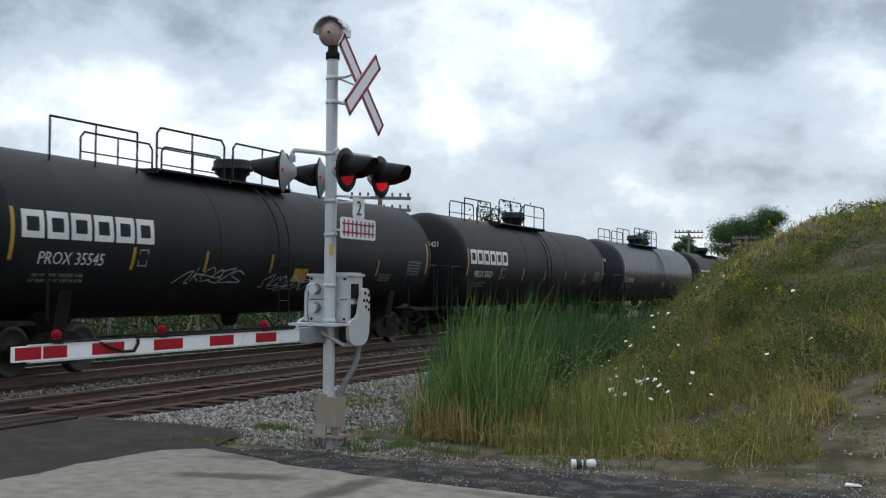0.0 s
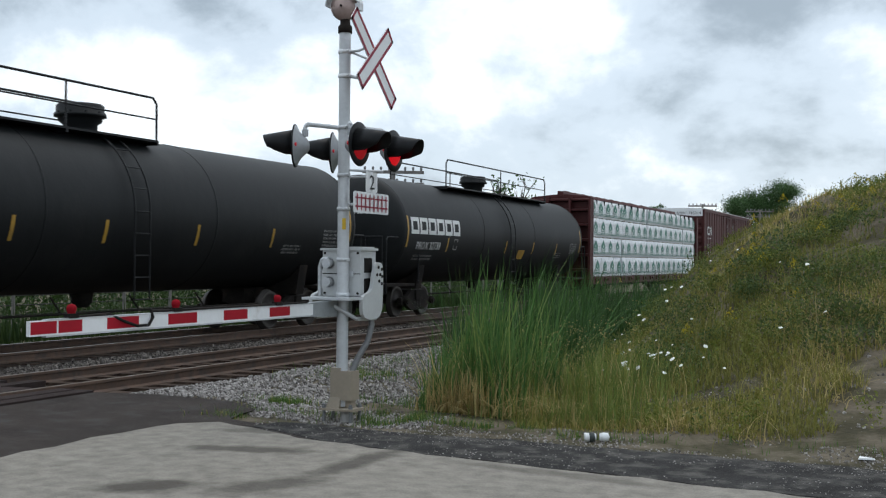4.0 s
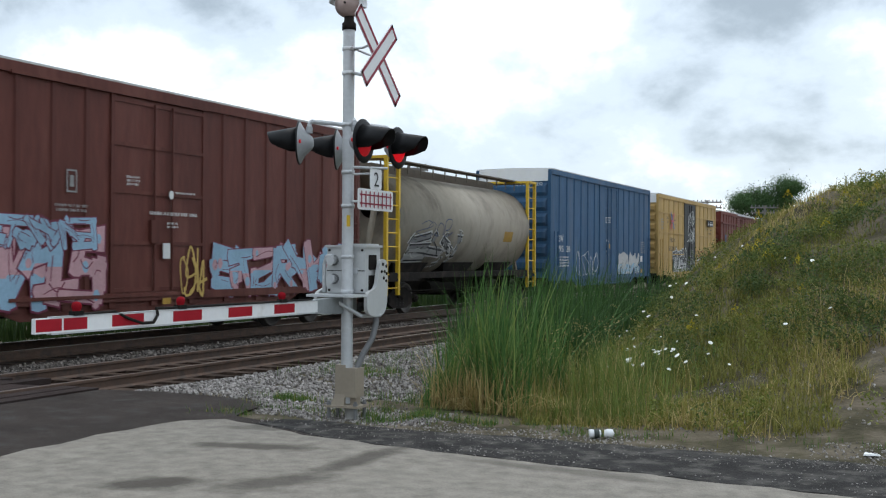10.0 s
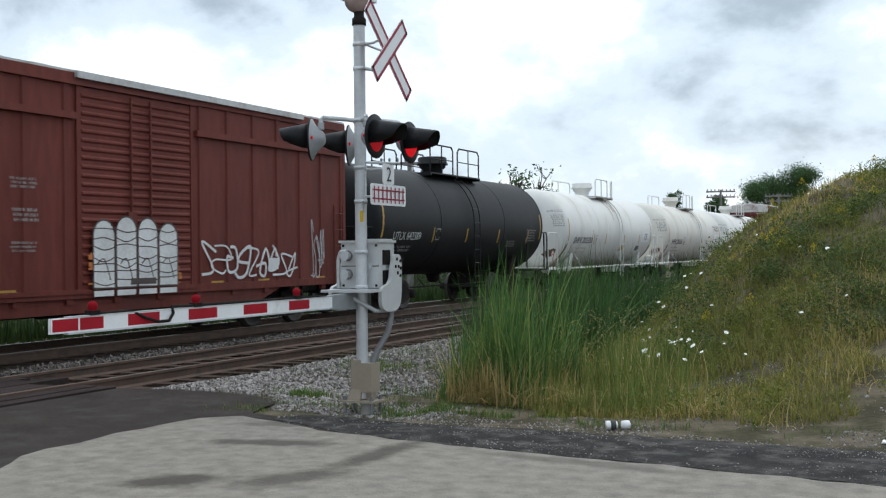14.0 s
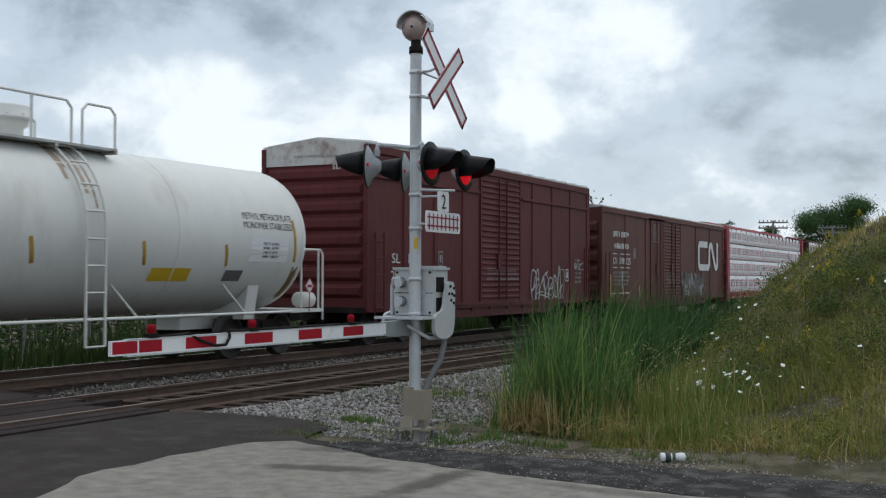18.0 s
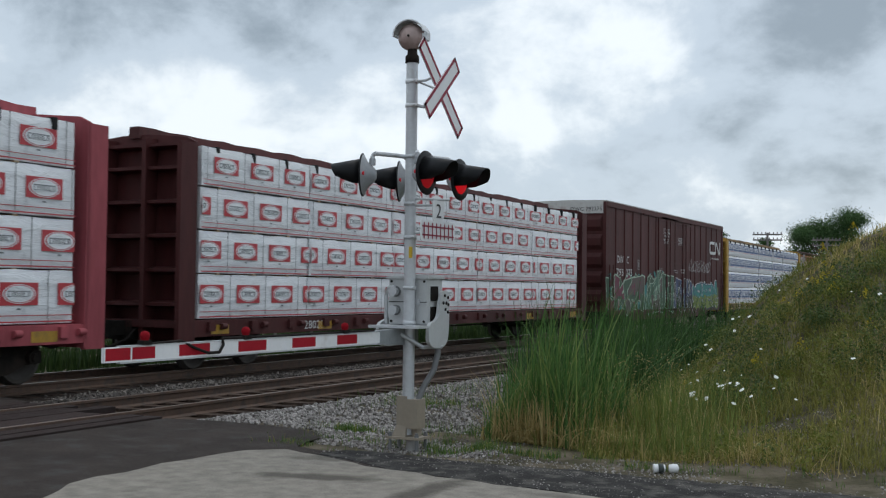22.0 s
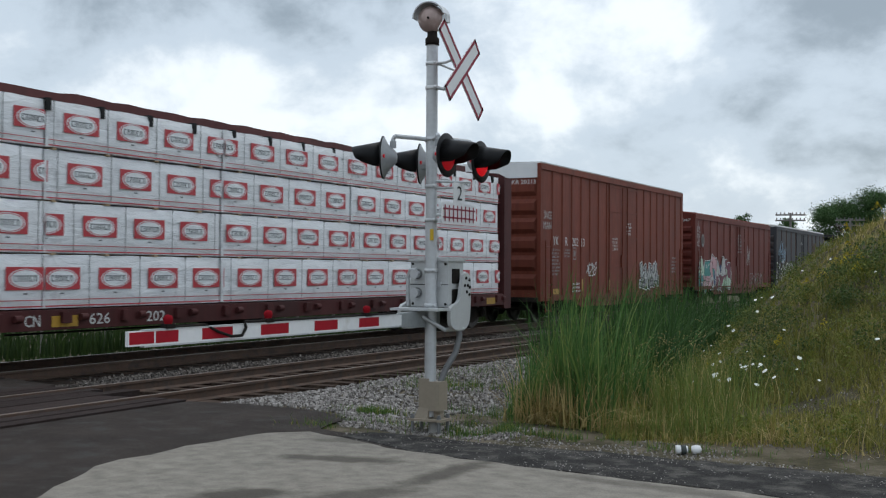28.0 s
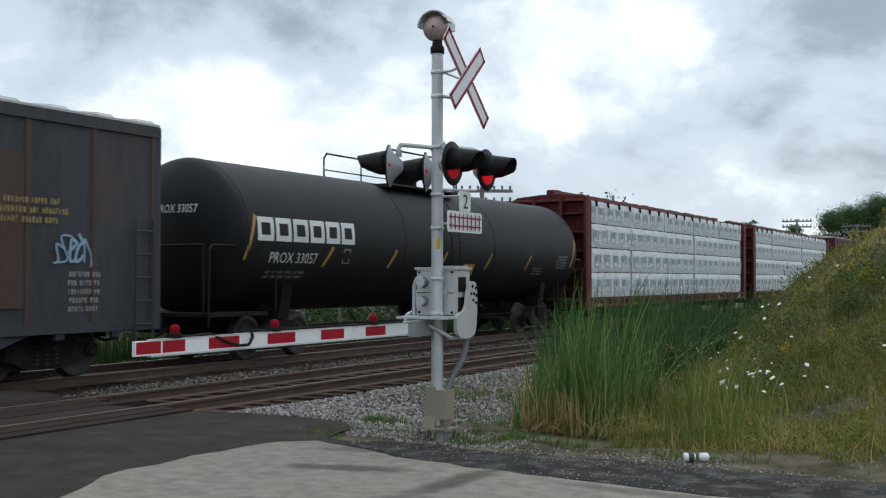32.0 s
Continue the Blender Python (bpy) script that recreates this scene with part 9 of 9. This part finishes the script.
    scrawl(car, at, f + 13.8, f + 14.4, 1.2, 2.4, "silver", 64, 5)
    g = Geo()
    quad_on(g, at, f + 12.0, f + 12.4, 1.3, 1.55)
    part("stencil", g, WHITE, car)
    g = Geo()
    quad_on(g, at, f + 1.4, f + 1.95, 2.7, 3.3)
    part("faded_patch", g, SPRAY["navy"], car)
    join_train(car, -8.8, L)

    black_tank(5.6, 12.7, "UTLX 642389", 8, emblem=False, deck=(-1.9, 1.8), low=None)
    white_tank(22.0, 14.1, "SHPX 203330", 1)
    white_tank(38.65, 14.55, "SHPX 203566", 2, ("METHYL METHACRYLATE", "MONOMER STABILIZED"), "tank_cream", "cream")
    white_tank(55.08, 14.6, "UTLX 203226", 3, ("METHYL METHACRYLATE", "MONOMER STABILIZED"), off=-0.275, grip=(0.95, 1.75), at_u=(3.9, 6.4, 9.0, 11.35), gold=(9.3, 10.4))

    L = 15.3
    car, at, f = boxcar(L, 4.85, 0.86, "oxide_red", "dark red boxcar with a corrugated door and white end panel", [(6.3, 9.15, "corrugated")], 9, end_panel="pale_panel", end_ribs=8, bumps=0.125)
    for u0, u1 in ((0.2, 6.2), (9.25, 15.1)):
        part("belt_rail", Geo().box(WIDE + 0.01, WIDE + 0.06, f + u0, f + u1, 4.1, 4.18), M["oxide_red"], car)
    for t_, u, v in (("SL", 1.1, 2.05), ("R", 1.95, 2.05), ("29", 1.05, 1.62), ("09", 1.85, 1.62)):
        lettering("number", t_, at, f + u, f + u + (0.42 if len(t_) > 1 else 0.2), v, v + 0.24, WHITE, car)
    lettering("number", "SLR 2909", flat_end(f - 0.08), 0.55, 1.35, 4.3, 4.42, WHITE, car)
    bars("small_print", flat_end(f - 0.06), -0.6, 0.6, 4.6, 4.7, 1, DIM, car, 4)
    scrawl(car, at, f + 10.0, f + 12.6, 0.95, 2.0, "silver", 71, 7, 0.06)
    scrawl(car, at, f + 10.3, f + 12.8, 1.0, 1.9, "white", 74, 5, 0.035)
    scrawl(car, at, f + 1.9, f + 3.0, 0.95, 1.35, "silver", 72, 4)
    stencil_box(car, at, f + 3.6, 2.0)
    stencil_box(car, at, f + 13.0, 1.6, WHITE)
    bars("small_print", at, f + 6.6, f + 9.0, 1.6, 2.0, 3, DIM, car, 7)
    bars("small_print", at, f + 13.9, f + 14.5, 1.5, 2.4, 6, DIM, car, 8)
    scrawl(car, at, f + 13.8, f + 14.6, 2.0, 2.3, "silver", 73, 3)
    join_train(car, 72.52, L)

    L = 18.7
    car, at, f = boxcar(L, 4.32, 0.78, "cocoa_brown", "brown boxcar with a large white emblem and two doors", [(6.1, 7.9, "plug"), (8.0, 10.6, "corrugated")], 7, end_ribs=5, bumps=0.095)
    bars("lettering", at, f + 1.2, f + 3.25, 3.22, 3.56, 1, WHITE, car, 3)
    bars("lettering", at, f + 1.2, f + 3.2, 2.78, 3.1, 1, WHITE, car, 5)
    g = Geo()
    for v in (2.62, 2.1):
        for u in (1.15, 2.0, 2.75):
            quad_on(g, at, f + u, f + u + 0.5, v, v + 0.03)
    part("stencil", g, WHITE, car)
    lettering("number", "CN", at, f + 1.2, f + 1.65, 2.24, 2.5, WHITE, car)
    lettering("number", "598", at, f + 1.95, f + 2.55, 2.24, 2.5, WHITE, car)
    lettering("number", "125", at, f + 2.75, f + 3.3, 2.24, 2.5, WHITE, car)
    bars("small_print", at, f + 1.2, f + 3.2, 1.4, 2.0, 4, DIM, car, 6)
    g = Geo()
    for u0, u1, v0, v1 in ((0.85, 0.97, 1.0, 1.85), (4.4, 4.52, 1.05, 1.4), (2.35, 2.45, 1.05, 1.4)):
        quad_on(g, at, f + u0, f + u1, v0, v1)
    part("reflector", g, AMBER, car)
    g = Geo()
    ribbon(g, at, [(f + 2.25, 1.15), (f + 2.3, 2.0)], 0.05, 0.006)
    for u in (1.1, 1.9, 2.6):
        quad_on(g, at, f + u, f + u + 0.5, 1.12, 1.16)
    part("chalk_marks", g, WHITE, car)
    stencil_box(car, at, f + 3.7, 2.5)
    mark_logo(car, at, f + 13.6, f + 17.5, 2.1, 3.5, "worm", WHITE)
    graffiti(car, at, f + 10.9, f + 14.6, 0.9, 1.9, ("soot", "soot", "grey"), "black", 81, 5, shine="grey", width=0.025)
    bars("small_print", at, f + 6.4, f + 7.2, 3.2, 4.0, 7, DIM, car, 9)
    bars("small_print", at, f + 8.3, f + 9.6, 1.5, 2.0, 5, DIM, car, 10)
    lettering("number", "CN 598125", flat_end(f - 0.02), 0.0, 1.0, 4.08, 4.2, WHITE, car)
    join_train(car, 92.7, L)

    for rear, paint_name, label, seams, sd, num in ((116.17, "pink_red", "faded pink-red centerbeam car loaded with white lumber packs printed red", (0.2, 0.42, 0.62, 0.8), 2, "DWC627 46"), (140.5, "bulkhead_brown", "dark brown centerbeam car loaded with white lumber packs printed red", (0.18, 0.36, 0.6, 0.8), 4, "28028")):
        car, at, f = lumber_car(22.3, paint_name, label, "oval", "wrap", seams, sd, num)
        join_train(car, rear, 22.3)

    L = 18.7
    car, at, f = boxcar(L, 4.98, 0.72, "oxide_brown", "tall dark brown boxcar covered with green and purple graffiti", [(7.0, 9.6, "plug"), (9.65, 12.3, "plug")], 17, end_panel="pale_panel", end_ribs=5)
    for t_, u, v, w in (("DW", 1.3, 2.72, 0.75), ("C", 2.45, 2.72, 0.3), ("793", 1.2, 2.22, 0.85), ("275", 2.4, 2.22, 0.8)):
        lettering("number", t_, at, f + u, f + u + w, v, v + 0.28, WHITE, car)
    mark_logo(car, at, f + 15.9, f + 18.1, 3.5, 4.15, "worm", WHITE)
    bars("small_print", at, f + 15.95, f + 18.0, 3.22, 3.36, 1, WHITE, car, 2)
    lettering("number", "DWC 793275", flat_end(f - 0.04), 0.1, 1.35, 4.66, 4.8, BLACK, car)
    for z in (3.75, 3.15):
        bars("small_print", flat_end(f - 0.08), -1.1, 0.0, z, z + 0.35, 4, DIM, car, int(z * 4))
    graffiti(car, at, f + 0.15, f + 4.6, 0.78, 2.15, ("green", "maroon", "green", "soot"), "mint", 91, 4, back="teal", shine="black", width=0.035, fat=0.5)
    graffiti(car, at, f + 4.6, f + 9.1, 0.76, 2.42, ("green", "green", "jade", "soot"), "mint", 92, 5, back="teal", shine="soot", width=0.035, fat=0.5)
    graffiti(car, at, f + 9.15, f + 12.55, 0.76, 2.15, ("black", "navy", "black"), "silver", 93, 5, back="black", shine="white", width=0.022, fat=0.46, bubbles=False)
    graffiti(car, at, f + 12.75, f + 17.6, 0.78, 2.12, ("teal", "lime"), "navy", 94, 7, back="moss", shine="white", width=0.03, fat=0.44, bubbles=False)
    scrawl(car, at, f + 12.0, f + 16.0, 2.62, 3.1, "silver", 95, 10, 0.04)
    for k, w in enumerate(("CLOSE AND LOCK", "BOTH DOORS BEFORE", "MOVING CAR")):
        lettering("lettering", w, at, f + 7.6 + 0.16 * (k == 2), f + 8.7 - 0.16 * (k == 2), 4.28 - 0.14 * k, 4.38 - 0.14 * k, WHITE, car)
    bars("small_print", at, f + 7.66, f + 8.5, 3.72, 3.94, 3, WHITE, car, 24)
    bars("small_print", at, f + 10.0, f + 10.9, 3.72, 4.08, 5, WHITE, car, 32)
    bars("small_print", at, f + 7.0, f + 7.6, 2.5, 2.65, 2, DIM, car, 33)
    bars("small_print", at, f + 9.4, f + 9.9, 2.45, 2.62, 2, WHITE, car, 34)
    bars("small_print", at, f + 10.5, f + 11.2, 2.45, 2.66, 2, WHITE, car, 35)
    stencil_box(car, at, f + 3.9, 2.5)
    join_train(car, 161.3, L)

    car, at, f = lumber_car(22.4, "bulkhead_yellow", "yellow centerbeam car loaded with white lumber packs printed blue", "slant", "wrap", (0.2, 0.385, 0.571, 0.743), 5, "TTZX 4753", sill_paint="sill_rust")
    join_train(car, 184.9, 22.4)

    L = 11.9
    car, at, f = slope_hopper(L, "rusted_cream", "cream covered hopper with heavy rust streaks", eave=4.2, bottom=1.25, round_sides=True, cut=1.6)
    at = flat_side(1.52)
    lettering("number", "GACX", at, f + 2.0, f + 2.9, 2.3, 2.52, BLACK, car)
    lettering("number", "12364", at, f + 2.0, f + 2.9, 1.98, 2.2, BLACK, car)
    lettering("number", "GACX 12364", flat_end(f - 0.02), 0.3, 1.3, 3.9, 4.05, BLACK, car)
    scrawl(car, at, f + 4.6, f + 9.3, 1.4, 2.15, "grey", 101, 10, 0.05)
    scrawl(car, at, f + 5.0, f + 9.0, 1.45, 2.1, "black", 102, 7, 0.035)
    scrawl(car, at, f + 6.0, f + 9.4, 1.5, 2.2, "silver", 103, 6, 0.05)
    scrawl(car, at, f + 8.7, f + 9.5, 2.3, 3.0, "grey", 104, 2, 0.04)
    join_train(car, 198.0, L)

    L = 11.3
    car, at, f = slope_hopper(L, "rusted_ochre", "ochre and grey covered hopper with rust along the roof", eave=4.15, bottom=1.2, round_sides=True, cut=1.6)
    at = flat_side(1.52)
    g = Geo()
    quad_on(g, at, f + 1.6, f + 9.7, 1.3, 2.2)
    part("primer_patch", g, M["hopper_grey"], car)
    for u0, u1, v0, v1 in ((7.2, 7.55, 1.4, 2.15), (7.55, 8.0, 1.85, 2.15), (8.3, 9.2, 1.55, 2.1)):
        g = Geo()
        quad_on(g, at, f + u0, f + u1, v0, v1, 0.006)
        part("painted_patch", g, WHITE, car)
    scrawl(car, at, f + 4.0, f + 6.4, 1.4, 2.1, "white", 111, 4, 0.1)
    join_train(car, 210.4, L)

    car, at, f = lumber_car(22.3, "bulkhead_brown", "brown centerbeam car loaded with white lumber packs printed red", "oval", "wrap", (0.19, 0.4, 0.62, 0.82), 7, "CN 626 202")
    join_train(car, 233.7, 22.3)

    L = 15.5
    car, at, f = boxcar(L, 5.0, 0.72, "rust_red", "tall rust-red boxcar with white lettering", [(6.3, 9.4, "plug")], 18, end_panel="white", end_ribs=6)
    for t_, u, v, w in (("YK", 0.95, 2.5, 0.45), ("R", 2.0, 2.5, 0.2), ("202", 2.6, 2.5, 0.55), ("13", 3.45, 2.5, 0.3)):
        lettering("number", t_, at, f + u, f + u + w, v, v + 0.27, WHITE, car)
    bars("small_print", at, f + 0.85, f + 1.5, 1.5, 2.4, 8, DIM, car, 2)
    bars("small_print", at, f + 1.9, f + 2.4, 2.1, 2.4, 3, DIM, car, 3)
    stencil_box(car, at, f + 2.7, 2.05)
    lettering("lettering", "SNGE", at, f + 0.2, f + 0.85, 3.3, 3.55, SPRAY["silver"], car)
    lettering("lettering", "MAN", at, f + 0.15, f + 0.8, 2.98, 3.22, SPRAY["silver"], car)
    graffiti(car, at, f + 9.8, f + 12.0, 1.0, 1.95, ("silver", "grey"), "black", 121, 4, shine="white")
    scrawl(car, at, f + 4.0, f + 4.9, 1.55, 1.95, "white", 122, 4, 0.06)
    for u, z in ((6.55, 2.4), (8.1, 3.0)):
        bars("small_print", at, f + u, f + u + 0.6, z, z + 0.5, 4, WHITE, car, int(u * 3))
    bars("small_print", at, f + 2.6, f + 3.4, 0.95, 1.3, 3, WHITE, car, 7)
    bars("small_print", at, f + 13.9, f + 14.5, 1.6, 2.3, 5, DIM, car, 9)
    g = Geo()
    for u, v in ((0.95, 0.92), (3.5, 1.0), (6.2, 1.0)):
        quad_on(g, at, f + u, f + u + 0.12 + (0.4 if v < 1 else 0), v, v + (0.18 if v < 1 else 0.4))
    part("reflector", g, AMBER, car)
    lettering("number", "YKR 20213", flat_end(f - 0.06), 0.4, 1.35, 4.38, 4.52, WHITE, car)
    join_train(car, 251.4, L)

    L = 15.4
    car, at, f = boxcar(L, 4.2, 0.86, "brick_red", "red-brown boxcar with a colourful graffiti piece", [(6.35, 9.35, "plug")], 12, roof="brick_red", end_ribs=7, bumps=0.125)
    graffiti(car, at, f + 0.5, f + 6.0, 0.78, 2.25, ("mint", "teal", "pink", "silver", "maroon", "mint"), "black", 131, 5, back="navy", shine="white", width=0.035, fat=0.4, bubbles=False)
    scrawl(car, at, f + 6.0, f + 6.5, 1.0, 2.0, "silver", 132, 5)
    scrawl(car, at, f + 9.7, f + 10.4, 2.1, 3.0, "silver", 133, 5)
    scrawl(car, at, f + 10.5, f + 13.4, 1.0, 1.7, "grey", 134, 8)
    g = Geo()
    pts = [at(f + 1.2 + 0.27 * math.cos(k * 0.393), 3.1 + 0.3 * math.sin(k * 0.393), 0.006) for k in range(16)]
    g.add(pts, [tuple(range(16))])
    g.slot = 1
    g.add([at(f + 1.2 + 0.17 * math.cos(k * 0.393), 3.1 + 0.2 * math.sin(k * 0.393), 0.009) for k in range(16)], [tuple(range(16))])
    ribbon(g, at, [(f + 1.2 + 0.23 * math.cos(k * 0.393), 3.1 + 0.26 * math.sin(k * 0.393)) for k in range(17)], 0.02, 0.009)
    part("faded_seal", g, [M["letter_dim"], SPRAY["soot"]], car)
    scrawl(car, at, f + 0.25, f + 0.6, 2.8, 3.9, "silver", 135, 3, 0.03)
    lettering("number", "SLR 2047", flat_end(f - 0.02), 0.3, 1.3, 3.92, 4.05, WHITE, car)
    bars("small_print", at, f + 7.6, f + 8.6, 2.6, 3.6, 6, DIM, car, 4)
    join_train(car, 268.9, L)

    L = 15.6
    car, at, f = boxcar(L, 4.3, 0.78, "slate_grey", "dark grey boxcar with rusty posts and black-white graffiti", [(6.0, 9.6, "plug")], 11, end_ribs=7, rib_paint="slate_rust", bumps=0.12)
    graffiti(car, at, f + 0.05, f + 6.4, 0.66, 2.1, ("black", "black", "soot"), "white", 141, 7, back="black", shine="white", width=0.03, fat=0.44, bubbles=False)
    graffiti(car, at, f + 6.4, f + 8.6, 0.75, 2.0, ("silver", "black", "gold"), "white", 142, 3, width=0.045)
    scrawl(car, at, f + 0.6, f + 2.6, 2.35, 3.4, "sky", 143, 7, 0.07)
    lettering("number", "SLR", at, f + 1.4, f + 2.15, 2.22, 2.42, WHITE, car)
    lettering("number", "154", at, f + 1.4, f + 2.05, 1.75, 1.97, WHITE, car)
    lettering("number", "SLR 154", flat_end(f - 0.02), 0.1, 0.95, 3.95, 4.1, WHITE, car)
    bars("faded_lettering", at, f + 10.4, f + 13.6, 2.5, 2.95, 3, M["gold_plate"], car, 6)
    scrawl(car, at, f + 13.2, f + 14.0, 1.9, 2.4, "sky", 144, 5, 0.06)
    bars("small_print", at, f + 13.5, f + 14.2, 1.1, 1.8, 5, DIM, car, 3)
    g = Geo()
    quad_on(g, at, f + 11.6, f + 12.6, 1.2, 3.6)
    part("rust_patch", g, M["rust_panel"], car)
    bars("small_print", at, f + 7.2, f + 7.9, 3.4, 3.6, 2, WHITE, car, 8)
    join_train(car, 286.3, L)

    black_tank(306.2, 17.6, "PROX 33057", 9, flip=True, hatch=0.2, at_u=(3.07, 5.82, 8.4, 11.06, 13.78), one=True, deck=(-2.2, 1.35), low=None)
    for rear, sd in ((329.8, 8), (354.0, 11)):
        car, at, f = lumber_car(22.4, "oxide_red", "dark red centerbeam car loaded with silver-white lumber packs", "grey", "wrap_grey", (0.2, 0.4, 0.6, 0.8), sd)
        join_train(car, rear, 22.4)
    L = 15.4
    car, at, f = boxcar(L, 4.6, 0.85, "oxide_brown", "brown boxcar at the far end of the view", [(6.3, 9.2, "plug")], 14)
    join_train(car, 371.5, L)


M["pale_panel"] = paint("scuffed_white_panel", (0.58, 0.56, 0.53), 0.6, 0, 0.12, 3, grime=(0.2, 0.08, 0.06), grime_at=0.62)
M["rust_panel"] = paint("rusty_brown_panel", (0.085, 0.045, 0.03), 0.8, 0, 0.3, 4, grime=(0.06, 0.04, 0.03), grime_at=0.55, streak=0.7)
consist()


def motions():
    for car, q in CARS:
        walk(car, [(t, pose(FAR_TRACK, train_y(q, t), 0)) for t in range(0, 33, 2)])


motions()
